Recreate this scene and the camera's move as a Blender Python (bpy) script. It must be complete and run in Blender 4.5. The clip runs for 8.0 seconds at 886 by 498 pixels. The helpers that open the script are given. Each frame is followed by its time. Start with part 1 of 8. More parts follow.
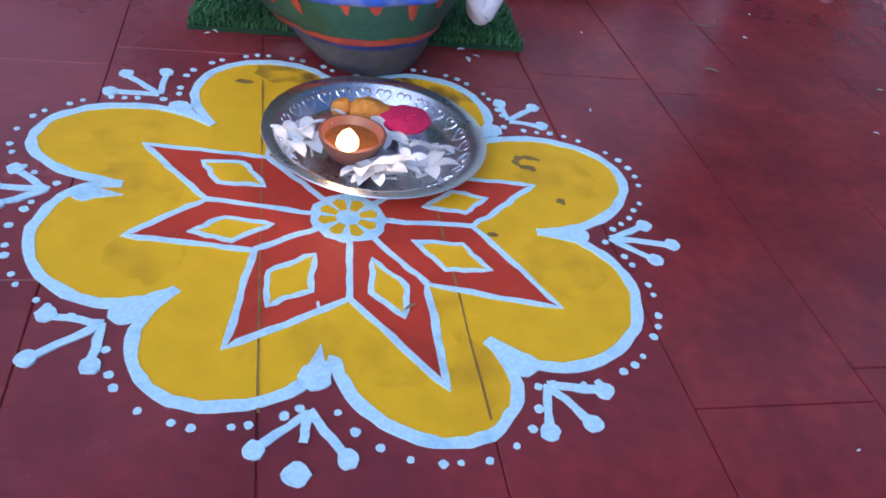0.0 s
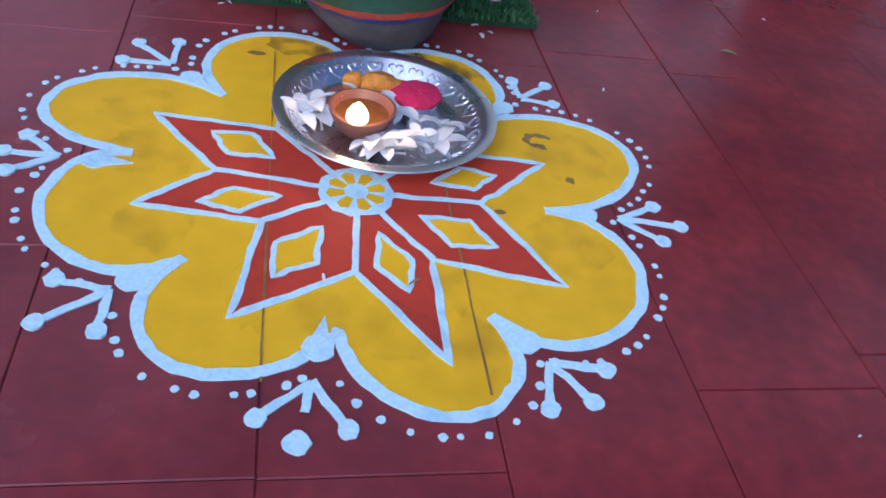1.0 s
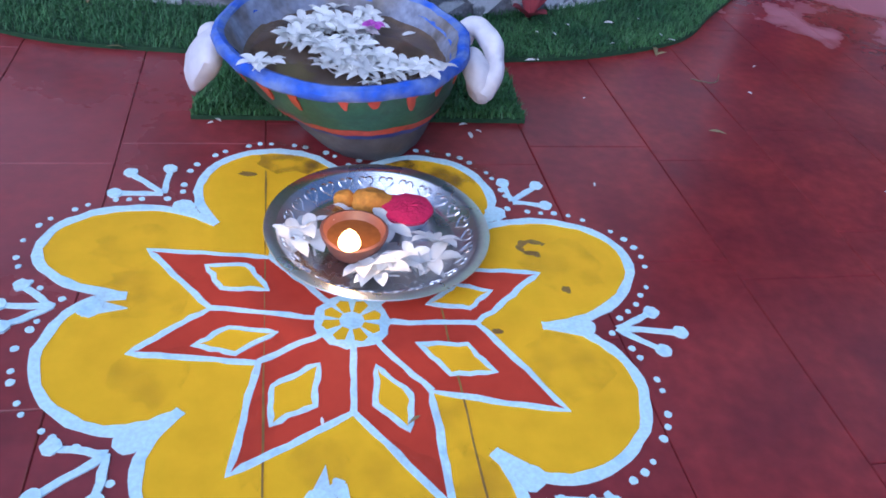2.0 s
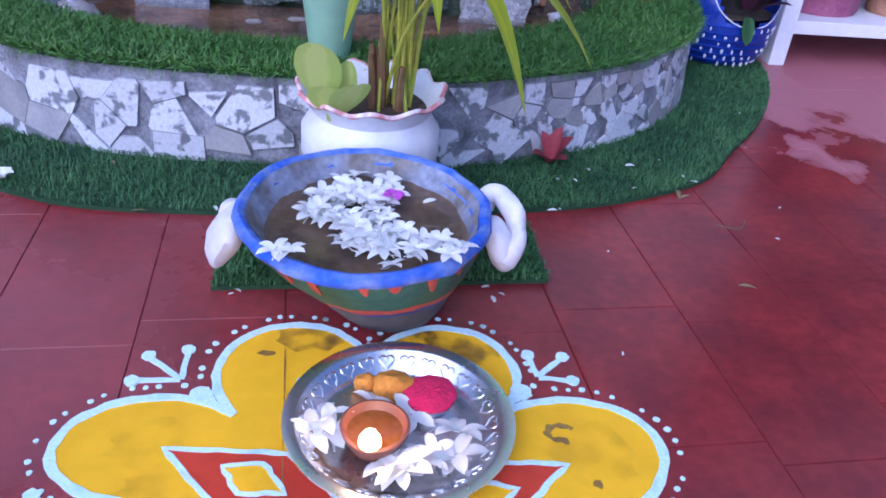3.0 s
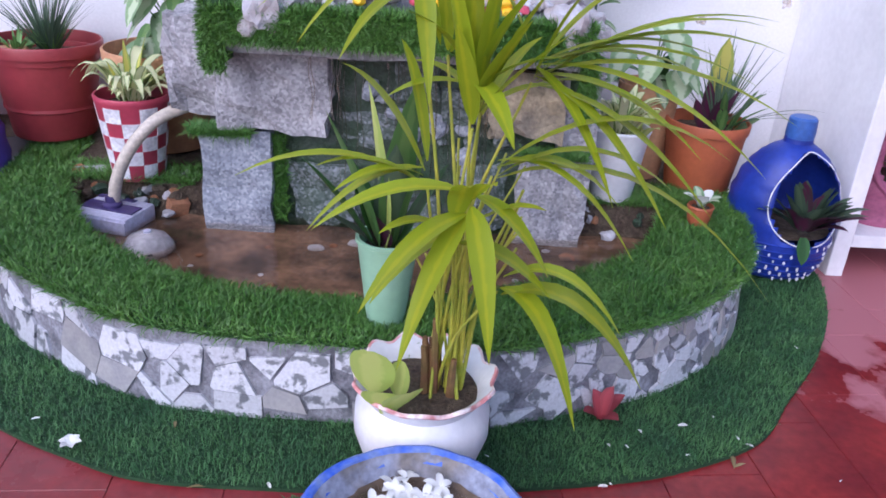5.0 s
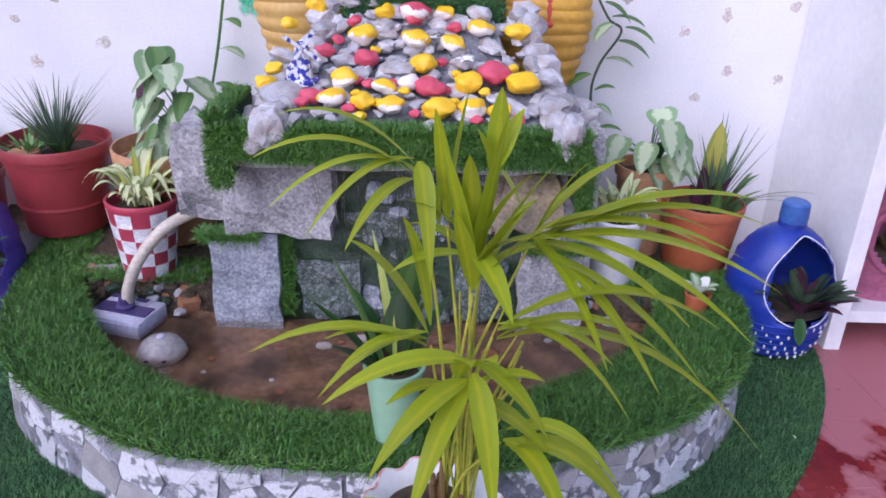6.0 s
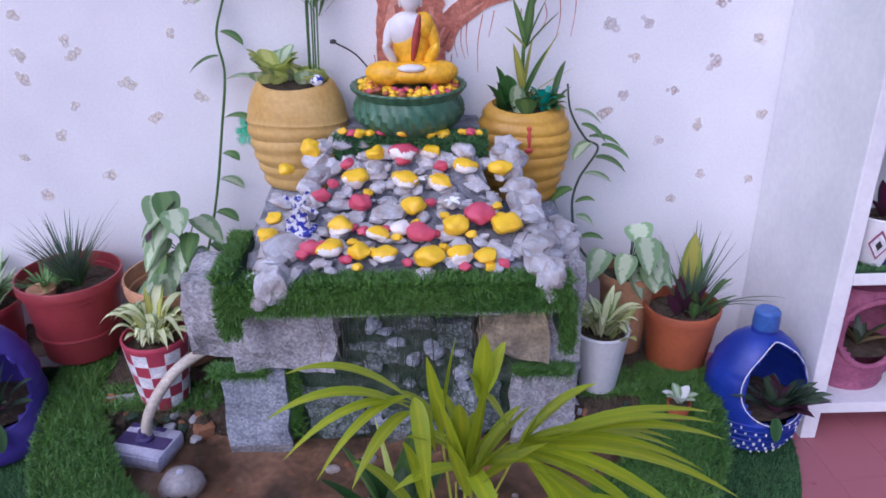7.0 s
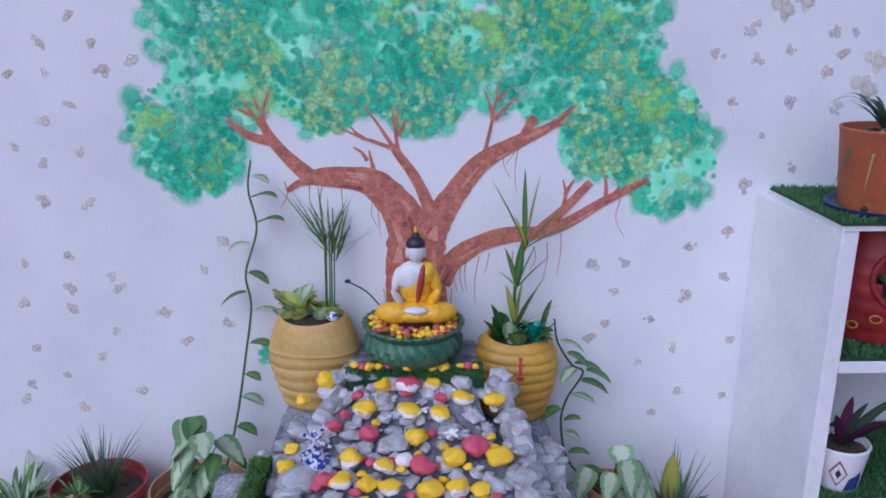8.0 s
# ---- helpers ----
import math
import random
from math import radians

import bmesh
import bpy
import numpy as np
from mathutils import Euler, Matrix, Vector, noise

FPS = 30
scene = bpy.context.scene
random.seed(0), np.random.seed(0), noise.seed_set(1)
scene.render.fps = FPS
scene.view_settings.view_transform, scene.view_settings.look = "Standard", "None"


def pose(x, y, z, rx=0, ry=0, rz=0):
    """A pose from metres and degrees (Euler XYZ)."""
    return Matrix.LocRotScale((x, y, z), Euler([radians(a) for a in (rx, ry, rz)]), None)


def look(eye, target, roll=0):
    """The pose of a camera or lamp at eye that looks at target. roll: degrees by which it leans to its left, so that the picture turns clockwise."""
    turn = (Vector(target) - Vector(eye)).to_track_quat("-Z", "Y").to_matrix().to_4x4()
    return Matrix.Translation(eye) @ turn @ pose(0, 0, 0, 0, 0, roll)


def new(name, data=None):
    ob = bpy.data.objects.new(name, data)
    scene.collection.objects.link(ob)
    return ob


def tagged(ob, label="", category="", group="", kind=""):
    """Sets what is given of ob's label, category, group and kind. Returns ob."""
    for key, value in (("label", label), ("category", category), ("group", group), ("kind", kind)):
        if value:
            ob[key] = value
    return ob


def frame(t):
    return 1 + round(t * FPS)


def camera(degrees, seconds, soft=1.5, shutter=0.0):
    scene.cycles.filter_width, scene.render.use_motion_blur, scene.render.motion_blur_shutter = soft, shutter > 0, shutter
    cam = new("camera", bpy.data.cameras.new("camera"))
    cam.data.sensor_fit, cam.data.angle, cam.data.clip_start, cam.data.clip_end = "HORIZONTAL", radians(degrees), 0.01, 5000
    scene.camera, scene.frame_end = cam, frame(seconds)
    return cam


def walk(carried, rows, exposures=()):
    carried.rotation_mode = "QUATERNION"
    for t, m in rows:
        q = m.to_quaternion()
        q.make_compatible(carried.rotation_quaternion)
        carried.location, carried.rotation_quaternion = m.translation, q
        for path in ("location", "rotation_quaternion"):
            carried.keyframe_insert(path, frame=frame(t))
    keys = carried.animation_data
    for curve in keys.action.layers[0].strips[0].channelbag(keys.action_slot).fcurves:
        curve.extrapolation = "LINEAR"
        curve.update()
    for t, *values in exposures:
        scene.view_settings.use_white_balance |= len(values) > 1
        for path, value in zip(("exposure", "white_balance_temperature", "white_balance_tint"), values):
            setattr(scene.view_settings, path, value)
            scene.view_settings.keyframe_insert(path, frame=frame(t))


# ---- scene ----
cam = camera(58.9, 8.0, soft=1.7)
PATH = [
    (0, (-0.025, -0.595, 0.456), (0.294, 0.924, -0.805), 11.1),
    (0.5, (-0.027, -0.599, 0.453), (0.266, 0.926, -0.807), 11.7),
    (1, (-0.019, -0.598, 0.455), (0.271, 0.889, -0.851), 12.0),
    (1.2, (-0.02, -0.595, 0.464), (0.27, 0.898, -0.835), 11.6),
    (2.3, (-0.011, -0.517, 0.537), (0.242, 1.076, -0.646), 6.6),
    (2.5, (-0.011, -0.497, 0.554), (0.231, 1.125, -0.592), 6.2),
    (3, (-0.012, -0.468, 0.585), (0.19, 1.218, -0.472), 5.2),
    (3.5, (-0.013, -0.446, 0.634), (0.136, 1.299, -0.332), 5.0),
    (4, (-0.017, -0.412, 0.727), (0.077, 1.357, -0.201), 4.4),
    (4.5, (-0.017, -0.371, 0.785), (0.044, 1.425, -0.093), 3.8),
    (4.7, (-0.017, -0.363, 0.801), (0.037, 1.438, -0.066), 3.9),
    (6, (-0.024, -0.313, 1.035), (0.014, 1.5, 0.192), 2.1),
    (6.5, (-0.022, -0.284, 1.173), (0.015, 1.527, 0.325), 0.6),
    (7, (-0.019, -0.294, 1.369), (0.026, 1.515, 0.515), -0.4),
    (7.5, (-0.012, -0.358, 1.563), (0.029, 1.466, 0.743), -0.7),
    (8, (-0.013, -0.417, 1.73), (0.027, 1.5, 1.162), -0.1),
]
walk(cam, [(t, look(eye, target, roll)) for t, eye, target, roll in PATH],
     exposures=[(0.0, -0.45, 4590, 17), (1.2, -0.45, 4680, 18), (2.3, -0.20, 4640, 19), (3.5, 0.13, 4720, 32), (4.5, 0.22, 5200, 21), (6.0, 0.08, 5400, 25), (7.0, -0.25, 5200, 27), (8.0, -0.62, 4950, 19)])


# ---------------------------------------------------------------- light
world = bpy.data.worlds.new("sky")
scene.world = world
world.use_nodes = True
wn = world.node_tree.nodes
sky = wn.new("ShaderNodeTexSky")
sky.sky_type = "NISHITA"
sky.sun_disc = False
sky.sun_elevation = radians(40)
sky.sun_rotation = radians(213)
sky.dust_density = 3.0
sky.ozone_density = 1.0
world.node_tree.links.new(sky.outputs[0], wn["Background"].inputs[0])
wn["Background"].inputs[1].default_value = 0.15
sun_data = bpy.data.lights.new("sun", "SUN")
sun_data.energy = 1.52
sun_data.angle = radians(76)
sun_data.color = (1.0, 0.96, 0.92)
sun = new("sun", sun_data)
sun.matrix_basis = look((-2.7, -4.1, 4.4), (0, 0.6, 0))


# ---------------------------------------------------------------- materials
def node_tree(name):
    m = bpy.data.materials.new(name)
    m.use_nodes = True
    t = m.node_tree
    return m, t.nodes, t.links, t.nodes["Principled BSDF"]


def mat(name, col, col2=None, rough=0.6, metal=0.0, scale=12.0, fine=90.0, vary=0.18, bump=0.15, depth=0.002,
        island=0.0, each=0.0, rough2=None, coat=0.0, sss=0.0, contrast=(0.35, 0.65)):
    """Two colours mixed by a broad noise, shaded by a fine one, with a fine relief."""
    m, n, l, b = node_tree(name)
    col2 = col2 or tuple(c * 0.75 for c in col)
    co = n.new("ShaderNodeTexCoord")
    n1 = n.new("ShaderNodeTexNoise")
    n1.inputs["Scale"].default_value = scale
    n1.inputs["Detail"].default_value = 5
    n2 = n.new("ShaderNodeTexNoise")
    n2.inputs["Scale"].default_value = fine
    n2.inputs["Detail"].default_value = 4
    for k in (n1, n2):
        l.new(co.outputs["Object"], k.inputs["Vector"])
    ramp = n.new("ShaderNodeMapRange")
    ramp.inputs[1].default_value, ramp.inputs[2].default_value = contrast
    l.new(n1.outputs[0], ramp.inputs[0])
    mix = n.new("ShaderNodeMix")
    mix.data_type = "RGBA"
    mix.inputs[6].default_value = (*col, 1)
    mix.inputs[7].default_value = (*col2, 1)
    l.new(ramp.outputs[0], mix.inputs[0])
    val = n.new("ShaderNodeMapRange")
    val.inputs[1].default_value, val.inputs[2].default_value = 0.3, 0.7
    val.inputs[3].default_value, val.inputs[4].default_value = 1 - vary, 1 + vary
    l.new(n2.outputs[0], val.inputs[0])
    shade = val.outputs[0]
    for amount, src in ((island, "ShaderNodeNewGeometry"), (each, "ShaderNodeObjectInfo")):
        if amount:
            g = n.new(src)
            r = n.new("ShaderNodeMapRange")
            r.inputs[3].default_value, r.inputs[4].default_value = 1 - amount, 1 + amount
            l.new(g.outputs["Random Per Island" if island and src.endswith("Geometry") else "Random"], r.inputs[0])
            mul = n.new("ShaderNodeMath")
            mul.operation = "MULTIPLY"
            l.new(shade, mul.inputs[0])
            l.new(r.outputs[0], mul.inputs[1])
            shade = mul.outputs[0]
    hsv = n.new("ShaderNodeHueSaturation")
    l.new(mix.outputs[2], hsv.inputs["Color"])
    l.new(shade, hsv.inputs["Value"])
    l.new(hsv.outputs[0], b.inputs["Base Color"])
    if rough2 is None:
        b.inputs["Roughness"].default_value = rough
    else:
        rr = n.new("ShaderNodeMapRange")
        rr.inputs[1].default_value, rr.inputs[2].default_value = contrast
        rr.inputs[3].default_value, rr.inputs[4].default_value = rough, rough2
        l.new(n1.outputs[0], rr.inputs[0])
        l.new(rr.outputs[0], b.inputs["Roughness"])
    b.inputs["Metallic"].default_value = metal
    b.inputs["Coat Weight"].default_value = coat
    if sss:
        b.inputs["Subsurface Weight"].default_value = sss
        b.inputs["Subsurface Radius"].default_value = (0.004, 0.003, 0.002)
    if bump:
        bp = n.new("ShaderNodeBump")
        bp.inputs["Strength"].default_value = bump
        bp.inputs["Distance"].default_value = depth
        l.new(n2.outputs[0], bp.inputs["Height"])
        l.new(bp.outputs[0], b.inputs["Normal"])
    return m


def leaf_mat(name, mid, edge, split=0.25, rough=0.45, vein=0.0, glow=0.3):
    """A leaf: one colour along the middle, another at the edges, light passing through."""
    m, n, l, b = node_tree(name)
    uv = n.new("ShaderNodeUVMap")
    sep = n.new("ShaderNodeSeparateXYZ")
    l.new(uv.outputs[0], sep.inputs[0])
    off = n.new("ShaderNodeMath")
    off.operation = "SUBTRACT"
    off.inputs[1].default_value = 0.5
    l.new(sep.outputs[0], off.inputs[0])
    ab = n.new("ShaderNodeMath")
    ab.operation = "ABSOLUTE"
    l.new(off.outputs[0], ab.inputs[0])
    co = n.new("ShaderNodeTexCoord")
    noise_n = n.new("ShaderNodeTexNoise")
    noise_n.inputs["Scale"].default_value = 55
    noise_n.inputs["Detail"].default_value = 4
    l.new(co.outputs["Object"], noise_n.inputs["Vector"])
    add = n.new("ShaderNodeMath")
    add.operation = "MULTIPLY_ADD"
    add.inputs[1].default_value = 0.3 if vein == 0 else vein
    l.new(noise_n.outputs[0], add.inputs[0])
    l.new(ab.outputs[0], add.inputs[2])
    rg = n.new("ShaderNodeMapRange")
    rg.inputs[1].default_value, rg.inputs[2].default_value = split + 0.1, split + 0.2
    l.new(add.outputs[0], rg.inputs[0])
    mix = n.new("ShaderNodeMix")
    mix.data_type = "RGBA"
    mix.inputs[6].default_value = (*mid, 1)
    mix.inputs[7].default_value = (*edge, 1)
    l.new(rg.outputs[0], mix.inputs[0])
    oi = n.new("ShaderNodeObjectInfo")
    gm = n.new("ShaderNodeNewGeometry")
    sm = n.new("ShaderNodeMath")
    sm.operation = "ADD"
    l.new(oi.outputs["Random"], sm.inputs[0])
    l.new(gm.outputs["Random Per Island"], sm.inputs[1])
    vr = n.new("ShaderNodeMapRange")
    vr.inputs[2].default_value = 2.0
    vr.inputs[3].default_value, vr.inputs[4].default_value = 0.65, 1.3
    l.new(sm.outputs[0], vr.inputs[0])
    hsv = n.new("ShaderNodeHueSaturation")
    l.new(mix.outputs[2], hsv.inputs["Color"])
    l.new(vr.outputs[0], hsv.inputs["Value"])
    l.new(hsv.outputs[0], b.inputs["Base Color"])
    b.inputs["Roughness"].default_value = rough
    tr = n.new("ShaderNodeBsdfTranslucent")
    l.new(hsv.outputs[0], tr.inputs["Color"])
    ms = n.new("ShaderNodeMixShader")
    ms.inputs[0].default_value = glow
    l.new(b.outputs[0], ms.inputs[1])
    l.new(tr.outputs[0], ms.inputs[2])
    l.new(ms.outputs[0], n["Material Output"].inputs["Surface"])
    return m


def glassy(name, col, rough=0.03, ior=1.33):
    m, n, l, b = node_tree(name)
    b.inputs["Base Color"].default_value = (*col, 1)
    b.inputs["Transmission Weight"].default_value = 1.0
    b.inputs["Roughness"].default_value = rough
    b.inputs["IOR"].default_value = ior
    co = n.new("ShaderNodeTexCoord")
    w = n.new("ShaderNodeTexNoise")
    w.inputs["Scale"].default_value = 22
    l.new(co.outputs["Object"], w.inputs["Vector"])
    bp = n.new("ShaderNodeBump")
    bp.inputs["Strength"].default_value = 0.12
    bp.inputs["Distance"].default_value = 0.01
    l.new(w.outputs[0], bp.inputs["Height"])
    l.new(bp.outputs[0], b.inputs["Normal"])
    return m


def granite(name, col, dark, light):
    """Speckled stone: fine grains over a mottled body."""
    m, n, l, b = node_tree(name)
    co = n.new("ShaderNodeTexCoord")
    v = n.new("ShaderNodeTexVoronoi")
    v.inputs["Scale"].default_value = 170
    l.new(co.outputs["Object"], v.inputs["Vector"])
    n1 = n.new("ShaderNodeTexNoise")
    n1.inputs["Scale"].default_value = 16
    n1.inputs["Detail"].default_value = 6
    l.new(co.outputs["Object"], n1.inputs["Vector"])
    cr = n.new("ShaderNodeValToRGB")
    e = cr.color_ramp.elements
    e[0].color, e[1].color = (*dark, 1), (*light, 1)
    e[0].position, e[1].position = 0.15, 0.85
    mid = e.new(0.5)
    mid.color = (*col, 1)
    mx = n.new("ShaderNodeMath")
    mx.operation = "MULTIPLY_ADD"
    mx.inputs[1].default_value = 0.45
    l.new(v.outputs["Color"], mx.inputs[0])
    sc = n.new("ShaderNodeMath")
    sc.operation = "MULTIPLY"
    sc.inputs[1].default_value = 0.6
    l.new(n1.outputs[0], sc.inputs[0])
    l.new(sc.outputs[0], mx.inputs[2])
    l.new(mx.outputs[0], cr.inputs[0])
    l.new(cr.outputs[0], b.inputs["Base Color"])
    b.inputs["Roughness"].default_value = 0.75
    bp = n.new("ShaderNodeBump")
    bp.inputs["Strength"].default_value = 0.5
    bp.inputs["Distance"].default_value = 0.003
    l.new(n1.outputs[0], bp.inputs["Height"])
    l.new(bp.outputs[0], b.inputs["Normal"])
    return m


def floor_mat():
    """Red oxide paint on stone, in places wet and smooth, in places dull."""
    m, n, l, b = node_tree("red_floor_paint")
    co = n.new("ShaderNodeNewGeometry")
    n1 = n.new("ShaderNodeTexNoise")
    n1.inputs["Scale"].default_value = 2.6
    n1.inputs["Detail"].default_value = 6
    n1.inputs["Roughness"].default_value = 0.6
    n2 = n.new("ShaderNodeTexNoise")
    n2.inputs["Scale"].default_value = 60
    n2.inputs["Detail"].default_value = 5
    n3 = n.new("ShaderNodeTexNoise")
    n3.inputs["Scale"].default_value = 9
    n3.inputs["Detail"].default_value = 5
    for k in (n1, n2, n3):
        l.new(co.outputs["Position"], k.inputs["Vector"])
    mix = n.new("ShaderNodeMix")
    mix.data_type = "RGBA"
    mix.inputs[6].default_value = (0.150, 0.013, 0.017, 1)
    mix.inputs[7].default_value = (0.235, 0.022, 0.022, 1)
    r = n.new("ShaderNodeMapRange")
    r.inputs[1].default_value, r.inputs[2].default_value = 0.35, 0.65
    l.new(n3.outputs[0], r.inputs[0])
    l.new(r.outputs[0], mix.inputs[0])
    val = n.new("ShaderNodeMapRange")
    val.inputs[1].default_value, val.inputs[2].default_value = 0.3, 0.7
    val.inputs[3].default_value, val.inputs[4].default_value = 0.82, 1.15
    l.new(n2.outputs[0], val.inputs[0])
    oi = n.new("ShaderNodeObjectInfo")
    ov = n.new("ShaderNodeMapRange")
    ov.inputs[3].default_value, ov.inputs[4].default_value = 0.95, 1.05
    l.new(oi.outputs["Random"], ov.inputs[0])
    mu = n.new("ShaderNodeMath")
    mu.operation = "MULTIPLY"
    l.new(val.outputs[0], mu.inputs[0])
    l.new(ov.outputs[0], mu.inputs[1])
    hsv = n.new("ShaderNodeHueSaturation")
    l.new(mix.outputs[2], hsv.inputs["Color"])
    l.new(mu.outputs[0], hsv.inputs["Value"])
    l.new(hsv.outputs[0], b.inputs["Base Color"])
    # dusty dry patches with splashed edges, the rest damp
    sep = n.new("ShaderNodeSeparateXYZ")
    l.new(co.outputs["Position"], sep.inputs[0])
    gx = n.new("ShaderNodeMath")
    gx.operation = "MULTIPLY_ADD"
    gx.inputs[1].default_value, gx.inputs[2].default_value = 0.85, -1.32
    l.new(sep.outputs[0], gx.inputs[0])
    gy = n.new("ShaderNodeMath")
    gy.operation = "MULTIPLY_ADD"
    gy.inputs[1].default_value = 0.55
    l.new(sep.outputs[1], gy.inputs[0])
    l.new(gx.outputs[0], gy.inputs[2])
    n4 = n.new("ShaderNodeTexNoise")
    n4.inputs["Scale"].default_value = 6.5
    n4.inputs["Detail"].default_value = 5
    l.new(co.outputs["Position"], n4.inputs["Vector"])
    ga = n.new("ShaderNodeMath")
    ga.operation = "MULTIPLY_ADD"
    ga.inputs[1].default_value = 1.3
    l.new(n4.outputs[0], ga.inputs[0])
    l.new(gy.outputs[0], ga.inputs[2])
    dry = n.new("ShaderNodeMapRange")
    dry.inputs[1].default_value, dry.inputs[2].default_value = 0.60, 0.68
    l.new(ga.outputs[0], dry.inputs[0])
    # damp film whose colour holds the sky's sheen, fading out towards the right
    film = n.new("ShaderNodeMapRange")
    film.inputs[1].default_value, film.inputs[2].default_value = 0.36, 0.60
    film.inputs[3].default_value, film.inputs[4].default_value = 0.05, 0.30
    l.new(n1.outputs[0], film.inputs[0])
    most = n.new("ShaderNodeMath")
    most.operation = "MAXIMUM"
    l.new(dry.outputs[0], most.inputs[0])
    side = n.new("ShaderNodeMapRange")
    side.inputs[1].default_value, side.inputs[2].default_value = -0.45, 0.30
    side.inputs[3].default_value, side.inputs[4].default_value = 1.0, 0.08
    l.new(sep.outputs[0], side.inputs[0])
    thin = n.new("ShaderNodeMath")
    thin.operation = "MULTIPLY"
    l.new(film.outputs[0], thin.inputs[0])
    l.new(side.outputs[0], thin.inputs[1])
    l.new(thin.outputs[0], most.inputs[1])
    dm = n.new("ShaderNodeMix")
    dm.data_type = "RGBA"
    dm.inputs[7].default_value = (0.40, 0.145, 0.165, 1)
    l.new(most.outputs[0], dm.inputs[0])
    l.new(hsv.outputs[0], dm.inputs[6])
    l.new(dm.outputs[2], b.inputs["Base Color"])
    b.inputs["Specular IOR Level"].default_value = 0.32
    ro = n.new("ShaderNodeMapRange")
    ro.inputs[3].default_value, ro.inputs[4].default_value = 0.24, 0.45
    l.new(most.outputs[0], ro.inputs[0])
    l.new(ro.outputs[0], b.inputs["Roughness"])
    bp = n.new("ShaderNodeBump")
    bp.inputs["Strength"].default_value = 0.12
    bp.inputs["Distance"].default_value = 0.002
    l.new(n3.outputs[0], bp.inputs["Height"])
    l.new(bp.outputs[0], b.inputs["Normal"])
    return m


RED_FLOOR = floor_mat()
WALL = mat("white_wall_paint", (0.78, 0.78, 0.80), (0.70, 0.70, 0.73), rough=0.7, scale=3, fine=140, vary=0.04, bump=0.25, depth=0.001)
SHELF = mat("white_shelf_paint", (0.80, 0.80, 0.82), (0.72, 0.72, 0.75), rough=0.5, scale=5, fine=60, vary=0.04, bump=0.1)
P_YELLOW = mat("yellow_floor_paint", (0.90, 0.505, 0.002), (0.80, 0.43, 0.003), rough=0.36, scale=11, fine=40, vary=0.04, bump=0.03, contrast=(0.5, 0.8))
P_RED = mat("vermilion_floor_paint", (0.56, 0.064, 0.030), (0.47, 0.052, 0.026), rough=0.42, scale=14, fine=50, vary=0.05, bump=0.03)
P_WHITE = mat("white_floor_paint", (0.65, 0.86, 0.90), (0.50, 0.73, 0.80), rough=0.5, scale=40, fine=260, vary=0.1, bump=0.2, contrast=(0.55, 0.7))
STAIN = mat("brown_stain", (0.33, 0.19, 0.03), (0.22, 0.11, 0.025), rough=0.5, scale=60)
for paint in (P_YELLOW, P_RED):
    paint.node_tree.nodes["Principled BSDF"].inputs["Specular IOR Level"].default_value = 0.06
TURF = mat("dark_turf_blades", (0.036, 0.115, 0.040), (0.075, 0.190, 0.055), rough=0.6, scale=8, fine=200, vary=0.15, bump=0, island=0.35)
TURF_B = mat("bright_turf_blades", (0.055, 0.155, 0.020), (0.090, 0.205, 0.030), rough=0.5, scale=9, fine=200, vary=0.15, bump=0, island=0.35)
BACKING = mat("turf_backing", (0.012, 0.045, 0.015), (0.02, 0.06, 0.02), rough=0.9, scale=60)
MORTAR = mat("grey_mortar", (0.30, 0.305, 0.345), (0.12, 0.12, 0.14), rough=0.9, scale=25, fine=180, vary=0.25, bump=0.8, depth=0.004)
TILE = mat("broken_marble_tile", (0.56, 0.57, 0.62), (0.17, 0.18, 0.20), rough=0.35, scale=38, fine=190, vary=0.12, bump=0.15, each=0.14, contrast=(0.53, 0.60))
TILE_B = mat("beige_tile", (0.38, 0.37, 0.37), (0.28, 0.28, 0.30), rough=0.45, scale=20, fine=150, vary=0.1, bump=0.1, each=0.2)
GRANITE = granite("blue_grey_granite", (0.24, 0.26, 0.31), (0.08, 0.09, 0.12), (0.50, 0.52, 0.58))
GRANITE_L = granite("pale_granite", (0.30, 0.29, 0.31), (0.09, 0.09, 0.10), (0.55, 0.54, 0.57))
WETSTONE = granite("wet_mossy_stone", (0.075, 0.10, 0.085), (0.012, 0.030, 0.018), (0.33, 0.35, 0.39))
BROWNSTONE = mat("brown_stone", (0.44, 0.36, 0.24), (0.20, 0.17, 0.13), rough=0.8, scale=18, fine=120, vary=0.25, bump=0.8, depth=0.004)
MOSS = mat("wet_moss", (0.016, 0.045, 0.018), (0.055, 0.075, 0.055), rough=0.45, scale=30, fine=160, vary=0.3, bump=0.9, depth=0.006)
ROCK = mat("grey_slate_rock", (0.52, 0.52, 0.56), (0.32, 0.28, 0.27), rough=0.7, scale=26, fine=110, vary=0.2, bump=0.5, depth=0.003, each=0.22)
SOIL = mat("dark_soil", (0.055, 0.035, 0.022), (0.10, 0.075, 0.05), rough=0.95, scale=40, fine=160, vary=0.35, bump=1.0, depth=0.008)
MUD = mat("brown_pond_mud", (0.27, 0.155, 0.095), (0.07, 0.042, 0.026), rough=0.8, scale=11, fine=70, vary=0.25, bump=0.5, depth=0.006)
WATER = glassy("pond_water", (0.85, 0.78, 0.70))
CLEAR = glassy("bowl_water", (0.95, 0.92, 0.88))
TERRA = mat("terracotta_orange", (0.42, 0.11, 0.04), (0.33, 0.085, 0.035), rough=0.6, scale=10, fine=80, vary=0.1)
TERRA_R = mat("red_plastic_pot", (0.35, 0.050, 0.056), (0.28, 0.040, 0.046), rough=0.4, scale=8, fine=60, vary=0.08, bump=0.05)
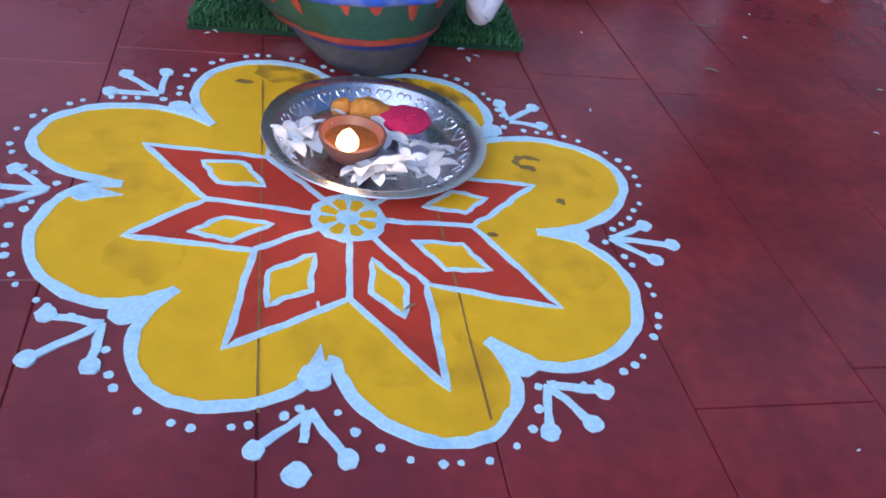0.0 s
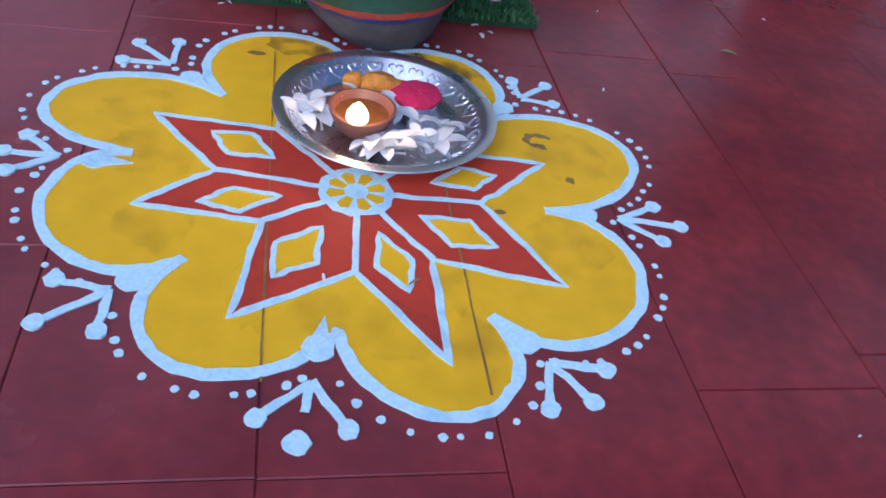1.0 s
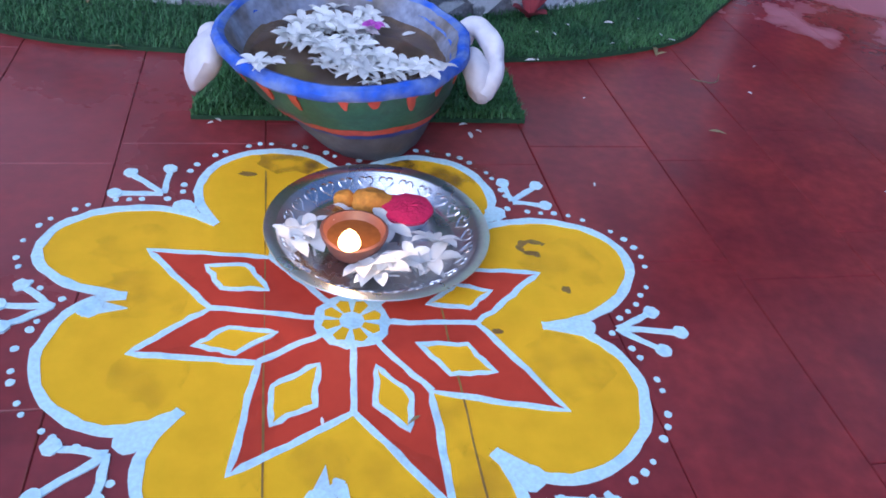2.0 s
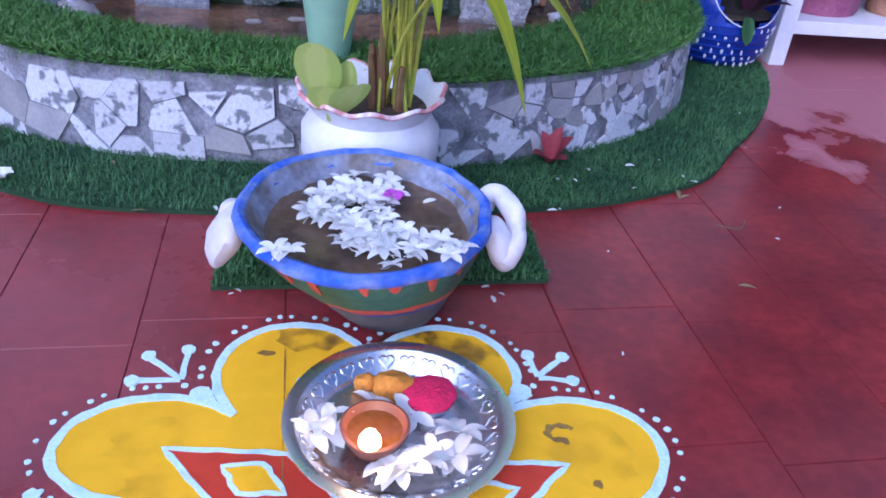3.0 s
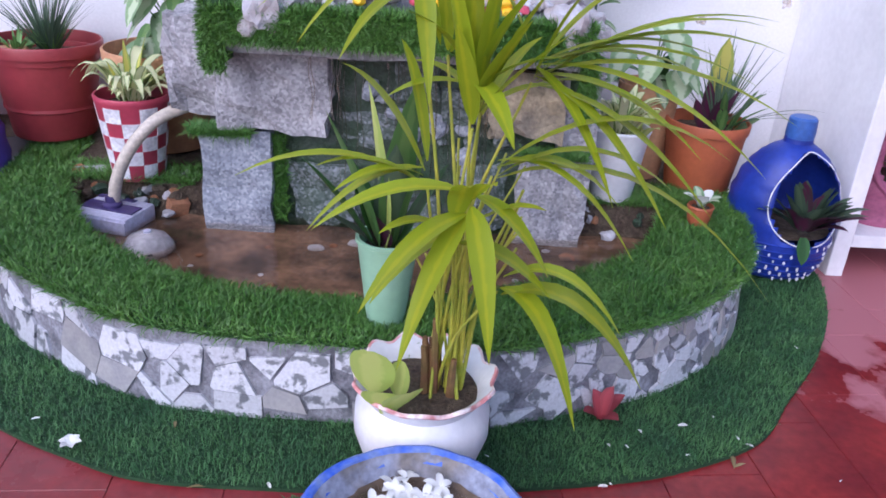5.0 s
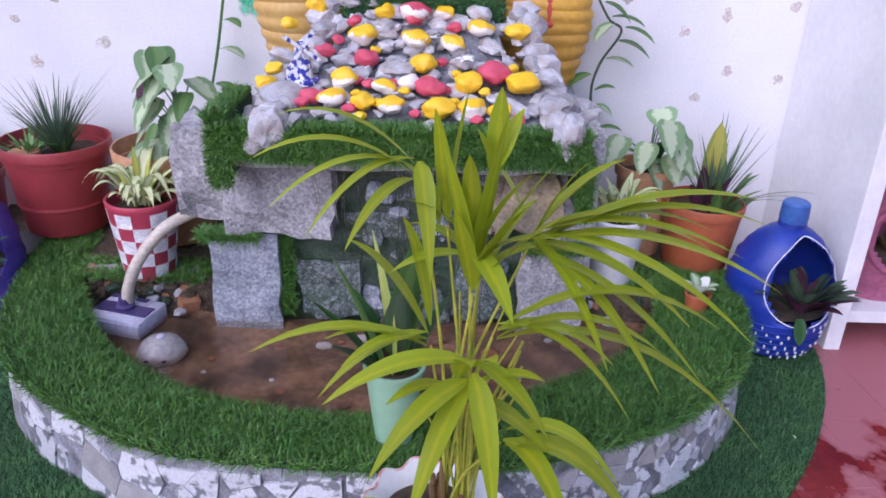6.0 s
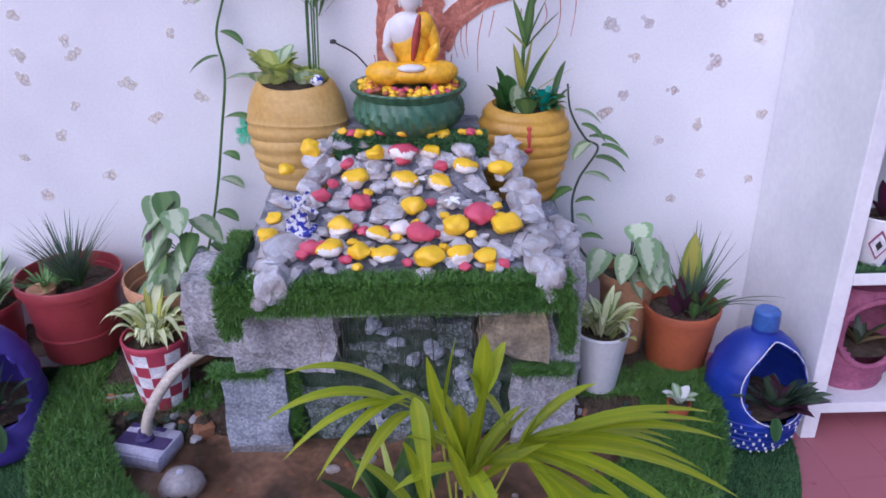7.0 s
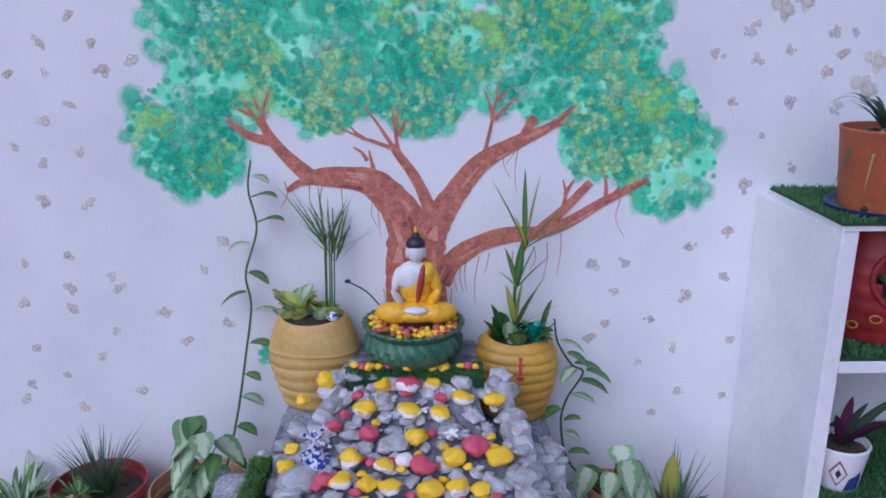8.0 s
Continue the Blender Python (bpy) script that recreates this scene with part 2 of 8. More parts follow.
TERRA_P = mat("pale_clay", (0.55, 0.30, 0.16), (0.42, 0.21, 0.11), rough=0.75, scale=14, fine=90, vary=0.12)
WHITE_POT = mat("white_glazed_pot", (0.78, 0.78, 0.80), (0.68, 0.68, 0.72), rough=0.35, scale=9, fine=90, vary=0.05, bump=0.05)
PINK_EDGE = mat("faded_red_rim_paint", (0.62, 0.25, 0.25), (0.75, 0.68, 0.68), rough=0.5, scale=45, contrast=(0.42, 0.6))
YELLOW_POT = mat("ochre_yellow_pot", (0.62, 0.36, 0.045), (0.50, 0.27, 0.04), rough=0.45, scale=9, fine=80, vary=0.1)
YELLOW_OLD = mat("weathered_yellow_pot", (0.60, 0.40, 0.14), (0.50, 0.30, 0.07), rough=0.55, scale=8, fine=80, vary=0.1)
GREEN_POT = mat("glazed_green_pot", (0.035, 0.11, 0.06), (0.06, 0.16, 0.09), rough=0.35, scale=20, fine=90, vary=0.15)
MINT = mat("mint_green_plastic", (0.30, 0.50, 0.34), (0.26, 0.45, 0.31), rough=0.4, scale=6, fine=60, vary=0.05, bump=0.02)
BLUE = mat("cobalt_blue_paint", (0.018, 0.045, 0.34), (0.012, 0.03, 0.24), rough=0.4, scale=10, fine=70, vary=0.15)
BLUE_CAP = mat("blue_plastic_cap", (0.05, 0.13, 0.42), (0.04, 0.11, 0.36), rough=0.45, scale=10, fine=70)
PURPLE = mat("violet_paint", (0.085, 0.055, 0.36), (0.065, 0.04, 0.28), rough=0.45, scale=9, fine=70, vary=0.12)
WHITE_P = mat("white_paint_line", (0.80, 0.80, 0.82), (0.6, 0.6, 0.66), rough=0.5, scale=50, fine=150)
RED_P = mat("red_paint_mark", (0.50, 0.06, 0.04), (0.40, 0.05, 0.04), rough=0.5, scale=50, fine=150)
RIM_BLUE = mat("bright_blue_rim_paint", (0.035, 0.105, 0.58), (0.17, 0.24, 0.50), rough=0.8, scale=34, fine=110, vary=0.15, bump=0.5, depth=0.003)
RIM_DARK = mat("navy_stripe_paint", (0.02, 0.03, 0.14), (0.03, 0.05, 0.2), rough=0.5, scale=22)
BAND_GREEN = mat("dark_green_band_paint", (0.016, 0.075, 0.045), (0.03, 0.11, 0.065), rough=0.5, scale=22, fine=110, bump=0.4)
BAND_RED = mat("orange_red_stripe_paint", (0.45, 0.07, 0.03), (0.34, 0.05, 0.03), rough=0.5, scale=22, fine=110, bump=0.4)
BOWL_SILT = mat("brown_silt", (0.15, 0.10, 0.065), (0.085, 0.06, 0.04), rough=0.7, scale=22, fine=90, vary=0.3)
BOWL_IN = mat("silted_bowl_inside", (0.26, 0.28, 0.37), (0.17, 0.15, 0.14), rough=0.6, scale=16, fine=90, vary=0.3, bump=0.4, contrast=(0.4, 0.6))
BOWL_BASE = mat("grey_cement_pot", (0.125, 0.12, 0.13), (0.075, 0.075, 0.085), rough=0.7, scale=14, fine=90, vary=0.15, bump=0.3)
PLASTER = mat("white_plaster_handle", (0.74, 0.72, 0.74), (0.60, 0.57, 0.60), rough=0.6, scale=18, fine=90, vary=0.08, bump=0.3)
STEEL = mat("polished_steel", (0.80, 0.81, 0.83), (0.70, 0.70, 0.73), rough=0.22, metal=1.0, scale=20, fine=200, vary=0.05, bump=0.02, rough2=0.34)
CLAY = mat("brown_clay_lamp", (0.20, 0.075, 0.045), (0.12, 0.045, 0.03), rough=0.5, scale=30, fine=120)
OIL = mat("lamp_oil", (0.16, 0.06, 0.015), (0.12, 0.045, 0.012), rough=0.05, scale=12, bump=0)
MAGENTA = mat("magenta_powder", (0.56, 0.012, 0.085), (0.46, 0.01, 0.07), rough=0.95, scale=60, fine=250, bump=0.7)
TURMERIC = mat("turmeric_paste", (0.55, 0.24, 0.02), (0.44, 0.17, 0.015), rough=0.8, scale=40, fine=200, bump=0.5)
PETAL = leaf_mat("white_petal", (0.93, 0.93, 0.90), (0.90, 0.90, 0.88), split=0.3, rough=0.6, glow=0.22)
PETAL_P = leaf_mat("violet_petal", (0.62, 0.10, 0.60), (0.70, 0.16, 0.70), rough=0.6)
PEB_Y = mat("yellow_painted_pebble", (0.90, 0.58, 0.008), (0.82, 0.48, 0.010), rough=0.45, scale=20, fine=90, vary=0.06, bump=0.05)
PEB_W = mat("white_pebble", (0.84, 0.80, 0.77), (0.72, 0.66, 0.62), rough=0.55, scale=30, fine=90, vary=0.06)
PEB_P = mat("pink_painted_pebble", (0.62, 0.09, 0.16), (0.52, 0.06, 0.10), rough=0.5, scale=20, fine=90, vary=0.06)
ROBE = mat("golden_robe_paint", (0.86, 0.48, 0.012), (0.74, 0.38, 0.012), rough=0.4, scale=25, fine=90)
SKIN = mat("white_statue_paint", (0.76, 0.74, 0.74), (0.7, 0.68, 0.68), rough=0.4, scale=25, fine=90, vary=0.03, bump=0)
HAIR = mat("black_statue_paint", (0.02, 0.018, 0.02), (0.03, 0.025, 0.03), rough=0.5, scale=60)
SASH = mat("red_statue_sash", (0.38, 0.05, 0.04), (0.3, 0.04, 0.035), rough=0.45, scale=40)
DELFT = mat("blue_and_white_china", (0.75, 0.76, 0.80), (0.04, 0.05, 0.35), rough=0.2, scale=70, fine=60, vary=0.03, bump=0, contrast=(0.5, 0.54))
PUMP_B = mat("violet_pump_housing", (0.07, 0.05, 0.16), (0.05, 0.04, 0.12), rough=0.35, scale=12)
PUMP_W = mat("grey_white_plastic", (0.58, 0.57, 0.70), (0.44, 0.43, 0.56), rough=0.4, scale=14)
HOSE = mat("dirty_white_hose", (0.60, 0.54, 0.47), (0.46, 0.40, 0.33), rough=0.55, scale=22, fine=120)
FROST = mat("frosted_plastic_dome", (0.78, 0.74, 0.76), (0.62, 0.56, 0.56), rough=0.25, scale=12)
FROST.node_tree.nodes["Principled BSDF"].inputs["Transmission Weight"].default_value = 0.5
BRICK = mat("clay_brick", (0.32, 0.15, 0.075), (0.24, 0.1, 0.05), rough=0.9, scale=25, fine=120, bump=0.6)
BARK = mat("mural_trunk_paint", (0.54, 0.205, 0.135), (0.36, 0.115, 0.080), rough=0.65, scale=34, fine=130, vary=0.25, bump=0.1)
BARK_D = mat("mural_trunk_dark_paint", (0.22, 0.065, 0.05), (0.30, 0.10, 0.07), rough=0.65, scale=50, fine=130, vary=0.2, bump=0.1)
BARK_L = mat("mural_trunk_light_paint", (0.68, 0.34, 0.25), (0.54, 0.23, 0.16), rough=0.65, scale=30, fine=130, vary=0.2, bump=0.1)
CROWN = mat("mural_crown_wash", (0.22, 0.82, 0.50), (0.40, 0.90, 0.63), rough=0.7, scale=13, fine=42, vary=0.10, bump=0.0, contrast=(0.38, 0.62))
DAB_G = [mat("mural_leaf_paint", c, tuple(v * 0.85 for v in c), rough=0.7, scale=30, fine=160, vary=0.12, bump=0.0, island=0.12)
         for c in ((0.13, 0.77, 0.47), (0.24, 0.85, 0.54), (0.50, 0.92, 0.70), (0.050, 0.58, 0.36), (0.42, 0.88, 0.26), (0.54, 0.92, 0.44))]
DAB_W = [mat("wall_dab_paint", c, (0.75, 0.71, 0.70), rough=0.7, scale=90, fine=220, vary=0.12, bump=0.1, each=0.1, contrast=(0.4, 0.6))
         for c in ((0.77, 0.72, 0.58), (0.76, 0.64, 0.54), (0.73, 0.58, 0.57), (0.69, 0.64, 0.67))]
for dab in DAB_G + DAB_W:
    # a sponge leaves most paint in its middle and lets the wash show at its edge
    n, l = dab.node_tree.nodes, dab.node_tree.links
    uv = n.new("ShaderNodeUVMap")
    far = n.new("ShaderNodeVectorMath")
    far.operation = "LENGTH"
    l.new(uv.outputs[0], far.inputs[0])
    soft = n.new("ShaderNodeMapRange")
    soft.inputs[1].default_value, soft.inputs[2].default_value = 0.35, 1.0
    soft.inputs[3].default_value, soft.inputs[4].default_value = 0.72, 0.0
    l.new(far.outputs["Value"], soft.inputs[0])
    co = n.new("ShaderNodeTexCoord")
    sp = n.new("ShaderNodeTexNoise")
    sp.inputs["Scale"].default_value = 95
    sp.inputs["Detail"].default_value = 3
    l.new(co.outputs["Object"], sp.inputs["Vector"])
    rg = n.new("ShaderNodeMapRange")
    rg.inputs[1].default_value, rg.inputs[2].default_value = 0.36, 0.60
    rg.inputs[3].default_value, rg.inputs[4].default_value = 0.72, 1.0
    l.new(sp.outputs[0], rg.inputs[0])
    al = n.new("ShaderNodeMath")
    al.operation = "MULTIPLY"
    l.new(soft.outputs[0], al.inputs[0])
    l.new(rg.outputs[0], al.inputs[1])
    l.new(al.outputs[0], n["Principled BSDF"].inputs["Alpha"])
PINKPOT = mat("dusty_pink_weave", (0.34, 0.10, 0.18), (0.26, 0.075, 0.14), rough=0.7, scale=20, fine=90, bump=0.5)
REDPOT = mat("dark_red_painted_tyre", (0.30, 0.02, 0.02), (0.22, 0.015, 0.018), rough=0.5, scale=16, fine=90, bump=0.3)
TAN = mat("tan_weave", (0.42, 0.22, 0.13), (0.3, 0.15, 0.09), rough=0.7, scale=20, fine=90)
TEAL = mat("teal_ribbon", (0.01, 0.30, 0.22), (0.01, 0.22, 0.17), rough=0.35, scale=25)
L_PALM = leaf_mat("palm_leaf", (0.48, 0.53, 0.012), (0.36, 0.46, 0.014), split=0.1, rough=0.38, glow=0.42)
L_STALK = mat("palm_stalk", (0.46, 0.44, 0.05), (0.30, 0.36, 0.04), rough=0.45, scale=25)
L_STALK_B = mat("brown_palm_sheath", (0.22, 0.09, 0.05), (0.14, 0.10, 0.03), rough=0.6, scale=25)
L_DARK = leaf_mat("dark_green_leaf", (0.035, 0.10, 0.025), (0.045, 0.14, 0.03), rough=0.4)
L_GREY = leaf_mat("grey_green_leaf", (0.11, 0.17, 0.10), (0.075, 0.125, 0.08), rough=0.45)
L_SPIDER = leaf_mat("striped_leaf", (0.80, 0.82, 0.48), (0.17, 0.32, 0.06), split=0.40, rough=0.45)
L_ARROW = leaf_mat("pale_arrow_leaf", (0.60, 0.70, 0.48), (0.26, 0.41, 0.20), split=0.34, vein=0.5, rough=0.5)
L_SUCC = leaf_mat("pale_succulent_leaf", (0.74, 0.78, 0.28), (0.54, 0.64, 0.18), rough=0.5, glow=0.4)
L_LIME = leaf_mat("lime_leaf", (0.64, 0.72, 0.22), (0.52, 0.64, 0.16), rough=0.4, glow=0.4)
L_PURPLE = leaf_mat("purple_leaf", (0.12, 0.028, 0.075), (0.08, 0.04, 0.06), rough=0.45)
L_YELLOW = leaf_mat("yellow_leaf", (0.55, 0.52, 0.10), (0.34, 0.42, 0.08), split=0.3, rough=0.45)
L_VINE = leaf_mat("vine_leaf", (0.17, 0.31, 0.09), (0.10, 0.22, 0.06), split=0.2, rough=0.45)
L_CHIVE = leaf_mat("thin_grass_leaf", (0.12, 0.19, 0.12), (0.09, 0.15, 0.09), rough=0.5)
L_RED = leaf_mat("fallen_red_leaf", (0.46, 0.09, 0.11), (0.38, 0.08, 0.10), rough=0.6)
L_DRY = leaf_mat("dry_leaf", (0.34, 0.28, 0.12), (0.26, 0.2, 0.1), rough=0.7)


# ---------------------------------------------------------------- builders
def finish(bm, name, material, smooth=False):
    me = bpy.data.meshes.new(name)
    bmesh.ops.recalc_face_normals(bm, faces=bm.faces)
    bm.to_mesh(me)
    bm.free()
    for m in material if isinstance(material, (list, tuple)) else (material,):
        me.materials.append(m)
    if smooth:
        me.polygons.foreach_set("use_smooth", [True] * len(me.polygons))
        me.set_sharp_from_angle(angle=radians(40))
    return me


def part(name, bm, material, parent, label="", smooth=False, world=False):
    """One mesh under a thing or a part. world: its points are given in the world, not from its parent."""
    ob = new(name, finish(bm, name, material, smooth))
    ob.parent = parent
    if world:
        ob.matrix_parent_inverse = parent.matrix_basis.inverted()
    return tagged(ob, label)


def thing(name, m, label, category, group="", kind=""):
    ob = new(name)
    ob.empty_display_size = 0.02
    ob.matrix_basis = m
    return tagged(ob, label, category, group, kind)


def single(name, bm, material, m, label, category, group="", kind="", smooth=False):
    ob = new(name, finish(bm, name, material, smooth))
    ob.matrix_basis = m
    return tagged(ob, label, category, group, kind)


def box_bm(x0, y0, z0, x1, y1, z1, bevel=0.0):
    bm = bmesh.new()
    bmesh.ops.create_cube(bm, size=1)
    for v in bm.verts:
        v.co = Vector((x0 + (v.co.x + 0.5) * (x1 - x0), y0 + (v.co.y + 0.5) * (y1 - y0), z0 + (v.co.z + 0.5) * (z1 - z0)))
    if bevel:
        bmesh.ops.bevel(bm, geom=bm.edges[:], offset=bevel, segments=2, affect="EDGES", profile=0.5)
    return bm


def stone_bm(x0, y0, z0, x1, y1, z1, seed, rough=0.008, cuts=5):
    """A hewn block with uneven faces and worn edges."""
    bm = bmesh.new()
    bmesh.ops.create_cube(bm, size=1)
    bmesh.ops.subdivide_edges(bm, edges=bm.edges[:], cuts=cuts, use_grid_fill=True)
    size = Vector((x1 - x0, y1 - y0, z1 - z0))
    mid = Vector((x0 + x1, y0 + y1, z0 + z1)) / 2
    for v in bm.verts:
        c = v.co.copy()
        k = sorted((abs(c.x), abs(c.y), abs(c.z)))
        if k[1] > 0.49:
            c *= 0.985
        p = mid + Vector((c.x * size.x, c.y * size.y, c.z * size.z))
        off = noise.noise_vector(p * 14 + Vector((seed * 7.3, 0, 0))) * rough + noise.noise_vector(p * 45 + Vector((0, seed * 3.1, 0))) * rough * 0.5
        v.co = p + off
    return bm


def lathe_bm(profile, seg=40, wave=None, cap=True):
    """A turned shape from (radius, height) pairs; wave(angle, radius, height, step) may move a point."""
    bm = bmesh.new()
    rings = []
    for i, (r, z) in enumerate(profile):
        ring = []
        for k in range(seg):
            a = 2 * math.pi * k / seg
            rr, zz = wave(a, r, z, i) if wave else (r, z)
            ring.append(bm.verts.new((rr * math.cos(a), rr * math.sin(a), zz)))
        rings.append(ring)
    for a, b in zip(rings, rings[1:]):
        for k in range(seg):
            bm.faces.new((a[k], a[(k + 1) % seg], b[(k + 1) % seg], b[k]))
    if cap:
        for ring in (rings[0], rings[-1]):
            if (ring[0].co - ring[seg // 2].co).length > 1e-5:
                bm.faces.new(ring)
    return bm


def tube_bm(points, radius, seg=8, bm=None, taper=1.0, closed=False):
    """A round tube along points."""
    bm = bm or bmesh.new()
    pts = [Vector(p) for p in points]
    n = len(pts)
    rings = []
    for i, p in enumerate(pts):
        a, b = (pts[i - 1], pts[(i + 1) % n]) if closed else (pts[max(i - 1, 0)], pts[min(i + 1, n - 1)])
        d = (b - a).normalized()
        side = d.cross(Vector((0.13, 0.31, 0.94))).normalized()
        up = side.cross(d)
        r = radius * (1 + (taper - 1) * i / max(n - 1, 1))
        rings.append([bm.verts.new(p + (side * math.cos(2 * math.pi * k / seg) + up * math.sin(2 * math.pi * k / seg)) * r) for k in range(seg)])
    for a, b in zip(rings, rings[1:] + ([rings[0]] if closed else [])):
        for k in range(seg):
            bm.faces.new((a[k], a[(k + 1) % seg], b[(k + 1) % seg], b[k]))
    if not closed:
        bm.faces.new(rings[0])
        bm.faces.new(rings[-1])
    return bm


def curve_pts(ctrl, n=8):
    """A smooth line through control points."""
    p = [Vector(c) for c in ctrl]
    p = [2 * p[0] - p[1]] + p + [2 * p[-1] - p[-2]]
    out = []
    for i in range(1, len(p) - 2):
        for k in range(n):
            t = k / n
            a, b, c, d = p[i - 1], p[i], p[i + 1], p[i + 2]
            out.append(0.5 * ((2 * b) + (c - a) * t + (2 * a - 5 * b + 4 * c - d) * t * t + (3 * b - a - 3 * c + d) * t ** 3))
    return out + [p[-2]]


def prism_bm(points, z0, z1, bm=None, index=0):
    """A flat plate: an outline in x and y between two heights."""
    bm = bm or bmesh.new()
    top = [bm.verts.new((x, y, z1)) for x, y in points]
    low = [bm.verts.new((x, y, z0)) for x, y in points]
    f = bm.faces.new(top)
    f.material_index = index
    n = len(points)
    for i in range(n):
        bm.faces.new((top[i], low[i], low[(i + 1) % n], top[(i + 1) % n])).material_index = index
    return bm


def ribbon_bm(points, width, z0, z1, closed=False, bm=None, rag=0.0):
    """A painted stroke along points in x and y."""
    bm = bm or bmesh.new()
    pts = [Vector((p[0], p[1], 0)) for p in points]
    n = len(pts)
    left, right = [], []
    for i, p in enumerate(pts):
        a, b = (pts[i - 1], pts[(i + 1) % n]) if closed else (pts[max(i - 1, 0)], pts[min(i + 1, n - 1)])
        d = (b - a).normalized()
        s = Vector((-d.y, d.x, 0))
        left.append(p + s * (width / 2 + random.uniform(-rag, rag)))
        right.append(p - s * (width / 2 + random.uniform(-rag, rag)))
    quads = range(n if closed else n - 1)
    tl = [bm.verts.new((v.x, v.y, z1)) for v in left]
    tr = [bm.verts.new((v.x, v.y, z1)) for v in right]
    bl = [bm.verts.new((v.x, v.y, z0)) for v in left]
    br = [bm.verts.new((v.x, v.y, z0)) for v in right]
    for i in quads:
        j = (i + 1) % n
        bm.faces.new((tl[i], tl[j], tr[j], tr[i]))
        bm.faces.new((tl[i], bl[i], bl[j], tl[j]))
        bm.faces.new((tr[i], tr[j], br[j], br[i]))
    return bm


def blob_pts(x, y, r, n=14, rag=0.12):
    return [(x + r * (1 + random.uniform(-rag, rag)) * math.cos(2 * math.pi * k / n), y + r * (1 + random.uniform(-rag, rag)) * math.sin(2 * math.pi * k / n)) for k in range(n)]


def rock_bm(seed, sx, sy, sz, detail=2, rough=0.35, smooth=False):
    bm = bmesh.new()
    bmesh.ops.create_icosphere(bm, subdivisions=detail, radius=1)
    off = Vector((seed * 5.7, seed * 1.3, -seed * 2.9))
    for v in bm.verts:
        d = 1 + rough * noise.noise(v.co * 1.3 + off) + (0 if smooth else rough * 0.5 * noise.noise(v.co * 3.1 + off))
        v.co = Vector((v.co.x * sx, v.co.y * sy, v.co.z * sz)) * d
    return bm


def ball(bm, centre, radii, index=0, seg=16, tilt=None):
    made = bmesh.ops.create_uvsphere(bm, u_segments=seg, v_segments=seg // 2 + 2, radius=1)["verts"]
    turn = tilt or Matrix.Identity(3)
    for v in made:
        v.co = turn @ Vector((v.co.x * radii[0], v.co.y * radii[1], v.co.z * radii[2])) + Vector(centre)
    for f in {f for v in made for f in v.link_faces}:
        f.material_index = index


def leaf_bm(base, tip, width, arch=0.15, fold=0.2, n=7, kind="lance", bm=None, twist=0.0):
    """A leaf blade that rises in an arch from base to tip, with a folded midrib."""
    bm = bm or bmesh.new()
    uv = bm.loops.layers.uv.verify()
    base, tip = Vector(base), Vector(tip)
    d = tip - base
    length = d.length
    side = d.cross(Vector((0, 0, 1)))
    if side.length < 0.15 * length:
        side = Vector((math.cos(base.x * 90 + tip.y * 70), math.sin(base.x * 90 + tip.y * 70), 0))
    side.normalize()
    side.rotate(Matrix.Rotation(twist, 3, d))
    up = side.cross(d).normalized()
    if up.z < 0:
        up = -up
    mid = (base + tip) / 2 + Vector((0, 0, 1)) * arch * length
    rows = []
    for i in range(n + 1):
        t = i / n
        p = base * (1 - t) ** 2 + mid * 2 * t * (1 - t) + tip * t * t
        if kind == "lance":
            w = math.sin(math.pi * min(1, t ** 0.75 * 0.97 + 0.03)) ** 0.8
        elif kind == "heart":
            w = 1.6 * max(0, 1 - t) ** 0.75 * (t + 0.05) ** 0.35
        elif kind == "round":
            w = max(0.14, math.sqrt(max(0, 1 - ((t - 0.62) / 0.39) ** 2)))
        elif kind == "oval":
            w = math.sin(math.pi * min(1, t * 0.9 + 0.1)) ** 0.6
        else:
            w = (1 - t) ** 0.5
        w = max(w, 0.02) * width / 2
        rows.append([bm.verts.new(p - side * w + up * fold * w), bm.verts.new(p), bm.verts.new(p + side * w + up * fold * w)])
    for i in range(n):
        for k in range(2):
            f = bm.faces.new((rows[i][k], rows[i][k + 1], rows[i + 1][k + 1], rows[i + 1][k]))
            for loop, (u, v) in zip(f.loops, ((k / 2, i / n), ((k + 1) / 2, i / n), ((k + 1) / 2, (i + 1) / n), (k / 2, (i + 1) / n))):
                loop[uv].uv = (u, v)
            f.smooth = True
    return bm


def leaf(parent, base, tip, width, material, arch=0.15, fold=0.2, kind="lance", name="leaf", world=False, twist=0.0, label="", n=7):
    """A leaf of its own; fine normals come from the blade itself."""
    bm = leaf_bm(base, tip, width, arch, fold, n, kind, twist=twist)
    me = bpy.data.meshes.new(name)
    bm.to_mesh(me)
    bm.free()
    me.materials.append(material)
    ob = new(name, me)
    ob.parent = parent
    if world:
        ob.matrix_parent_inverse = parent.matrix_basis.inverted()
    return tagged(ob, label)


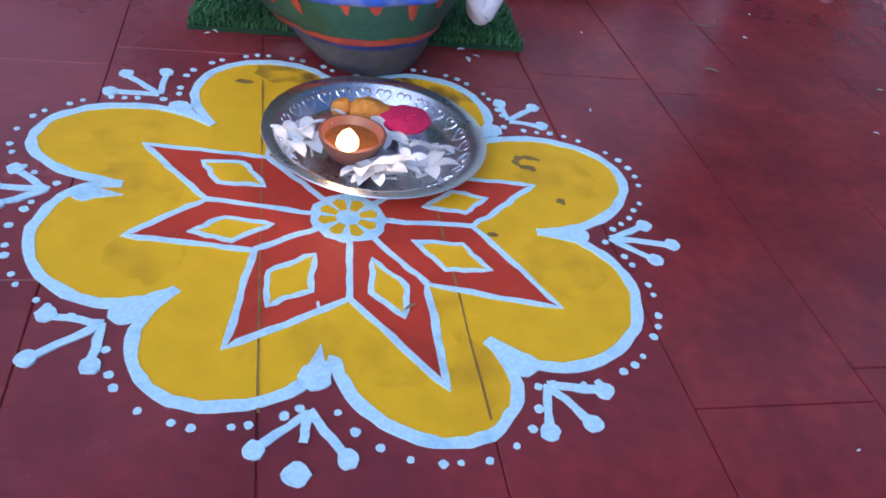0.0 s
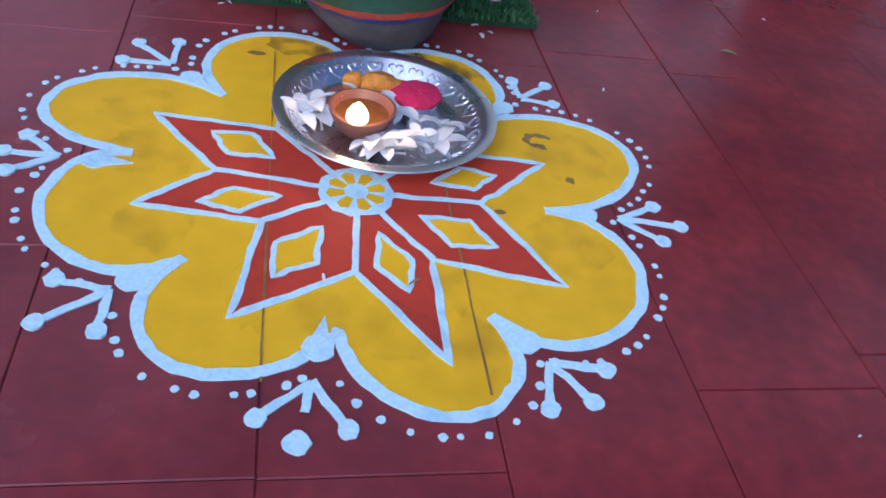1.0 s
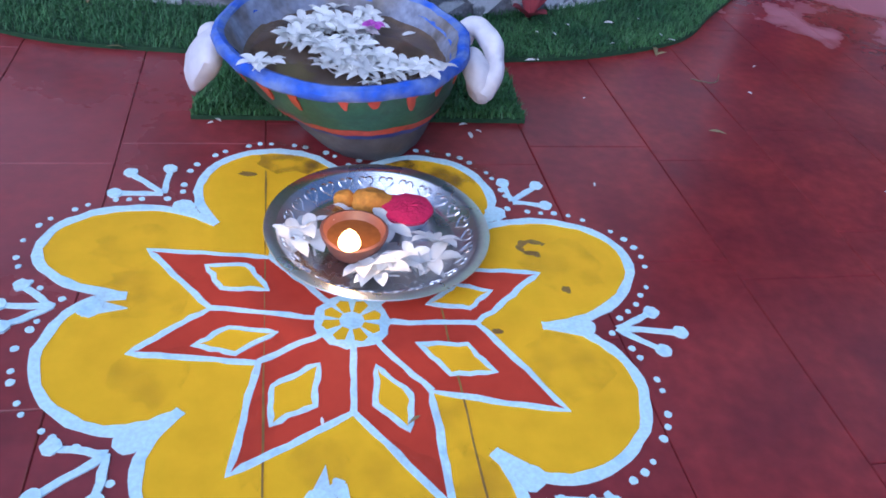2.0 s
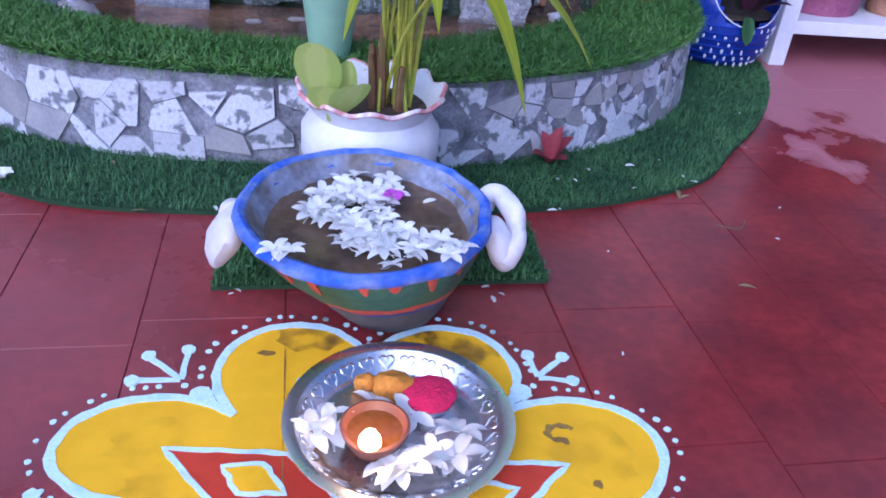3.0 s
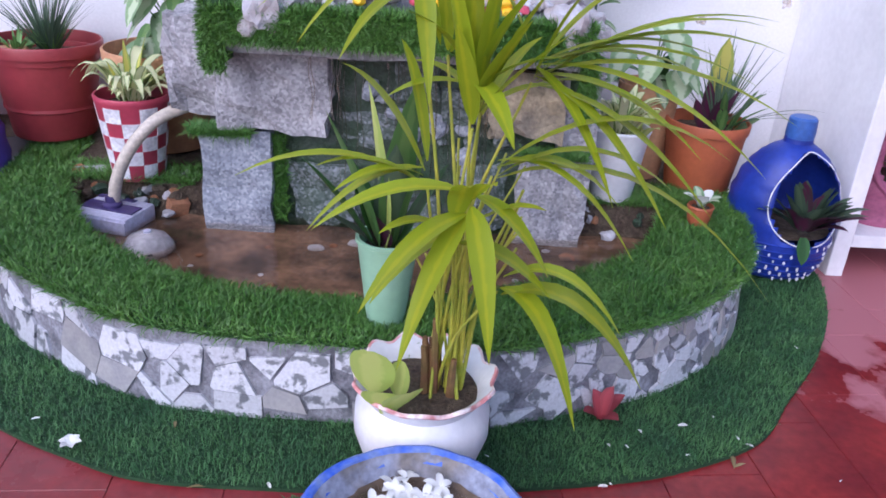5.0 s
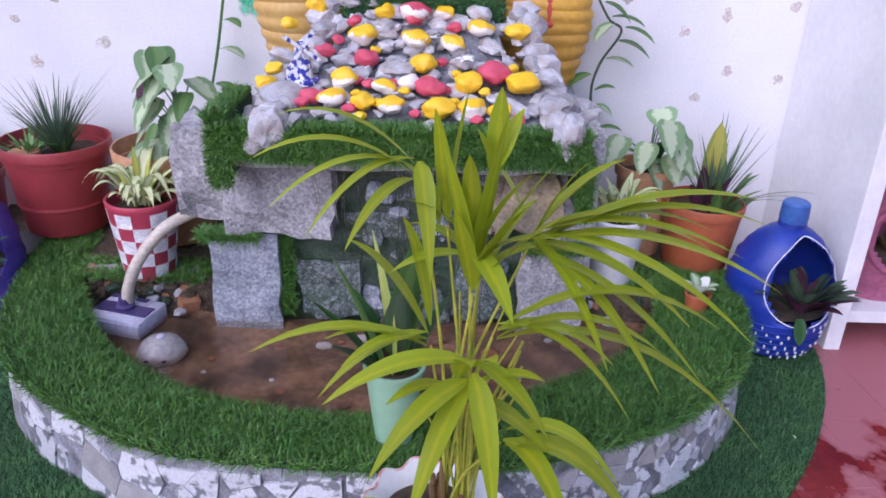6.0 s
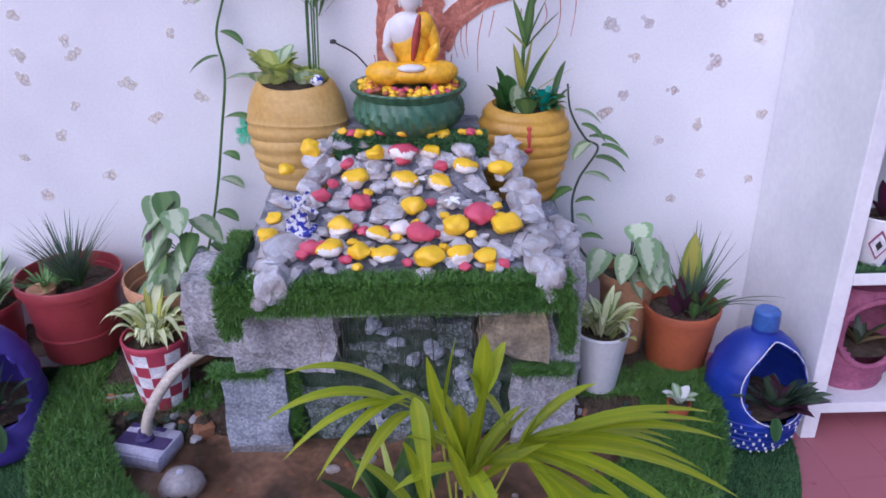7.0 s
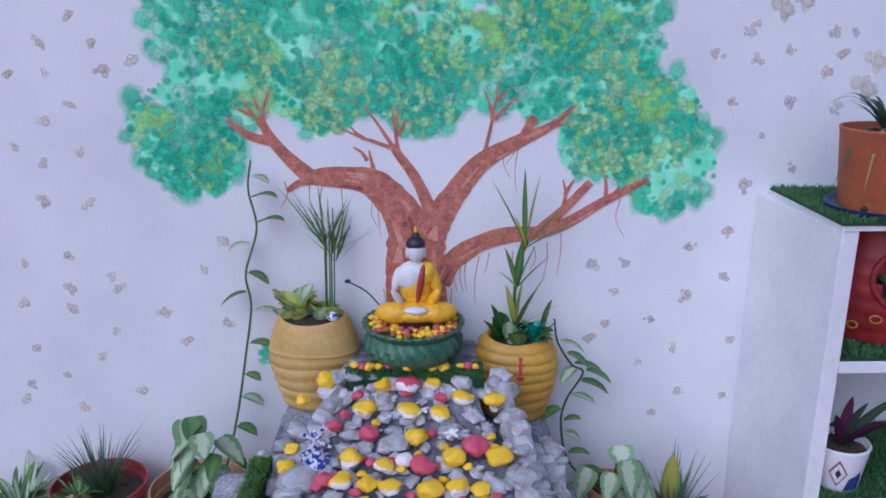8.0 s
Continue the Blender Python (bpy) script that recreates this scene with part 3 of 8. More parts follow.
def tuft(parent, name, material, centre, count, length, width, spread, arch=0.25, lift=0.75, kind="lance", seed=0, label="", n=5):
    """Many narrow leaves out of one point, in one mesh."""
    rng = random.Random(seed)
    bm = bmesh.new()
    for _ in range(count):
        a = rng.uniform(0, 2 * math.pi)
        ln = length * rng.uniform(0.55, 1.1)
        out = spread * rng.uniform(0.3, 1.0)
        b = Vector(centre) + Vector((math.cos(a), math.sin(a), 0)) * width * rng.uniform(0, 1.5)
        t = b + Vector((math.cos(a) * out * ln, math.sin(a) * out * ln, ln * lift * rng.uniform(0.6, 1.1)))
        leaf_bm(b, t, width * rng.uniform(0.7, 1.2), arch * rng.uniform(0.4, 1.3), 0.25, n, kind, bm)
    me = bpy.data.meshes.new(name)
    bm.to_mesh(me)
    bm.free()
    me.materials.append(material)
    ob = new(name, me)
    ob.parent = parent
    return tagged(ob, label)


def inside(px, py, poly):
    """Which points lie within an outline."""
    hit = np.zeros(len(px), bool)
    for (x0, y0), (x1, y1) in zip(poly, poly[1:] + poly[:1]):
        cross = (y0 > py) != (y1 > py)
        with np.errstate(divide="ignore", invalid="ignore"):
            hit ^= cross & (px < (x1 - x0) * (py - y0) / (y1 - y0 + 1e-12) + x0)
    return hit


def turf(name, pts, nrm, height, width, parent, material, seed, lean=0.6, world=True):
    """A field of short blades, in one mesh."""
    rng = np.random.default_rng(seed)
    n = len(pts)
    d = rng.normal(size=(n, 3))
    d -= nrm * (d * nrm).sum(1, keepdims=True)
    d /= np.linalg.norm(d, axis=1, keepdims=True)
    side = np.cross(d, nrm)
    h = height * rng.uniform(0.55, 1.2, (n, 1))
    w = width * rng.uniform(0.7, 1.2, (n, 1)) / 2
    k = lean * rng.uniform(0.2, 1.0, (n, 1))
    mid = pts + nrm * h * 0.6 + d * h * k * 0.35
    top = pts + nrm * h * (1 - 0.25 * k) + d * h * k
    v = np.stack([pts - side * w, pts + side * w, mid - side * w * 0.8, mid + side * w * 0.8, top], 1).reshape(-1, 3)
    base = np.arange(n) * 5
    faces = np.stack([base, base + 1, base + 3, base + 2], 1).tolist() + np.stack([base + 2, base + 3, base + 4], 1).tolist()
    me = bpy.data.meshes.new(name)
    me.from_pydata(v.tolist(), [], faces)
    me.materials.append(material)
    ob = new(name, me)
    ob.parent = parent
    if world:
        ob.matrix_parent_inverse = parent.matrix_basis.inverted()
    return tagged(ob, kind="stuff")


# ---------------------------------------------------------------- ground and wall
bm = bmesh.new()
bmesh.ops.create_grid(bm, x_segments=8, y_segments=8, size=40)
ground = single("ground", bm, RED_FLOOR, pose(0, 0, -0.0022), "red oxide painted ground of the courtyard", "ground", kind="structure")

wall = single("wall_north", box_bm(-4, 1.80, -0.05, 4, 2.0, 3.2), WALL, pose(0, 0, 0), "white painted garden wall with a tree mural", "wall", kind="structure")

# ---------------------------------------------------------------- floor drawing
drawing = thing("floor_drawing", pose(0, 0, 0), "painted yellow and red flower pattern with white outlines on red floor", "floor art")
NOTCH = [0.186, 0.190, 0.200, 0.186, 0.193, 0.173, 0.183, 0.184]
LOBE = [0.316, 0.300, 0.302, 0.318, 0.269, 0.260, 0.276, 0.286]
# how round each lobe is, and how far its crest leans to one side
ROUND = [(0.75, 1.0), (0.5, 1.0), (0.5, 1.0), (0.40, 1.45), (0.42, 0.9), (0.80, 0.8), (0.40, 1.36), (0.42, 1.0)]
NOTCH_AT = [radians(a) for a in (-3.7, 45.0, 90.0, 136.0, 174.6, 221.2, 268.7, 306.4, 356.3)]
TIPS = [(21.9, 0.207), (67.5, 0.214), (112.0, 0.214), (154.2, 0.225), (193.2, 0.197), (241.4, 0.192), (291.0, 0.217), (330.1, 0.215)]
VALLEYS = [(0.0, 0.120), (45.0, 0.116), (90.0, 0.120), (132.0, 0.122), (173.9, 0.132), (213.7, 0.097), (271.6, 0.109), (308.7, 0.110)]
# angle, inner and outer corner, half the width
DIAMONDS = [(19.0, 0.078, 0.146, 0.018), (67.5, 0.068, 0.140, 0.020), (112.0, 0.068, 0.145, 0.020), (152.5, 0.090, 0.161, 0.021), (194.5, 0.070, 0.142, 0.017), (242.0, 0.062, 0.138, 0.021), (290.5, 0.061, 0.136, 0.0165), (334.0, 0.066, 0.142, 0.021)]
# angle, blob, foot, spread of the side arms, their reach, reach of the middle arm
SPRIGS = [(356.8, 0.226, 0.260, 5.0, 0.302, 0.324), (46.0, 0.238, 0.272, 6.0, 0.297, 0.322), (137.5, 0.241, 0.275, 6.6, 0.312, 0.332), (179.5, 0.234, 0.265, 5.3, 0.302, 0.312), (221.5, 0.222, 0.241, 7.0, 0.270, 0.298), (264.5, 0.206, 0.238, 6.6, 0.277, 0.266), (308.0, 0.233, 0.259, 6.5, 0.293, 0.306)]


def polar(r, a):
    return (r * math.cos(a), r * math.sin(a))


outline = []
for k in range(8):
    r0, r1, rl = NOTCH[k], NOTCH[(k + 1) % 8], LOBE[k]
    a0, span = NOTCH_AT[k], NOTCH_AT[k + 1] - NOTCH_AT[k]
    swell, skew = ROUND[k]
    for i in range(32):
        u = 0.5 - 0.5 * math.cos(math.pi * i / 32)
        rn = r0 + (r1 - r0) * u
        outline.append(polar(rn + (rl - rn) * math.sin(math.pi * u ** skew) ** swell + 0.002 * noise.noise(Vector((u * 6, k, 0))), a0 + u * span))
part("yellow_field", prism_bm(outline, 0, 0.0014), P_YELLOW, drawing, "yellow painted petals, scuffed")
for k in range(8):
    lobe = (outline + outline[:1])[32 * k + (1 if k else 0):32 * k + 33]
    part("outer_outline", ribbon_bm(lobe[:-1] if k < 7 else lobe, 0.0100, 0, 0.0030 + 0.0002 * (k % 4), rag=0.0012), P_WHITE, drawing, "thick white painted outline")
star = []
CENTRE = (0.003, -0.010)
for k in range(16):
    a, r = VALLEYS[k // 2] if k % 2 == 0 else TIPS[k // 2]
    x, y = polar(r, radians(a))
    star.append((x + CENTRE[0], y + CENTRE[1]))
for k in range(8):
    a, b, c = star[2 * k], star[2 * k + 1], star[(2 * k + 2) % 16]
    part("red_petal", prism_bm([CENTRE, a, b, c], 0, 0.0022), P_RED, drawing)


def jag(a, b, n=9, rag=0.0011):
    return [(a[0] + (b[0] - a[0]) * i / n + random.uniform(-rag, rag), a[1] + (b[1] - a[1]) * i / n + random.uniform(-rag, rag)) for i in range(n + 1)]


line = []
for k in range(16):
    line += jag(star[k], star[(k + 1) % 16])[:-1]
part("star_outline", ribbon_bm(line, 0.0062, 0, 0.0032, True, rag=0.0008), P_WHITE, drawing)
for k in range(8):
    part("spoke_line", ribbon_bm(jag(CENTRE, star[2 * k]), 0.0062, 0, 0.0036, rag=0.0008), P_WHITE, drawing)
    turn, r_in, r_out, wide = DIAMONDS[k]
    a = radians(turn)
    along, across = Vector((math.cos(a), math.sin(a))), Vector((-math.sin(a), math.cos(a)))
    c = Vector(CENTRE)
    waist = c + along * (r_in * 0.45 + r_out * 0.55)
    dia = [c + along * r_in, waist + across * wide, c + along * r_out, waist - across * wide]
    part("diamond", prism_bm([(p.x, p.y) for p in dia], 0, 0.0038), P_YELLOW, drawing)
    edge = []
    for i in range(4):
        edge += jag(dia[i], dia[(i + 1) % 4], 5)[:-1]
    part("diamond_outline", ribbon_bm(edge, 0.0054, 0, 0.0046, True, rag=0.0007), P_WHITE, drawing)
    seg = [polar(0.012, a - 0.30), polar(0.026, a - 0.25), polar(0.029, a), polar(0.026, a + 0.25), polar(0.012, a + 0.30)]
    part("hub_segment", prism_bm([(x + CENTRE[0], y + CENTRE[1]) for x, y in seg], 0, 0.0046), P_YELLOW, drawing)
part("hub", prism_bm(blob_pts(*CENTRE, 0.036, 26, 0.05), 0, 0.0041), P_WHITE, drawing)
for k, (turn, r_blob, r_foot, spread, r_side, r_mid) in enumerate(SPRIGS):
    a = radians(turn)
    bm = prism_bm(blob_pts(*polar(r_blob, a), 0.0125), 0, 0.0046)
    wedge = [polar(r_blob - 0.034, a), polar(r_blob + 0.004, a + 0.052), polar(r_blob + 0.012, a), polar(r_blob + 0.004, a - 0.052)]
    prism_bm(wedge, 0, 0.0042, bm)
    part("notch_fill", bm, P_WHITE, drawing)
    foot = Vector(polar(r_foot, a))
    for q, reach, up in ((-1, r_side, 0.0), (0, r_mid, 0.0007), (1, r_side, 0.0014)):
        end = Vector(polar(reach, a + q * radians(spread)))
        bm = ribbon_bm(jag(foot, end, 5, 0.0008), 0.0066, 0, 0.0030 + up, rag=0.0008)
        if turn != 264.5 or q:
            prism_bm(blob_pts(end.x, end.y, 0.0078), 0, 0.0052 + up, bm)
        part("sprig", bm, P_WHITE, drawing)
part("drop", prism_bm(blob_pts(*polar(0.291, radians(264.3)), 0.0095), 0, 0.005), P_WHITE, drawing)
drawing.scale = (1, 1, 0.4)
# dots that follow the outline outside
step, run = 0.0165, 0.0
for i in range(len(outline)):
    a, b = Vector(outline[i]), Vector(outline[(i + 1) % len(outline)])
    run += (b - a).length
    if run >= step:
        run -= step
        d = (b - a).normalized()
        p = b + Vector((d.y, -d.x)) * random.uniform(0.0165, 0.0195)
        if min((p - Vector(o)).length for o in outline[::2]) > 0.0135 and not inside(np.array([p.x]), np.array([p.y]), outline)[0] and min((p - Vector(polar(q[1], radians(q[0])))).length for q in SPRIGS) > 0.019:
            part("dot", prism_bm(blob_pts(p.x, p.y, random.uniform(0.0026, 0.0040), 9, 0.15), 0, 0.0024), P_WHITE, drawing)
# scuffs and stains on the paint
part("stain", ribbon_bm([(0.198 + 0.015 * math.cos(t), 0.110 + 0.011 * math.sin(t)) for t in [0.5 + 4.6 * k / 18 for k in range(19)]], 0.0070, 0, 0.0020, rag=0.0022), STAIN, drawing)
for x, y, r, e in ((0.222, 0.042, 0.005, 1.0), (-0.118, 0.232, 0.005, 1.8), (0.14, -0.02, 0.003, 2.0), (-0.15, 0.06, 0.003, 1.6)):
    part("stain", prism_bm([((px - x) * e + x, py) for px, py in blob_pts(x, y, r, 12, 0.3)], 0, 0.0020), STAIN, drawing)
# two patches of dried mud; the third, between them, paints the bowl's shade
MUD_SHADE_FILMS = ((-0.070, 0.270, 0.034, 1.2), (0.112, 0.258, 0.036, 1.6), (0.03, 0.262, 0.028, 2.0))
MUD_SHADE_WASH = mat("thin_mud_shade_film", (0.16, 0.085, 0.03), (0.10, 0.05, 0.03), rough=0.6, scale=30, fine=120, vary=0.2, bump=0.1)
mn, ml = MUD_SHADE_WASH.node_tree.nodes, MUD_SHADE_WASH.node_tree.links
mco, mno, mra = mn.new("ShaderNodeTexCoord"), mn.new("ShaderNodeTexNoise"), mn.new("ShaderNodeMapRange")
mno.inputs["Scale"].default_value = 32
mno.inputs["Detail"].default_value = 6
mra.inputs[1].default_value, mra.inputs[2].default_value = 0.42, 0.68
mra.inputs[3].default_value, mra.inputs[4].default_value = 0.0, 0.68
ml.new(mco.outputs["Object"], mno.inputs["Vector"])
ml.new(mno.outputs[0], mra.inputs[0])
ml.new(mra.outputs[0], mn["Principled BSDF"].inputs["Alpha"])
SMUDGE = MUD_SHADE_WASH.copy()
SMUDGE.name = "faint_smudge"
for node in SMUDGE.node_tree.nodes:
    if node.type == "MAP_RANGE" and abs(node.inputs[4].default_value - 0.68) < 0.001:
        node.inputs[4].default_value = 0.15
for x, y, r, e in ((-0.075, -0.150, 0.040, 0.5), (-0.068, -0.060, 0.034, 0.4), (0.104, -0.200, 0.042, 0.5), (0.085, -0.130, 0.034, 0.6), (-0.190, 0.020, 0.040, 1.1), (-0.160, -0.080, 0.036, 0.9), (0.200, -0.060, 0.040, 1.0), (0.040, -0.185, 0.034, 1.2), (-0.020, -0.170, 0.030, 0.8), (0.225, 0.080, 0.045, 0.9), (-0.215, 0.090, 0.036, 1.0)):
    part("smudge", prism_bm([((px - x) * e + x, py) for px, py in blob_pts(x, y, r, 22, 0.25)], 0.0056, 0.0058), SMUDGE, drawing, "faint smudge of dirt on the paint")
for x, y, r, e in MUD_SHADE_FILMS:
    part("mud_shade_film", prism_bm([((px - x) * e + x, py) for px, py in blob_pts(x, y, r, 22, 0.22)], 0.0026, 0.0030), MUD_SHADE_WASH, drawing, "thin film of dried mud and painted shade before the bowl")
for x in (-0.078, 0.090):
    part("joint_line", ribbon_bm([(x - 0.082 * (-0.24 + 0.03 * i), -0.24 + 0.03 * i) for i in range(17)], 0.0016, 0, 0.0031, rag=0.0006), STAIN, drawing, "dark joint showing through the paint")

# ---------------------------------------------------------------- turf on the floor
OUTER = [p.to_2d() for p in curve_pts([(-1.02, 1.60, 0), (-0.985, 1.36, 0), (-0.93, 1.15, 0), (-0.82, 0.96, 0), (-0.66, 0.835, 0), (-0.50, 0.745, 0), (-0.30, 0.708, 0), (-0.08, 0.700, 0),
                                       (0.12, 0.712, 0), (0.30, 0.775, 0), (0.46, 0.86, 0), (0.60, 1.0, 0), (0.68, 1.16, 0), (0.72, 1.34, 0), (0.73, 1.50, 0)], 8)]
INNER = [p.to_2d() for p in curve_pts([(-0.90, 1.60, 0), (-0.875, 1.40, 0), (-0.78, 1.20, 0), (-0.68, 1.05, 0), (-0.52, 0.925, 0), (-0.40, 0.87, 0), (-0.27, 0.84, 0), (-0.10, 0.832, 0),
                                       (0.06, 0.86, 0), (0.22, 0.94, 0), (0.36, 1.03, 0), (0.46, 1.14, 0), (0.52, 1.27, 0), (0.55, 1.39, 0), (0.56, 1.50, 0)], 8)]
MAT_EDGE = [p.to_2d() for p in curve_pts([(-1.35, 1.78, 0), (-1.33, 1.40, 0), (-1.20, 1.12, 0), (-1.02, 0.90, 0), (-0.85, 0.755, 0), (-0.67, 0.647, 0), (-0.55, 0.592, 0), (-0.42, 0.548, 0), (-0.24, 0.540, 0), (0.0, 0.545, 0),
                                          (0.27, 0.583, 0), (0.42, 0.625, 0), (0.57, 0.705, 0), (0.67, 0.83, 0), (0.78, 0.97, 0), (0.88, 1.14, 0), (0.94, 1.30, 0), (0.965, 1.45, 0)], 8)]


def polygon_field(poly, count, seed, hole=None):
    rng = np.random.default_rng(seed)
    xs, ys = [p[0] for p in poly], [p[1] for p in poly]
    px, py = rng.uniform(min(xs), max(xs), count), rng.uniform(min(ys), max(ys), count)
    keep = inside(px, py, [tuple(p) for p in poly])
    if hole:
        keep &= ~inside(px, py, [tuple(p) for p in hole])
    return px[keep], py[keep]


mat_poly = [tuple(p) for p in MAT_EDGE] + [(0.965, 1.62), (0.74, 1.62)] + [tuple(p) for p in reversed(OUTER)] + [(-1.05, 1.78)]
pond_hole = [tuple(p) for p in OUTER] + [(0.75, 1.8), (-1.05, 1.8)]
lawn = thing("grass_mat", pose(0, 0.6, 0), "dark green artificial grass mat curving round the pond", "artificial grass")
bm = prism_bm([(x, y - 0.6) for x, y in mat_poly], -0.004, 0.006)
bmesh.ops.triangulate(bm, faces=[f for f in bm.faces if len(f.verts) > 4])
part("backing", bm, BACKING, lawn)
px, py = polygon_field(mat_poly, 230000, 3, pond_hole)
pts = np.stack([px, py, np.full(len(px), 0.006)], 1)
turf("turf_pile", pts, np.tile([0, 0, 1.0], (len(px), 1)), 0.012, 0.0016, lawn, TURF, 4, 1.3)

small = thing("small_grass_mat", pose(0.02, 0.45, 0), "square of dark artificial grass under the flower bowl", "artificial grass")
sq = [(-0.200, 0.352), (0.236, 0.386), (0.232, 0.53), (-0.20, 0.52)]
part("backing", prism_bm([(x - 0.02, y - 0.45) for x, y in sq], -0.004, 0.006), BACKING, small)
px, py = polygon_field(sq, 12000, 5)
turf("turf_pile", np.stack([px, py, np.full(len(px), 0.006)], 1), np.tile([0, 0, 1.0], (len(px), 1)), 0.011, 0.0022, small, TURF, 6, 0.8)

# ---------------------------------------------------------------- pond
pond = thing("pond", pose(-0.15, 1.2, 0), "low curved garden pond walled with broken pale marble tiles", "pond")
TOP = 0.150
bm = bmesh.new()
rows = []
for o, i in zip(OUTER, INNER):
    lean = (i - o).normalized() * 0.012
    rows.append([bm.verts.new((o.x, o.y, -0.004)), bm.verts.new((o.x + lean.x, o.y + lean.y, TOP)), bm.verts.new((i.x, i.y, TOP)), bm.verts.new((i.x, i.y, 0.0))])
for a, b in zip(rows, rows[1:]):
    for k in range(3):
        bm.faces.new((a[k], b[k], b[k + 1], a[k + 1]))
bm.faces.new(rows[0])
bm.faces.new(rows[-1])
pond_wall = part("wall", bm, MORTAR, pond, world=True)

bed_poly = [tuple(p) for p in INNER] + [(0.70, 1.50), (0.70, 1.79), (-1.22, 1.79), (-1.22, 1.58)]
bm = bmesh.new()
grid = {}
for ix in range(100):
    for iy in range(54):
        x, y = -1.24 + ix * 0.02, 0.80 + iy * 0.02
        if inside(np.array([x]), np.array([y]), bed_poly)[0] or y > 1.58 and -1.22 < x < 0.72:
            edge = 1.30 + 0.05 * noise.noise(Vector((x * 6, 0, 3)))
            t = min(1, max(0, (y - edge) / 0.07))
            if -0.50 < x < 0.30:
                t *= 0.2
            z = 0.062 + 0.006 * noise.noise(Vector((x * 15, y * 15, 0))) + t * 0.100 + t * 0.010 * noise.noise(Vector((x * 30, y * 30, 5)))
            grid[ix, iy] = bm.verts.new((x, y, z))
for (ix, iy), v in grid.items():
    q = [grid.get(k) for k in ((ix, iy), (ix + 1, iy), (ix + 1, iy + 1), (ix, iy + 1))]
    if all(q):
        f = bm.faces.new(q)
        f.material_index = 1 if sum(c.co.z for c in q) / 4 > 0.085 else 0
part("bed", bm, [MUD, SOIL], pond, "brown silt bed with a mossy soil bank", smooth=True, world=True)

bm = bmesh.new()
vs = [bm.verts.new((p.x, p.y, 0.098)) for p in INNER] + [bm.verts.new((0.55, 1.50, 0.098)), bm.verts.new((-0.9, 1.6, 0.098))]
bm.faces.new(vs)
bmesh.ops.triangulate(bm, faces=bm.faces[:])
water = new("water", finish(bm, "water", WATER))
water.visible_shadow = False
tagged(water, "shallow clear water over brown silt in the pond", "water", kind="structure")

# turf on the pond's rim
rim = thing("rim_grass", pose(-0.15, 0.8, TOP), "bright green artificial grass along the pond rim", "artificial grass")
bm = bmesh.new()
rows = []
for o, i in zip(OUTER, INNER):
    d = (i - o).normalized()
    a, b = o + d * 0.006, i + d * 0.008
    rows.append([bm.verts.new((a.x, a.y, TOP + 0.001)), bm.verts.new((a.x, a.y, TOP + 0.009)), bm.verts.new((b.x, b.y, TOP + 0.009)), bm.verts.new((b.x, b.y, TOP - 0.012))])
for a, b in zip(rows, rows[1:]):
    for k in range(3):
        bm.faces.new((a[k], b[k], b[k + 1], a[k + 1]))
part("backing", bm, BACKING, rim, world=True)
rng = np.random.default_rng(11)
N = 52000
seg = rng.integers(0, len(OUTER) - 1, N)
u = rng.uniform(0, 1, N)[:, None]
v = rng.uniform(-0.03, 1.03, N)[:, None]
oa, ia = np.array([tuple(p) for p in OUTER]), np.array([tuple(p) for p in INNER])
o = oa[seg] * (1 - u) + oa[seg + 1] * u
i = ia[seg] * (1 - u) + ia[seg + 1] * u
inward = (i - o) / np.linalg.norm(i - o, axis=1, keepdims=True)
p2 = o + (i - o) * v + inward * 0.004
nr = np.concatenate([inward * ((v > 0.93) * 0.8 - (v < 0.09) * 1.1), np.ones((N, 1))], 1)
nr += rng.normal(size=nr.shape) * 0.28
nr /= np.linalg.norm(nr, axis=1, keepdims=True)
turf("turf_pile", np.concatenate([p2, np.full((N, 1), TOP + 0.007)], 1), nr, 0.024, 0.0022, rim, TURF_B, 12, 1.25)

# broken tiles on the pond wall: cells round scattered seeds, each its own piece
lens = np.concatenate([[0], np.cumsum(np.linalg.norm(np.diff(oa, axis=0), axis=1))])
LENGTH = lens[-1]


def on_wall(s, h, out):
    s = min(max(s, 0.001), LENGTH - 0.001)
    k = min(int(np.searchsorted(lens, s)) - 1, len(oa) - 2)
    t = (s - lens[k]) / (lens[k + 1] - lens[k])
    p = oa[k] * (1 - t) + oa[k + 1] * t
    d = oa[min(k + 2, len(oa) - 1)] - oa[max(k - 1, 0)]
    d = d / np.linalg.norm(d)
    nx, ny = d[1], -d[0]
    lean = 0.012 * h / TOP
    return Vector((p[0] + nx * (out - lean), p[1] + ny * (out - lean), h))


def clip(poly, a, b, c):
    out = []
    for (x0, y0), (x1, y1) in zip(poly, poly[1:] + poly[:1]):
        d0, d1 = a * x0 + b * y0 - c, a * x1 + b * y1 - c
        if d0 <= 0:
            out.append((x0, y0))
        if d0 * d1 < 0:
            t = d0 / (d0 - d1)
            out.append((x0 + (x1 - x0) * t, y0 + (y1 - y0) * t))
    return out


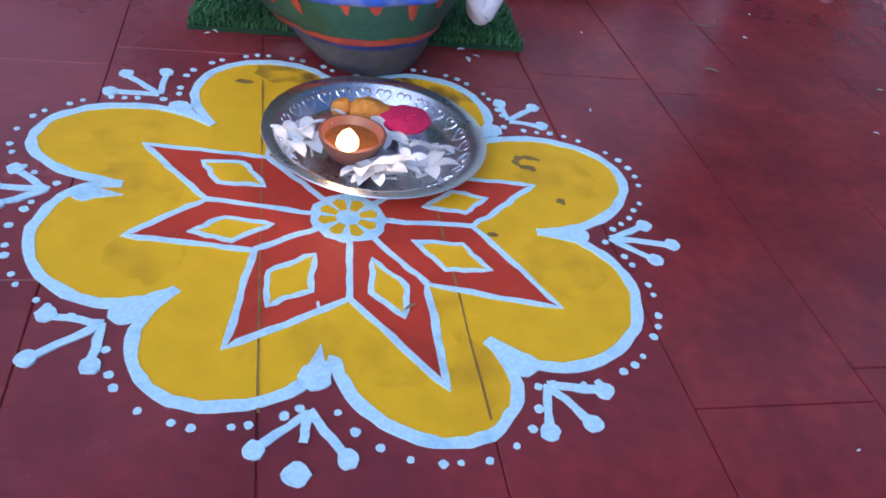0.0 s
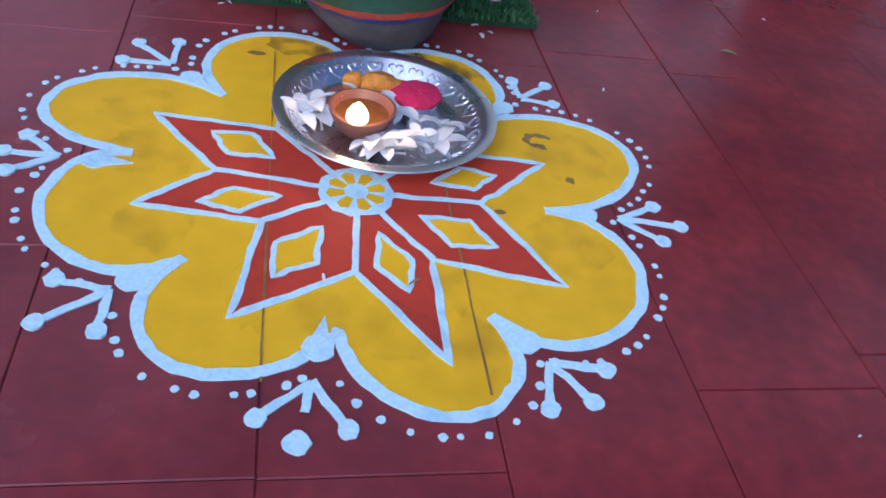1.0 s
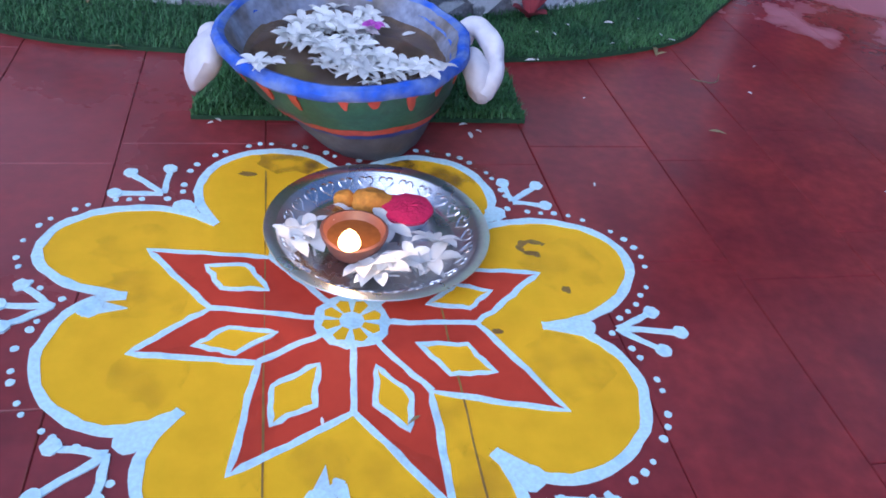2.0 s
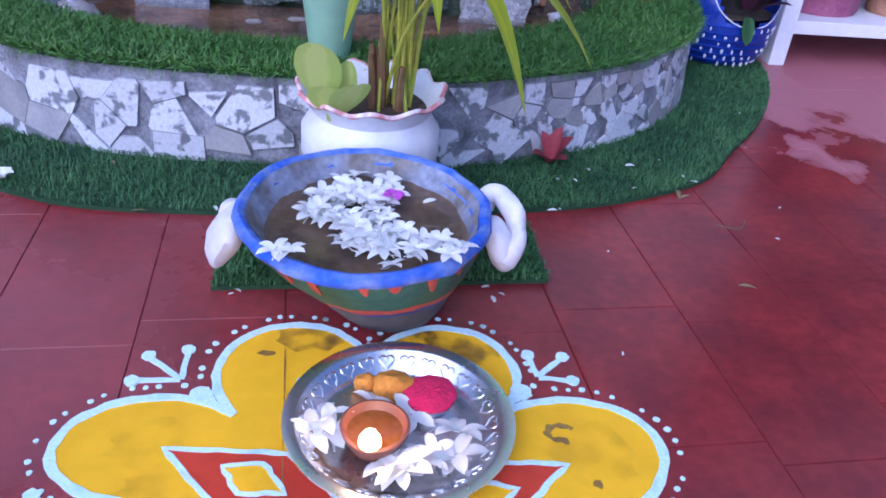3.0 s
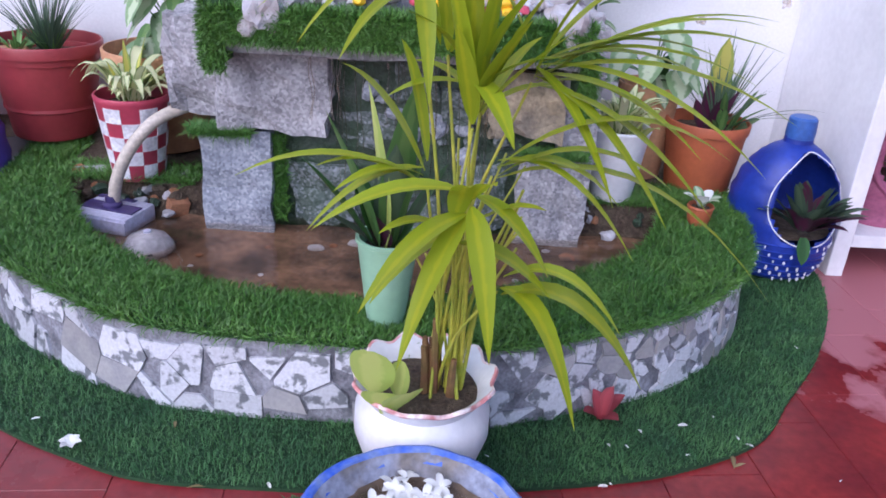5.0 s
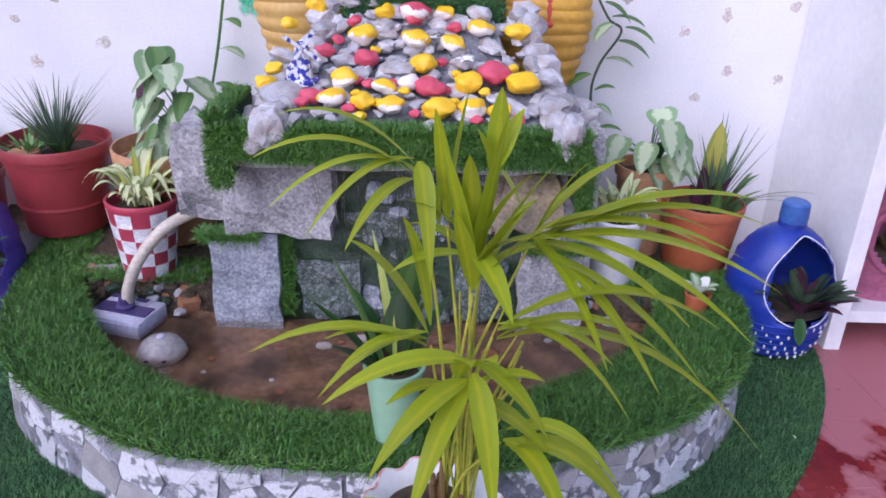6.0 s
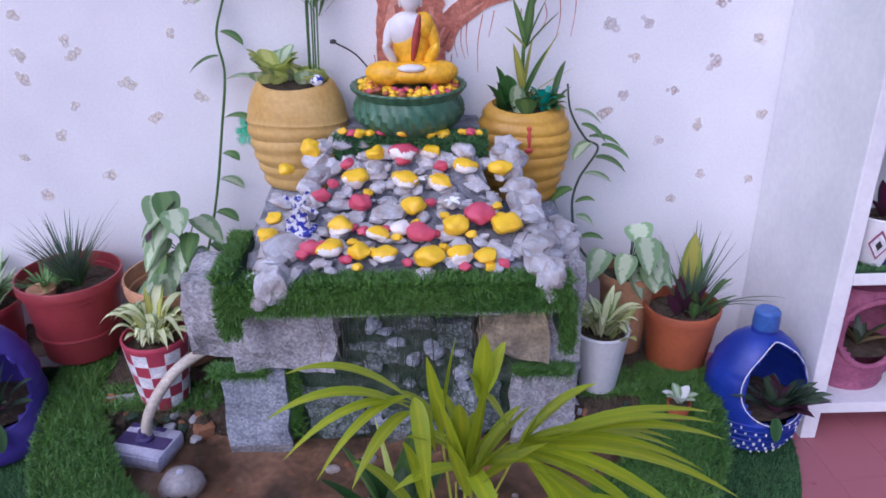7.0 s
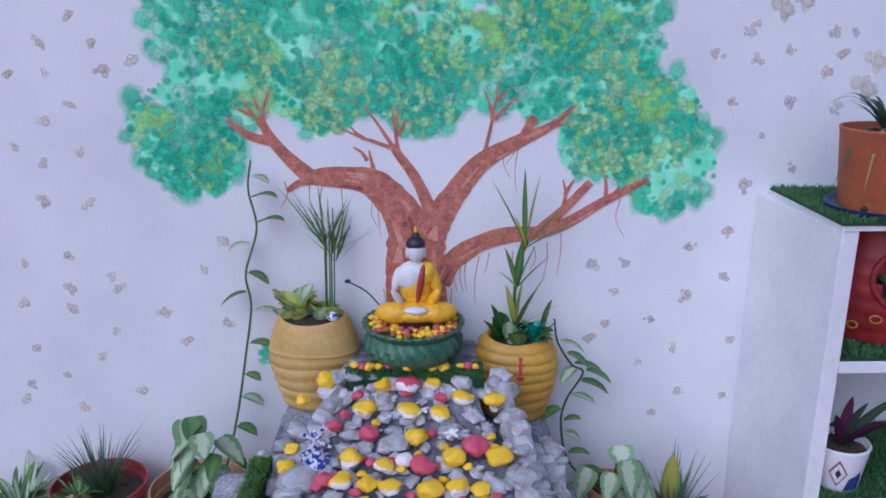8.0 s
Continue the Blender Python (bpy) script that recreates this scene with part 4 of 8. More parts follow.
rt = random.Random(21)
seeds = []
for _ in range(6000):
    s = (rt.uniform(0, LENGTH), rt.uniform(0.006, TOP - 0.010))
    # small slivers where the wall bends to its end, large pieces along the front
    near = 0.027 if s[0] > 0.66 * LENGTH else 0.052
    if all(((s[0] - q[0]) * 0.86) ** 2 + (s[1] - q[1]) ** 2 > near ** 2 for q in seeds):
        seeds.append(s)
for s in seeds:
    poly = [(s[0] - 0.07, 0.002), (s[0] + 0.07, 0.002), (s[0] + 0.07, TOP - 0.006 - rt.uniform(0, 0.014)), (s[0] - 0.07, TOP - 0.006 - rt.uniform(0, 0.014))]
    for q in seeds:
        if q != s and abs(q[0] - s[0]) < 0.15:
            a, b = q[0] - s[0], q[1] - s[1]
            poly = clip(poly, a, b, (q[0] ** 2 + q[1] ** 2 - s[0] ** 2 - s[1] ** 2) / 2 + 0.00022 * math.sin(s[0] * 977 + s[1] * 3331) - 0.00022 * math.sin(q[0] * 977 + q[1] * 3331))
            if len(poly) < 3:
                break
    if len(poly) < 3 or rt.random() < 0.03:
        continue
    cx, cy = sum(p[0] for p in poly) / len(poly), sum(p[1] for p in poly) / len(poly)
    if rt.random() < 0.5:
        ang, off = rt.uniform(0, 6.28), rt.uniform(0.002, 0.014)
        cut = clip(poly, math.cos(ang), math.sin(ang), math.cos(ang) * cx + math.sin(ang) * cy + off)
        if len(cut) >= 3:
            poly = cut
            cx, cy = sum(p[0] for p in poly) / len(poly), sum(p[1] for p in poly) / len(poly)
    if rt.random() < 0.4:
        ang, off = rt.choice((0.1, 1.5, 3.2, 4.7)) + rt.uniform(-0.25, 0.25), rt.uniform(0.004, 0.016)
        cut = clip(poly, math.cos(ang), math.sin(ang), math.cos(ang) * cx + math.sin(ang) * cy + off)
        if len(cut) >= 3:
            poly = cut
            cx, cy = sum(p[0] for p in poly) / len(poly), sum(p[1] for p in poly) / len(poly)
    gap = rt.choice((0.90, 0.94, 0.97, 0.99))
    poly = [(cx + (x - cx) * gap, cy + (y - cy) * gap) for x, y in poly]
    tx, ty = rt.uniform(-0.05, 0.05), rt.uniform(-0.03, 0.03)
    bm = bmesh.new()
    front = [bm.verts.new(on_wall(x, y, 0.0055 + (x - cx) * tx + (y - cy) * ty)) for x, y in poly]
    back = [bm.verts.new(on_wall(x, y, -0.004)) for x, y in poly]
    bm.faces.new(front)
    for k in range(len(poly)):
        bm.faces.new((front[k], front[(k + 1) % len(poly)], back[(k + 1) % len(poly)], back[k]))
    tile = part("tile", bm, TILE if rt.random() < 0.64 else TILE_B, pond_wall)

# ---------------------------------------------------------------- rock fountain
fountain = thing("rock_fountain", pose(-0.1, 1.5, 0), "stepped fountain of rough granite blocks with wet moss", "fountain")
part("core", stone_bm(-0.47, 1.38, 0.0, 0.352, 1.785, 0.552, 2, 0.006, 8), MORTAR, fountain, world=True)
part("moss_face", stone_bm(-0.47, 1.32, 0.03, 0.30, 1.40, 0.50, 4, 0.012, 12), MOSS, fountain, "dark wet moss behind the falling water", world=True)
for nm, m, b, sd, r in (
    ("slab", GRANITE, (-0.515, 1.275, 0.055, -0.362, 1.33, 0.312), 1, 0.010),
    ("slab", GRANITE_L, (0.185, 1.285, 0.05, 0.345, 1.34, 0.290), 2, 0.020),
    ("block", GRANITE_L, (-0.47, 1.268, 0.322, -0.232, 1.40, 0.492), 3, 0.016),
    ("block", GRANITE_L, (-0.575, 1.30, 0.335, -0.455, 1.46, 0.555), 4, 0.020),
    ("block", GRANITE_L, (0.265, 1.30, 0.30, 0.345, 1.46, 0.575), 5, 0.018),
    ("stone", BROWNSTONE, (0.115, 1.275, 0.335, 0.265, 1.36, 0.475), 6, 0.028),
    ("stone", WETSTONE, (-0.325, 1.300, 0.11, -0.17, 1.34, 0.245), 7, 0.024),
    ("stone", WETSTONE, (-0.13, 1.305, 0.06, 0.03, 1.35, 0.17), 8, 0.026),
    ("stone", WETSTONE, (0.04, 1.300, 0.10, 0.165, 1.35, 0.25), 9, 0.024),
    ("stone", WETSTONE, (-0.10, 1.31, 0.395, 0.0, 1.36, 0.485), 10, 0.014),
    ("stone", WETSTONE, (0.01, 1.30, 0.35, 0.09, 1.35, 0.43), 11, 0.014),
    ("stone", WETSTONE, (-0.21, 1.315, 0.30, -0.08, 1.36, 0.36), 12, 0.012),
):
    part(nm, stone_bm(*b, sd, r), m, fountain, world=True)
part("ledge", stone_bm(-0.44, 1.205, 0.500, 0.285, 1.56, 0.532, 14, 0.007, 9), GRANITE_L, fountain, "thin overhanging stone ledge", world=True)
# pale limy chips that stick out of the moss
cr = random.Random(47)
for k in range(26):
    w = cr.uniform(0.010, 0.028)
    chip_part = part("stone_chip", rock_bm(700 + k, w, 0.012, w * cr.uniform(0.5, 1.5), 2, 0.5), GRANITE if k % 3 else WETSTONE, fountain, world=True)
    chip_part.matrix_basis = pose(cr.uniform(-0.24, 0.15), 1.314, cr.uniform(0.13, 0.47), 0, cr.uniform(-40, 40), 0)
# thin falling water
wr = random.Random(5)
for k in range(34):
    x = wr.uniform(-0.28, 0.12)
    z0, z1 = 0.498, wr.choice((0.30, 0.20, 0.12, 0.36))
    pts = [(x + 0.004 * math.sin(j * 1.3 + k), 1.232 + wr.uniform(0, 0.002) + 0.012 * j / 6, z0 + (z1 - z0) * j / 6) for j in range(7)]
    ob = part("water_thread", tube_bm(pts, wr.uniform(0.0007, 0.0015), 5), WATER, fountain, world=True)
    ob.visible_shadow = False
# bed of rocks that slopes up to the statue
bm = bmesh.new()
gridv = {}
for ix in range(27):
    for iy in range(20):
        y = 1.215 + iy * 0.018
        k = (y - 1.215) / 0.342
        x = (-0.40 + 0.17 * k) + (0.67 - 0.32 * k) * ix / 26
        z = 0.574 + 0.40 * (y - 1.22) + max(0, y - 1.44) * 0.45 + 0.012 * noise.noise(Vector((x * 22, y * 22, 0)))
        if ix in (0, 26) or iy == 0:
            z = 0.535
        gridv[ix, iy] = bm.verts.new((x, y, z))
for ix in range(26):
    for iy in range(19):
        bm.faces.new([gridv[k] for k in ((ix, iy), (ix + 1, iy), (ix + 1, iy + 1), (ix, iy + 1))])
part("rock_bed", bm, MORTAR, fountain, world=True)
part("terrace", stone_bm(-0.232, 1.560, 0.53, 0.130, 1.785, 0.790, 16, 0.004, 6), MORTAR, fountain, world=True)
part("pot_pad", stone_bm(-0.43, 1.60, 0.545, -0.26, 1.79, 0.622, 17, 0.004, 4), GRANITE, fountain, world=True)
part("pot_pad", stone_bm(0.150, 1.62, 0.540, 0.335, 1.79, 0.576, 23, 0.004, 4), GRANITE, fountain, world=True)

skirt = thing("ledge_grass", pose(-0.08, 1.25, 0.53), "green artificial grass hanging over the fountain ledge", "artificial grass")
part("backing", stone_bm(-0.445, 1.188, 0.524, 0.29, 1.26, 0.580, 18, 0.003, 6), BACKING, skirt, world=True)
part("side_backing", stone_bm(-0.462, 1.19, 0.475, -0.43, 1.44, 0.60, 19, 0.004, 5), BACKING, skirt, world=True)
part("side_backing", stone_bm(0.278, 1.20, 0.43, 0.305, 1.34, 0.56, 20, 0.004, 5), BACKING, skirt, world=True)
rng = np.random.default_rng(31)
n1 = 15000
front = np.stack([rng.uniform(-0.45, 0.295, n1), np.full(n1, 1.188), rng.uniform(0.527, 0.582, n1)], 1)
topf = np.stack([rng.uniform(-0.46, 0.30, 5000), rng.uniform(1.186, 1.25, 5000), np.full(5000, 0.580)], 1)
lft = np.stack([np.full(3500, -0.461), rng.uniform(1.19, 1.44, 3500), rng.uniform(0.475, 0.60, 3500)], 1)
lff = np.stack([rng.uniform(-0.462, -0.42, 1500), np.full(1500, 1.188), rng.uniform(0.468, 0.58, 1500)], 1)
rgt = np.stack([rng.uniform(0.275, 0.308, 1200), np.full(1200, 1.20), rng.uniform(0.41, 0.55, 1200)], 1)
lt = np.stack([rng.uniform(-0.475, -0.43, 1800), rng.uniform(1.19, 1.44, 1800), np.full(1800, 0.60)], 1)
allp = np.concatenate([front, topf, lft, lff, rgt, lt])
alln = np.concatenate([np.tile([0, -0.9, -0.25], (n1, 1)), np.tile([0, -0.45, 0.9], (5000, 1)), np.tile([-0.9, -0.2, 0.1], (3500, 1)),
                       np.tile([-0.2, -0.9, -0.2], (1500, 1)), np.tile([0.2, -0.9, -0.3], (1200, 1)), np.tile([-0.3, -0.3, 0.9], (1800, 1))])
alln = alln + rng.normal(size=alln.shape) * 0.25
alln /= np.linalg.norm(alln, axis=1, keepdims=True)
turf("turf_pile", allp, alln, 0.024, 0.0026, skirt, TURF_B, 32, 0.8)
tg = thing("terrace_grass", pose(-0.05, 1.54, 0.75), "strip of dark artificial grass before the statue pot", "artificial grass")
part("backing", stone_bm(-0.235, 1.552, 0.72, 0.135, 1.60, 0.797, 22, 0.003, 6), BACKING, tg, world=True)
n1 = 6000
fr = np.stack([rng.uniform(-0.238, 0.138, n1), np.full(n1, 1.552), rng.uniform(0.745, 0.797, n1)], 1)
tp = np.stack([rng.uniform(-0.238, 0.138, 3000), rng.uniform(1.55, 1.60, 3000), np.full(3000, 0.797)], 1)
nn = np.concatenate([np.tile([0, -0.8, 0.4], (n1, 1)), np.tile([0, -0.2, 1.0], (3000, 1))]) + rng.normal(size=(n1 + 3000, 3)) * 0.25
nn /= np.linalg.norm(nn, axis=1, keepdims=True)
turf("turf_pile", np.concatenate([fr, tp]), nn, 0.015, 0.0022, tg, TURF, 33, 0.8)
# tufts of turf on the lower steps
step_grass = thing("step_grass", pose(-0.45, 1.28, 0.31), "tufts of green turf on the lower stone steps", "artificial grass")
n1 = 2600
st = np.stack([rng.uniform(-0.53, -0.40, n1), rng.uniform(1.262, 1.30, n1), np.full(n1, 0.308)], 1)
st2 = np.stack([rng.uniform(0.19, 0.33, 1800), rng.uniform(1.27, 1.30, 1800), np.full(1800, 0.292)], 1)
st3 = np.stack([rng.uniform(-0.36, -0.33, 900), np.full(900, 1.30), rng.uniform(0.10, 0.30, 900)], 1)
bk = np.stack([rng.uniform(-0.86, -0.55, 2600), rng.uniform(1.34, 1.45, 2600), np.full(2600, 0.160)], 1)
bk2 = np.stack([rng.uniform(0.34, 0.54, 1800), rng.uniform(1.36, 1.47, 1800), np.full(1800, 0.160)], 1)
sp = np.concatenate([st, st2, st3, bk, bk2])
nn = np.tile([0, -0.5, 0.9], (len(sp), 1)) + rng.normal(size=(len(sp), 3)) * 0.3
nn /= np.linalg.norm(nn, axis=1, keepdims=True)
turf("turf_pile", sp, nn, 0.026, 0.0022, step_grass, TURF_B, 34, 1.1)

# ---------------------------------------------------------------- flower bowl
BX, BY = -0.011, 0.338
bowl = thing("flower_bowl", pose(BX, BY, 0), "wide clay bowl painted blue, green and red, full of flowers", "bowl")


def lump(a, r, z, i):
    return r * (1 + 0.022 * noise.noise(Vector((math.cos(a) * 3, math.sin(a) * 3, z * 30))) + 0.016 * noise.noise(Vector((math.cos(a) * 12, math.sin(a) * 12, z * 60)))), z + 0.003 * noise.noise(Vector((math.cos(a) * 4, math.sin(a) * 4, 7)))


def leaning(bm):
    """The handmade bowl sits off the middle of its foot."""
    for v in bm.verts:
        v.co.x = v.co.x * 0.955 + 0.034 * max(0.0, 1 - v.co.z / 0.120)
    return bm


part("base", leaning(lathe_bm([(0.0, 0.0), (0.064, 0.0), (0.070, 0.006), (0.086, 0.028), (0.099, 0.053), (0.090, 0.057), (0.0, 0.055)], 48, lump, cap=False)), BOWL_BASE, bowl, "plain grey cement foot", True)
part("navy_stripe", leaning(lathe_bm([(0.096, 0.0515), (0.1030, 0.0525), (0.1085, 0.0605), (0.100, 0.062)], 48, lump, cap=False)), RIM_DARK, bowl, smooth=True)
part("red_stripe", leaning(lathe_bm([(0.100, 0.060), (0.1100, 0.0605), (0.1180, 0.071), (0.106, 0.073)], 48, lump, cap=False)), BAND_RED, bowl, smooth=True)
part("green_band", leaning(lathe_bm([(0.108, 0.070), (0.1185, 0.0715), (0.130, 0.088), (0.1425, 0.108), (0.1505, 0.125), (0.136, 0.126)], 48, lump, cap=False)), BAND_GREEN, bowl, smooth=True)
part("rim", leaning(lathe_bm([(0.136, 0.121), (0.1510, 0.1225), (0.1560, 0.127), (0.1570, 0.133), (0.1545, 0.138), (0.149, 0.1405), (0.143, 0.1385), (0.139, 0.132), (0.134, 0.124)], 64, lump, cap=False)), RIM_BLUE, bowl, "rough bright blue painted rim", True)
part("inside", leaning(lathe_bm([(0.1410, 0.1365), (0.1365, 0.130), (0.130, 0.116), (0.120, 0.104)], 48, lump, cap=False)), BOWL_IN, bowl, "chalky stained inside of the bowl", True)
part("silt", leaning(lathe_bm([(0.126, 0.1100), (0.108, 0.101), (0.06, 0.095), (0.0, 0.093)], 64, lambda a, r, z, i: (r * (1 + (0.07 * noise.noise(Vector((math.cos(a) * 2.5, math.sin(a) * 2.5, 3))) if i == 0 else 0)), z + (0.0016 if i == 0 else 0)), cap=False)), BOWL_SILT, bowl, "brown silt under the water", True)
rp = random.Random(15)
for k in range(22):
    # a brushed mark that runs down from the rim over the green band
    a = 2 * math.pi * (k + rp.uniform(-0.2, 0.2)) / 22 + 0.1
    w, h = rp.uniform(0.035, 0.065), rp.uniform(0.012, 0.026)
    bm = bmesh.new()
    rows_ = []
    for j in range(5):
        z = 0.1240 - h * j / 4
        r = 0.1500 - (0.1240 - z) * 0.47 + 0.0016
        half = w * (1 - 0.75 * (j / 4) ** 1.5) * rp.uniform(0.8, 1.15)
        rows_.append([(r + o, a + half * u, z) for o in (0, -0.006) for u in (-1, -0.33, 0.33, 1)])
    vv = [[bm.verts.new((r * math.cos(t), r * math.sin(t), z)) for r, t, z in [(lump(t, r, z, 0)[0], t, lump(t, r, z, 0)[1]) for r, t, z in row]] for row in rows_]
    for p, q in zip(vv, vv[1:]):
        for i in range(3):
            bm.faces.new((p[i], p[i + 1], q[i + 1], q[i]))
        bm.faces.new((p[0], q[0], q[4], p[4]))
        bm.faces.new((p[3], p[7], q[7], q[3]))
    bm.faces.new((vv[-1][0], vv[-1][1], vv[-1][2], vv[-1][3], vv[-1][7], vv[-1][6], vv[-1][5], vv[-1][4]))
    part("painted_mark", leaning(bm), BAND_RED, bowl)
bm = prism_bm([(0.1190 * math.cos(2 * math.pi * k / 40), 0.1255 * math.sin(2 * math.pi * k / 40)) for k in range(40)], 0.1062, 0.1080)
ob = part("water", bm, CLEAR, bowl)
ob.visible_shadow = False
# plaster handles shaped like curled ears


def knead(bm, amount=0.006):
    for v in bm.verts:
        p = v.co * 38
        v.co += Vector((noise.noise(p), noise.noise(p + Vector((9, 3, 1))), noise.noise(p + Vector((2, 7, 5))))) * amount
    return bm


bm = bmesh.new()
ball(bm, (-0.163, -0.002, 0.090), (0.019, 0.038, 0.040), tilt=Matrix.Rotation(0.35, 3, "Y"))
ball(bm, (-0.157, 0.014, 0.108), (0.015, 0.024, 0.020))
part("handle", knead(bm), PLASTER, bowl, "white plaster ear-shaped handle", True)
bm = tube_bm(curve_pts([(0.146, 0.046, 0.110), (0.152, 0.050, 0.128), (0.166, 0.040, 0.132), (0.179, 0.022, 0.124), (0.184, 0.002, 0.108), (0.177, -0.014, 0.090), (0.166, -0.018, 0.078)], 6), 0.0105, 12, taper=1.4)
ball(bm, (0.164, 0.004, 0.088), (0.017, 0.036, 0.036), tilt=Matrix.Rotation(-0.3, 3, "Y"))
part("handle", knead(bm), PLASTER, bowl, "white plaster curled handle", True)


def flower_mesh(name, petals, length, width, material, seed, cup=0.25, stem=True):
    rng = random.Random(seed)
    bm = bmesh.new()
    for k in range(petals):
        a = 2 * math.pi * k / petals + rng.uniform(-0.2, 0.2)
        ln = length * rng.uniform(0.85, 1.1)
        leaf_bm((0.0015 * math.cos(a), 0.0015 * math.sin(a), 0.001), (ln * math.cos(a), ln * math.sin(a), ln * cup * rng.uniform(-0.2, 1.2)), width, 0.22, 0.3, 5, "oval", bm)
    if stem:
        a = rng.uniform(0, 6.28)
        tube_bm([(0, 0, 0.001), (0.008 * math.cos(a), 0.008 * math.sin(a), -0.002), (0.018 * math.cos(a), 0.018 * math.sin(a), -0.001)], 0.0009, 5, bm)
    me = bpy.data.meshes.new(name)
    bm.to_mesh(me)
    bm.free()
    me.materials.append(material)
    return me


FLOWERS = [flower_mesh("white_flower", 5, 0.0235, 0.0120, PETAL, s) for s in range(5)]
rf = random.Random(9)


def flower(x, y, z, size=1.0, tilt=0.35, label="white five-petalled flower floating in the bowl", group="flowers in the bowl"):
    ob = new("white_flower", FLOWERS[rf.randrange(5)])
    ob.matrix_basis = Matrix.Translation((x, y, z)) @ Euler((rf.uniform(-tilt, tilt), rf.uniform(-tilt, tilt), rf.uniform(0, 6.28))).to_matrix().to_4x4() @ Matrix.Scale(size, 4)
    return tagged(ob, label, "flower", group)


# a thin arm of flowers to the back, a thick raft of them in front
for k in range(76):
    if k < 30:
        t = rf.random()
        x, y = -0.066 + 0.078 * t + rf.gauss(0, 0.014), 0.375 + 0.050 * t + rf.gauss(0, 0.024)
    else:
        t = rf.random()
        x, y = -0.035 + 0.100 * t + rf.gauss(0, 0.022), 0.345 - 0.080 * t + rf.gauss(0, 0.023)
    if math.hypot((x - BX) / 0.95, y - BY) < 0.112:
        flower(x, y, 0.1100 + 0.003 * rf.random() + 0.004 * (k % 3), rf.uniform(0.74, 0.96))
for x, y in ((-0.102, 0.222), (-0.088, 0.220), (0.078, 0.222), (0.092, 0.236)):
    flower(x, y, 0.1445, 0.9, 0.12)
ob = new("violet_flower", flower_mesh("violet_flower", 5, 0.015, 0.013, PETAL_P, 3, 0.1, False))
ob.matrix_basis = pose(0.024, 0.392, 0.1220)
tagged(ob, "small violet flower floating among white ones", "flower")
ob = leaf(drawing, (0, 0, 0), (0.017, 0.008, 0.001), 0.009, PETAL, 0.1, kind="oval", name="loose_petal")
ob.parent = None
ob.matrix_basis = pose(0.062, 0.400, 0.1090)
tagged(ob, "single white petal floating on the bowl water", "petal")

# ---------------------------------------------------------------- steel plate with offerings
PX, PY = 0.029, 0.109
plate = thing("steel_plate", pose(PX, PY, 0.0045), "round polished steel plate with embossed hearts, holding offerings", "plate")
part("dish", lathe_bm([(0.0, 0.0), (0.078, 0.0), (0.084, 0.0018), (0.0850, 0.0026), (0.1036, 0.0188), (0.1045, 0.0195), (0.1055, 0.0199), (0.1105, 0.0212), (0.1165, 0.0212), (0.117, 0.0200), (0.111, 0.0185), (0.1055, 0.0176), (0.086, 0.0), (0.083, -0.002), (0.0, -0.002)], 96, cap=False), STEEL, plate, smooth=True)
for k in range(26):
    a = 2 * math.pi * k / 26
    pts = []
    for j in range(18):
        t = 2 * math.pi * j / 18
        hx = 0.0082 * math.sin(t) ** 3
        hy = 0.0066 * (13 * math.cos(t) - 5 * math.cos(2 * t) - 2 * math.cos(3 * t) - math.cos(4 * t)) / 16
        r = 0.0945 + hy
        z = 0.0021 + 0.0175 * (r - 0.084) / 0.0205
        pts.append((r * math.cos(a) - hx * math.sin(a), r * math.sin(a) + hx * math.cos(a), z))
    part("embossed_heart", tube_bm(pts, 0.0011, 5, closed=True), STEEL, plate, smooth=True)

lamp = thing("oil_lamp", pose(0.004, 0.088, 0.005), "small brown clay oil lamp with a burning wick", "oil lamp")
part("cup", lathe_bm([(0.0, 0.0), (0.017, 0.0), (0.026, 0.008), (0.0335, 0.024), (0.0345, 0.029), (0.0315, 0.030), (0.029, 0.024), (0.02, 0.012), (0.0, 0.009)], 40,
                     lambda a, r, z, i: (r * (1 + 0.10 * max(0, math.cos(a + 1.75)) ** 6), z), cap=False), CLAY, lamp, smooth=True)
part("oil", lathe_bm([(0.0, 0.0215), (0.0275, 0.0215)], 32, cap=False), OIL, lamp)
part("wick", tube_bm([(0.0, 0.0, 0.022), (-0.003, -0.018, 0.024), (-0.005, -0.027, 0.031)], 0.0016, 6), PETAL, lamp)
FLAME, fn, fl, fb = node_tree("flame")
fb.inputs["Base Color"].default_value = (0, 0, 0, 1)
fb.inputs["Emission Color"].default_value = (1.0, 0.50, 0.14, 1)
fb.inputs["Emission Strength"].default_value = 22
part("flame", lathe_bm([(0.0, 0.024), (0.0070, 0.026), (0.0110, 0.031), (0.0105, 0.037), (0.0065, 0.044), (0.0, 0.050)], 16, lambda a, r, z, i: (r, z), cap=False), FLAME, lamp, "small yellow flame", True).matrix_basis = pose(-0.005, -0.027, 0.0)
flame_light = bpy.data.lights.new("flame_light", "POINT")
flame_light.energy = 0.34
flame_light.color = (1.0, 0.58, 0.25)
flame_light.shadow_soft_size = 0.006
fo = new("flame_light", flame_light)
fo.matrix_basis = pose(-0.001, 0.058, 0.066)

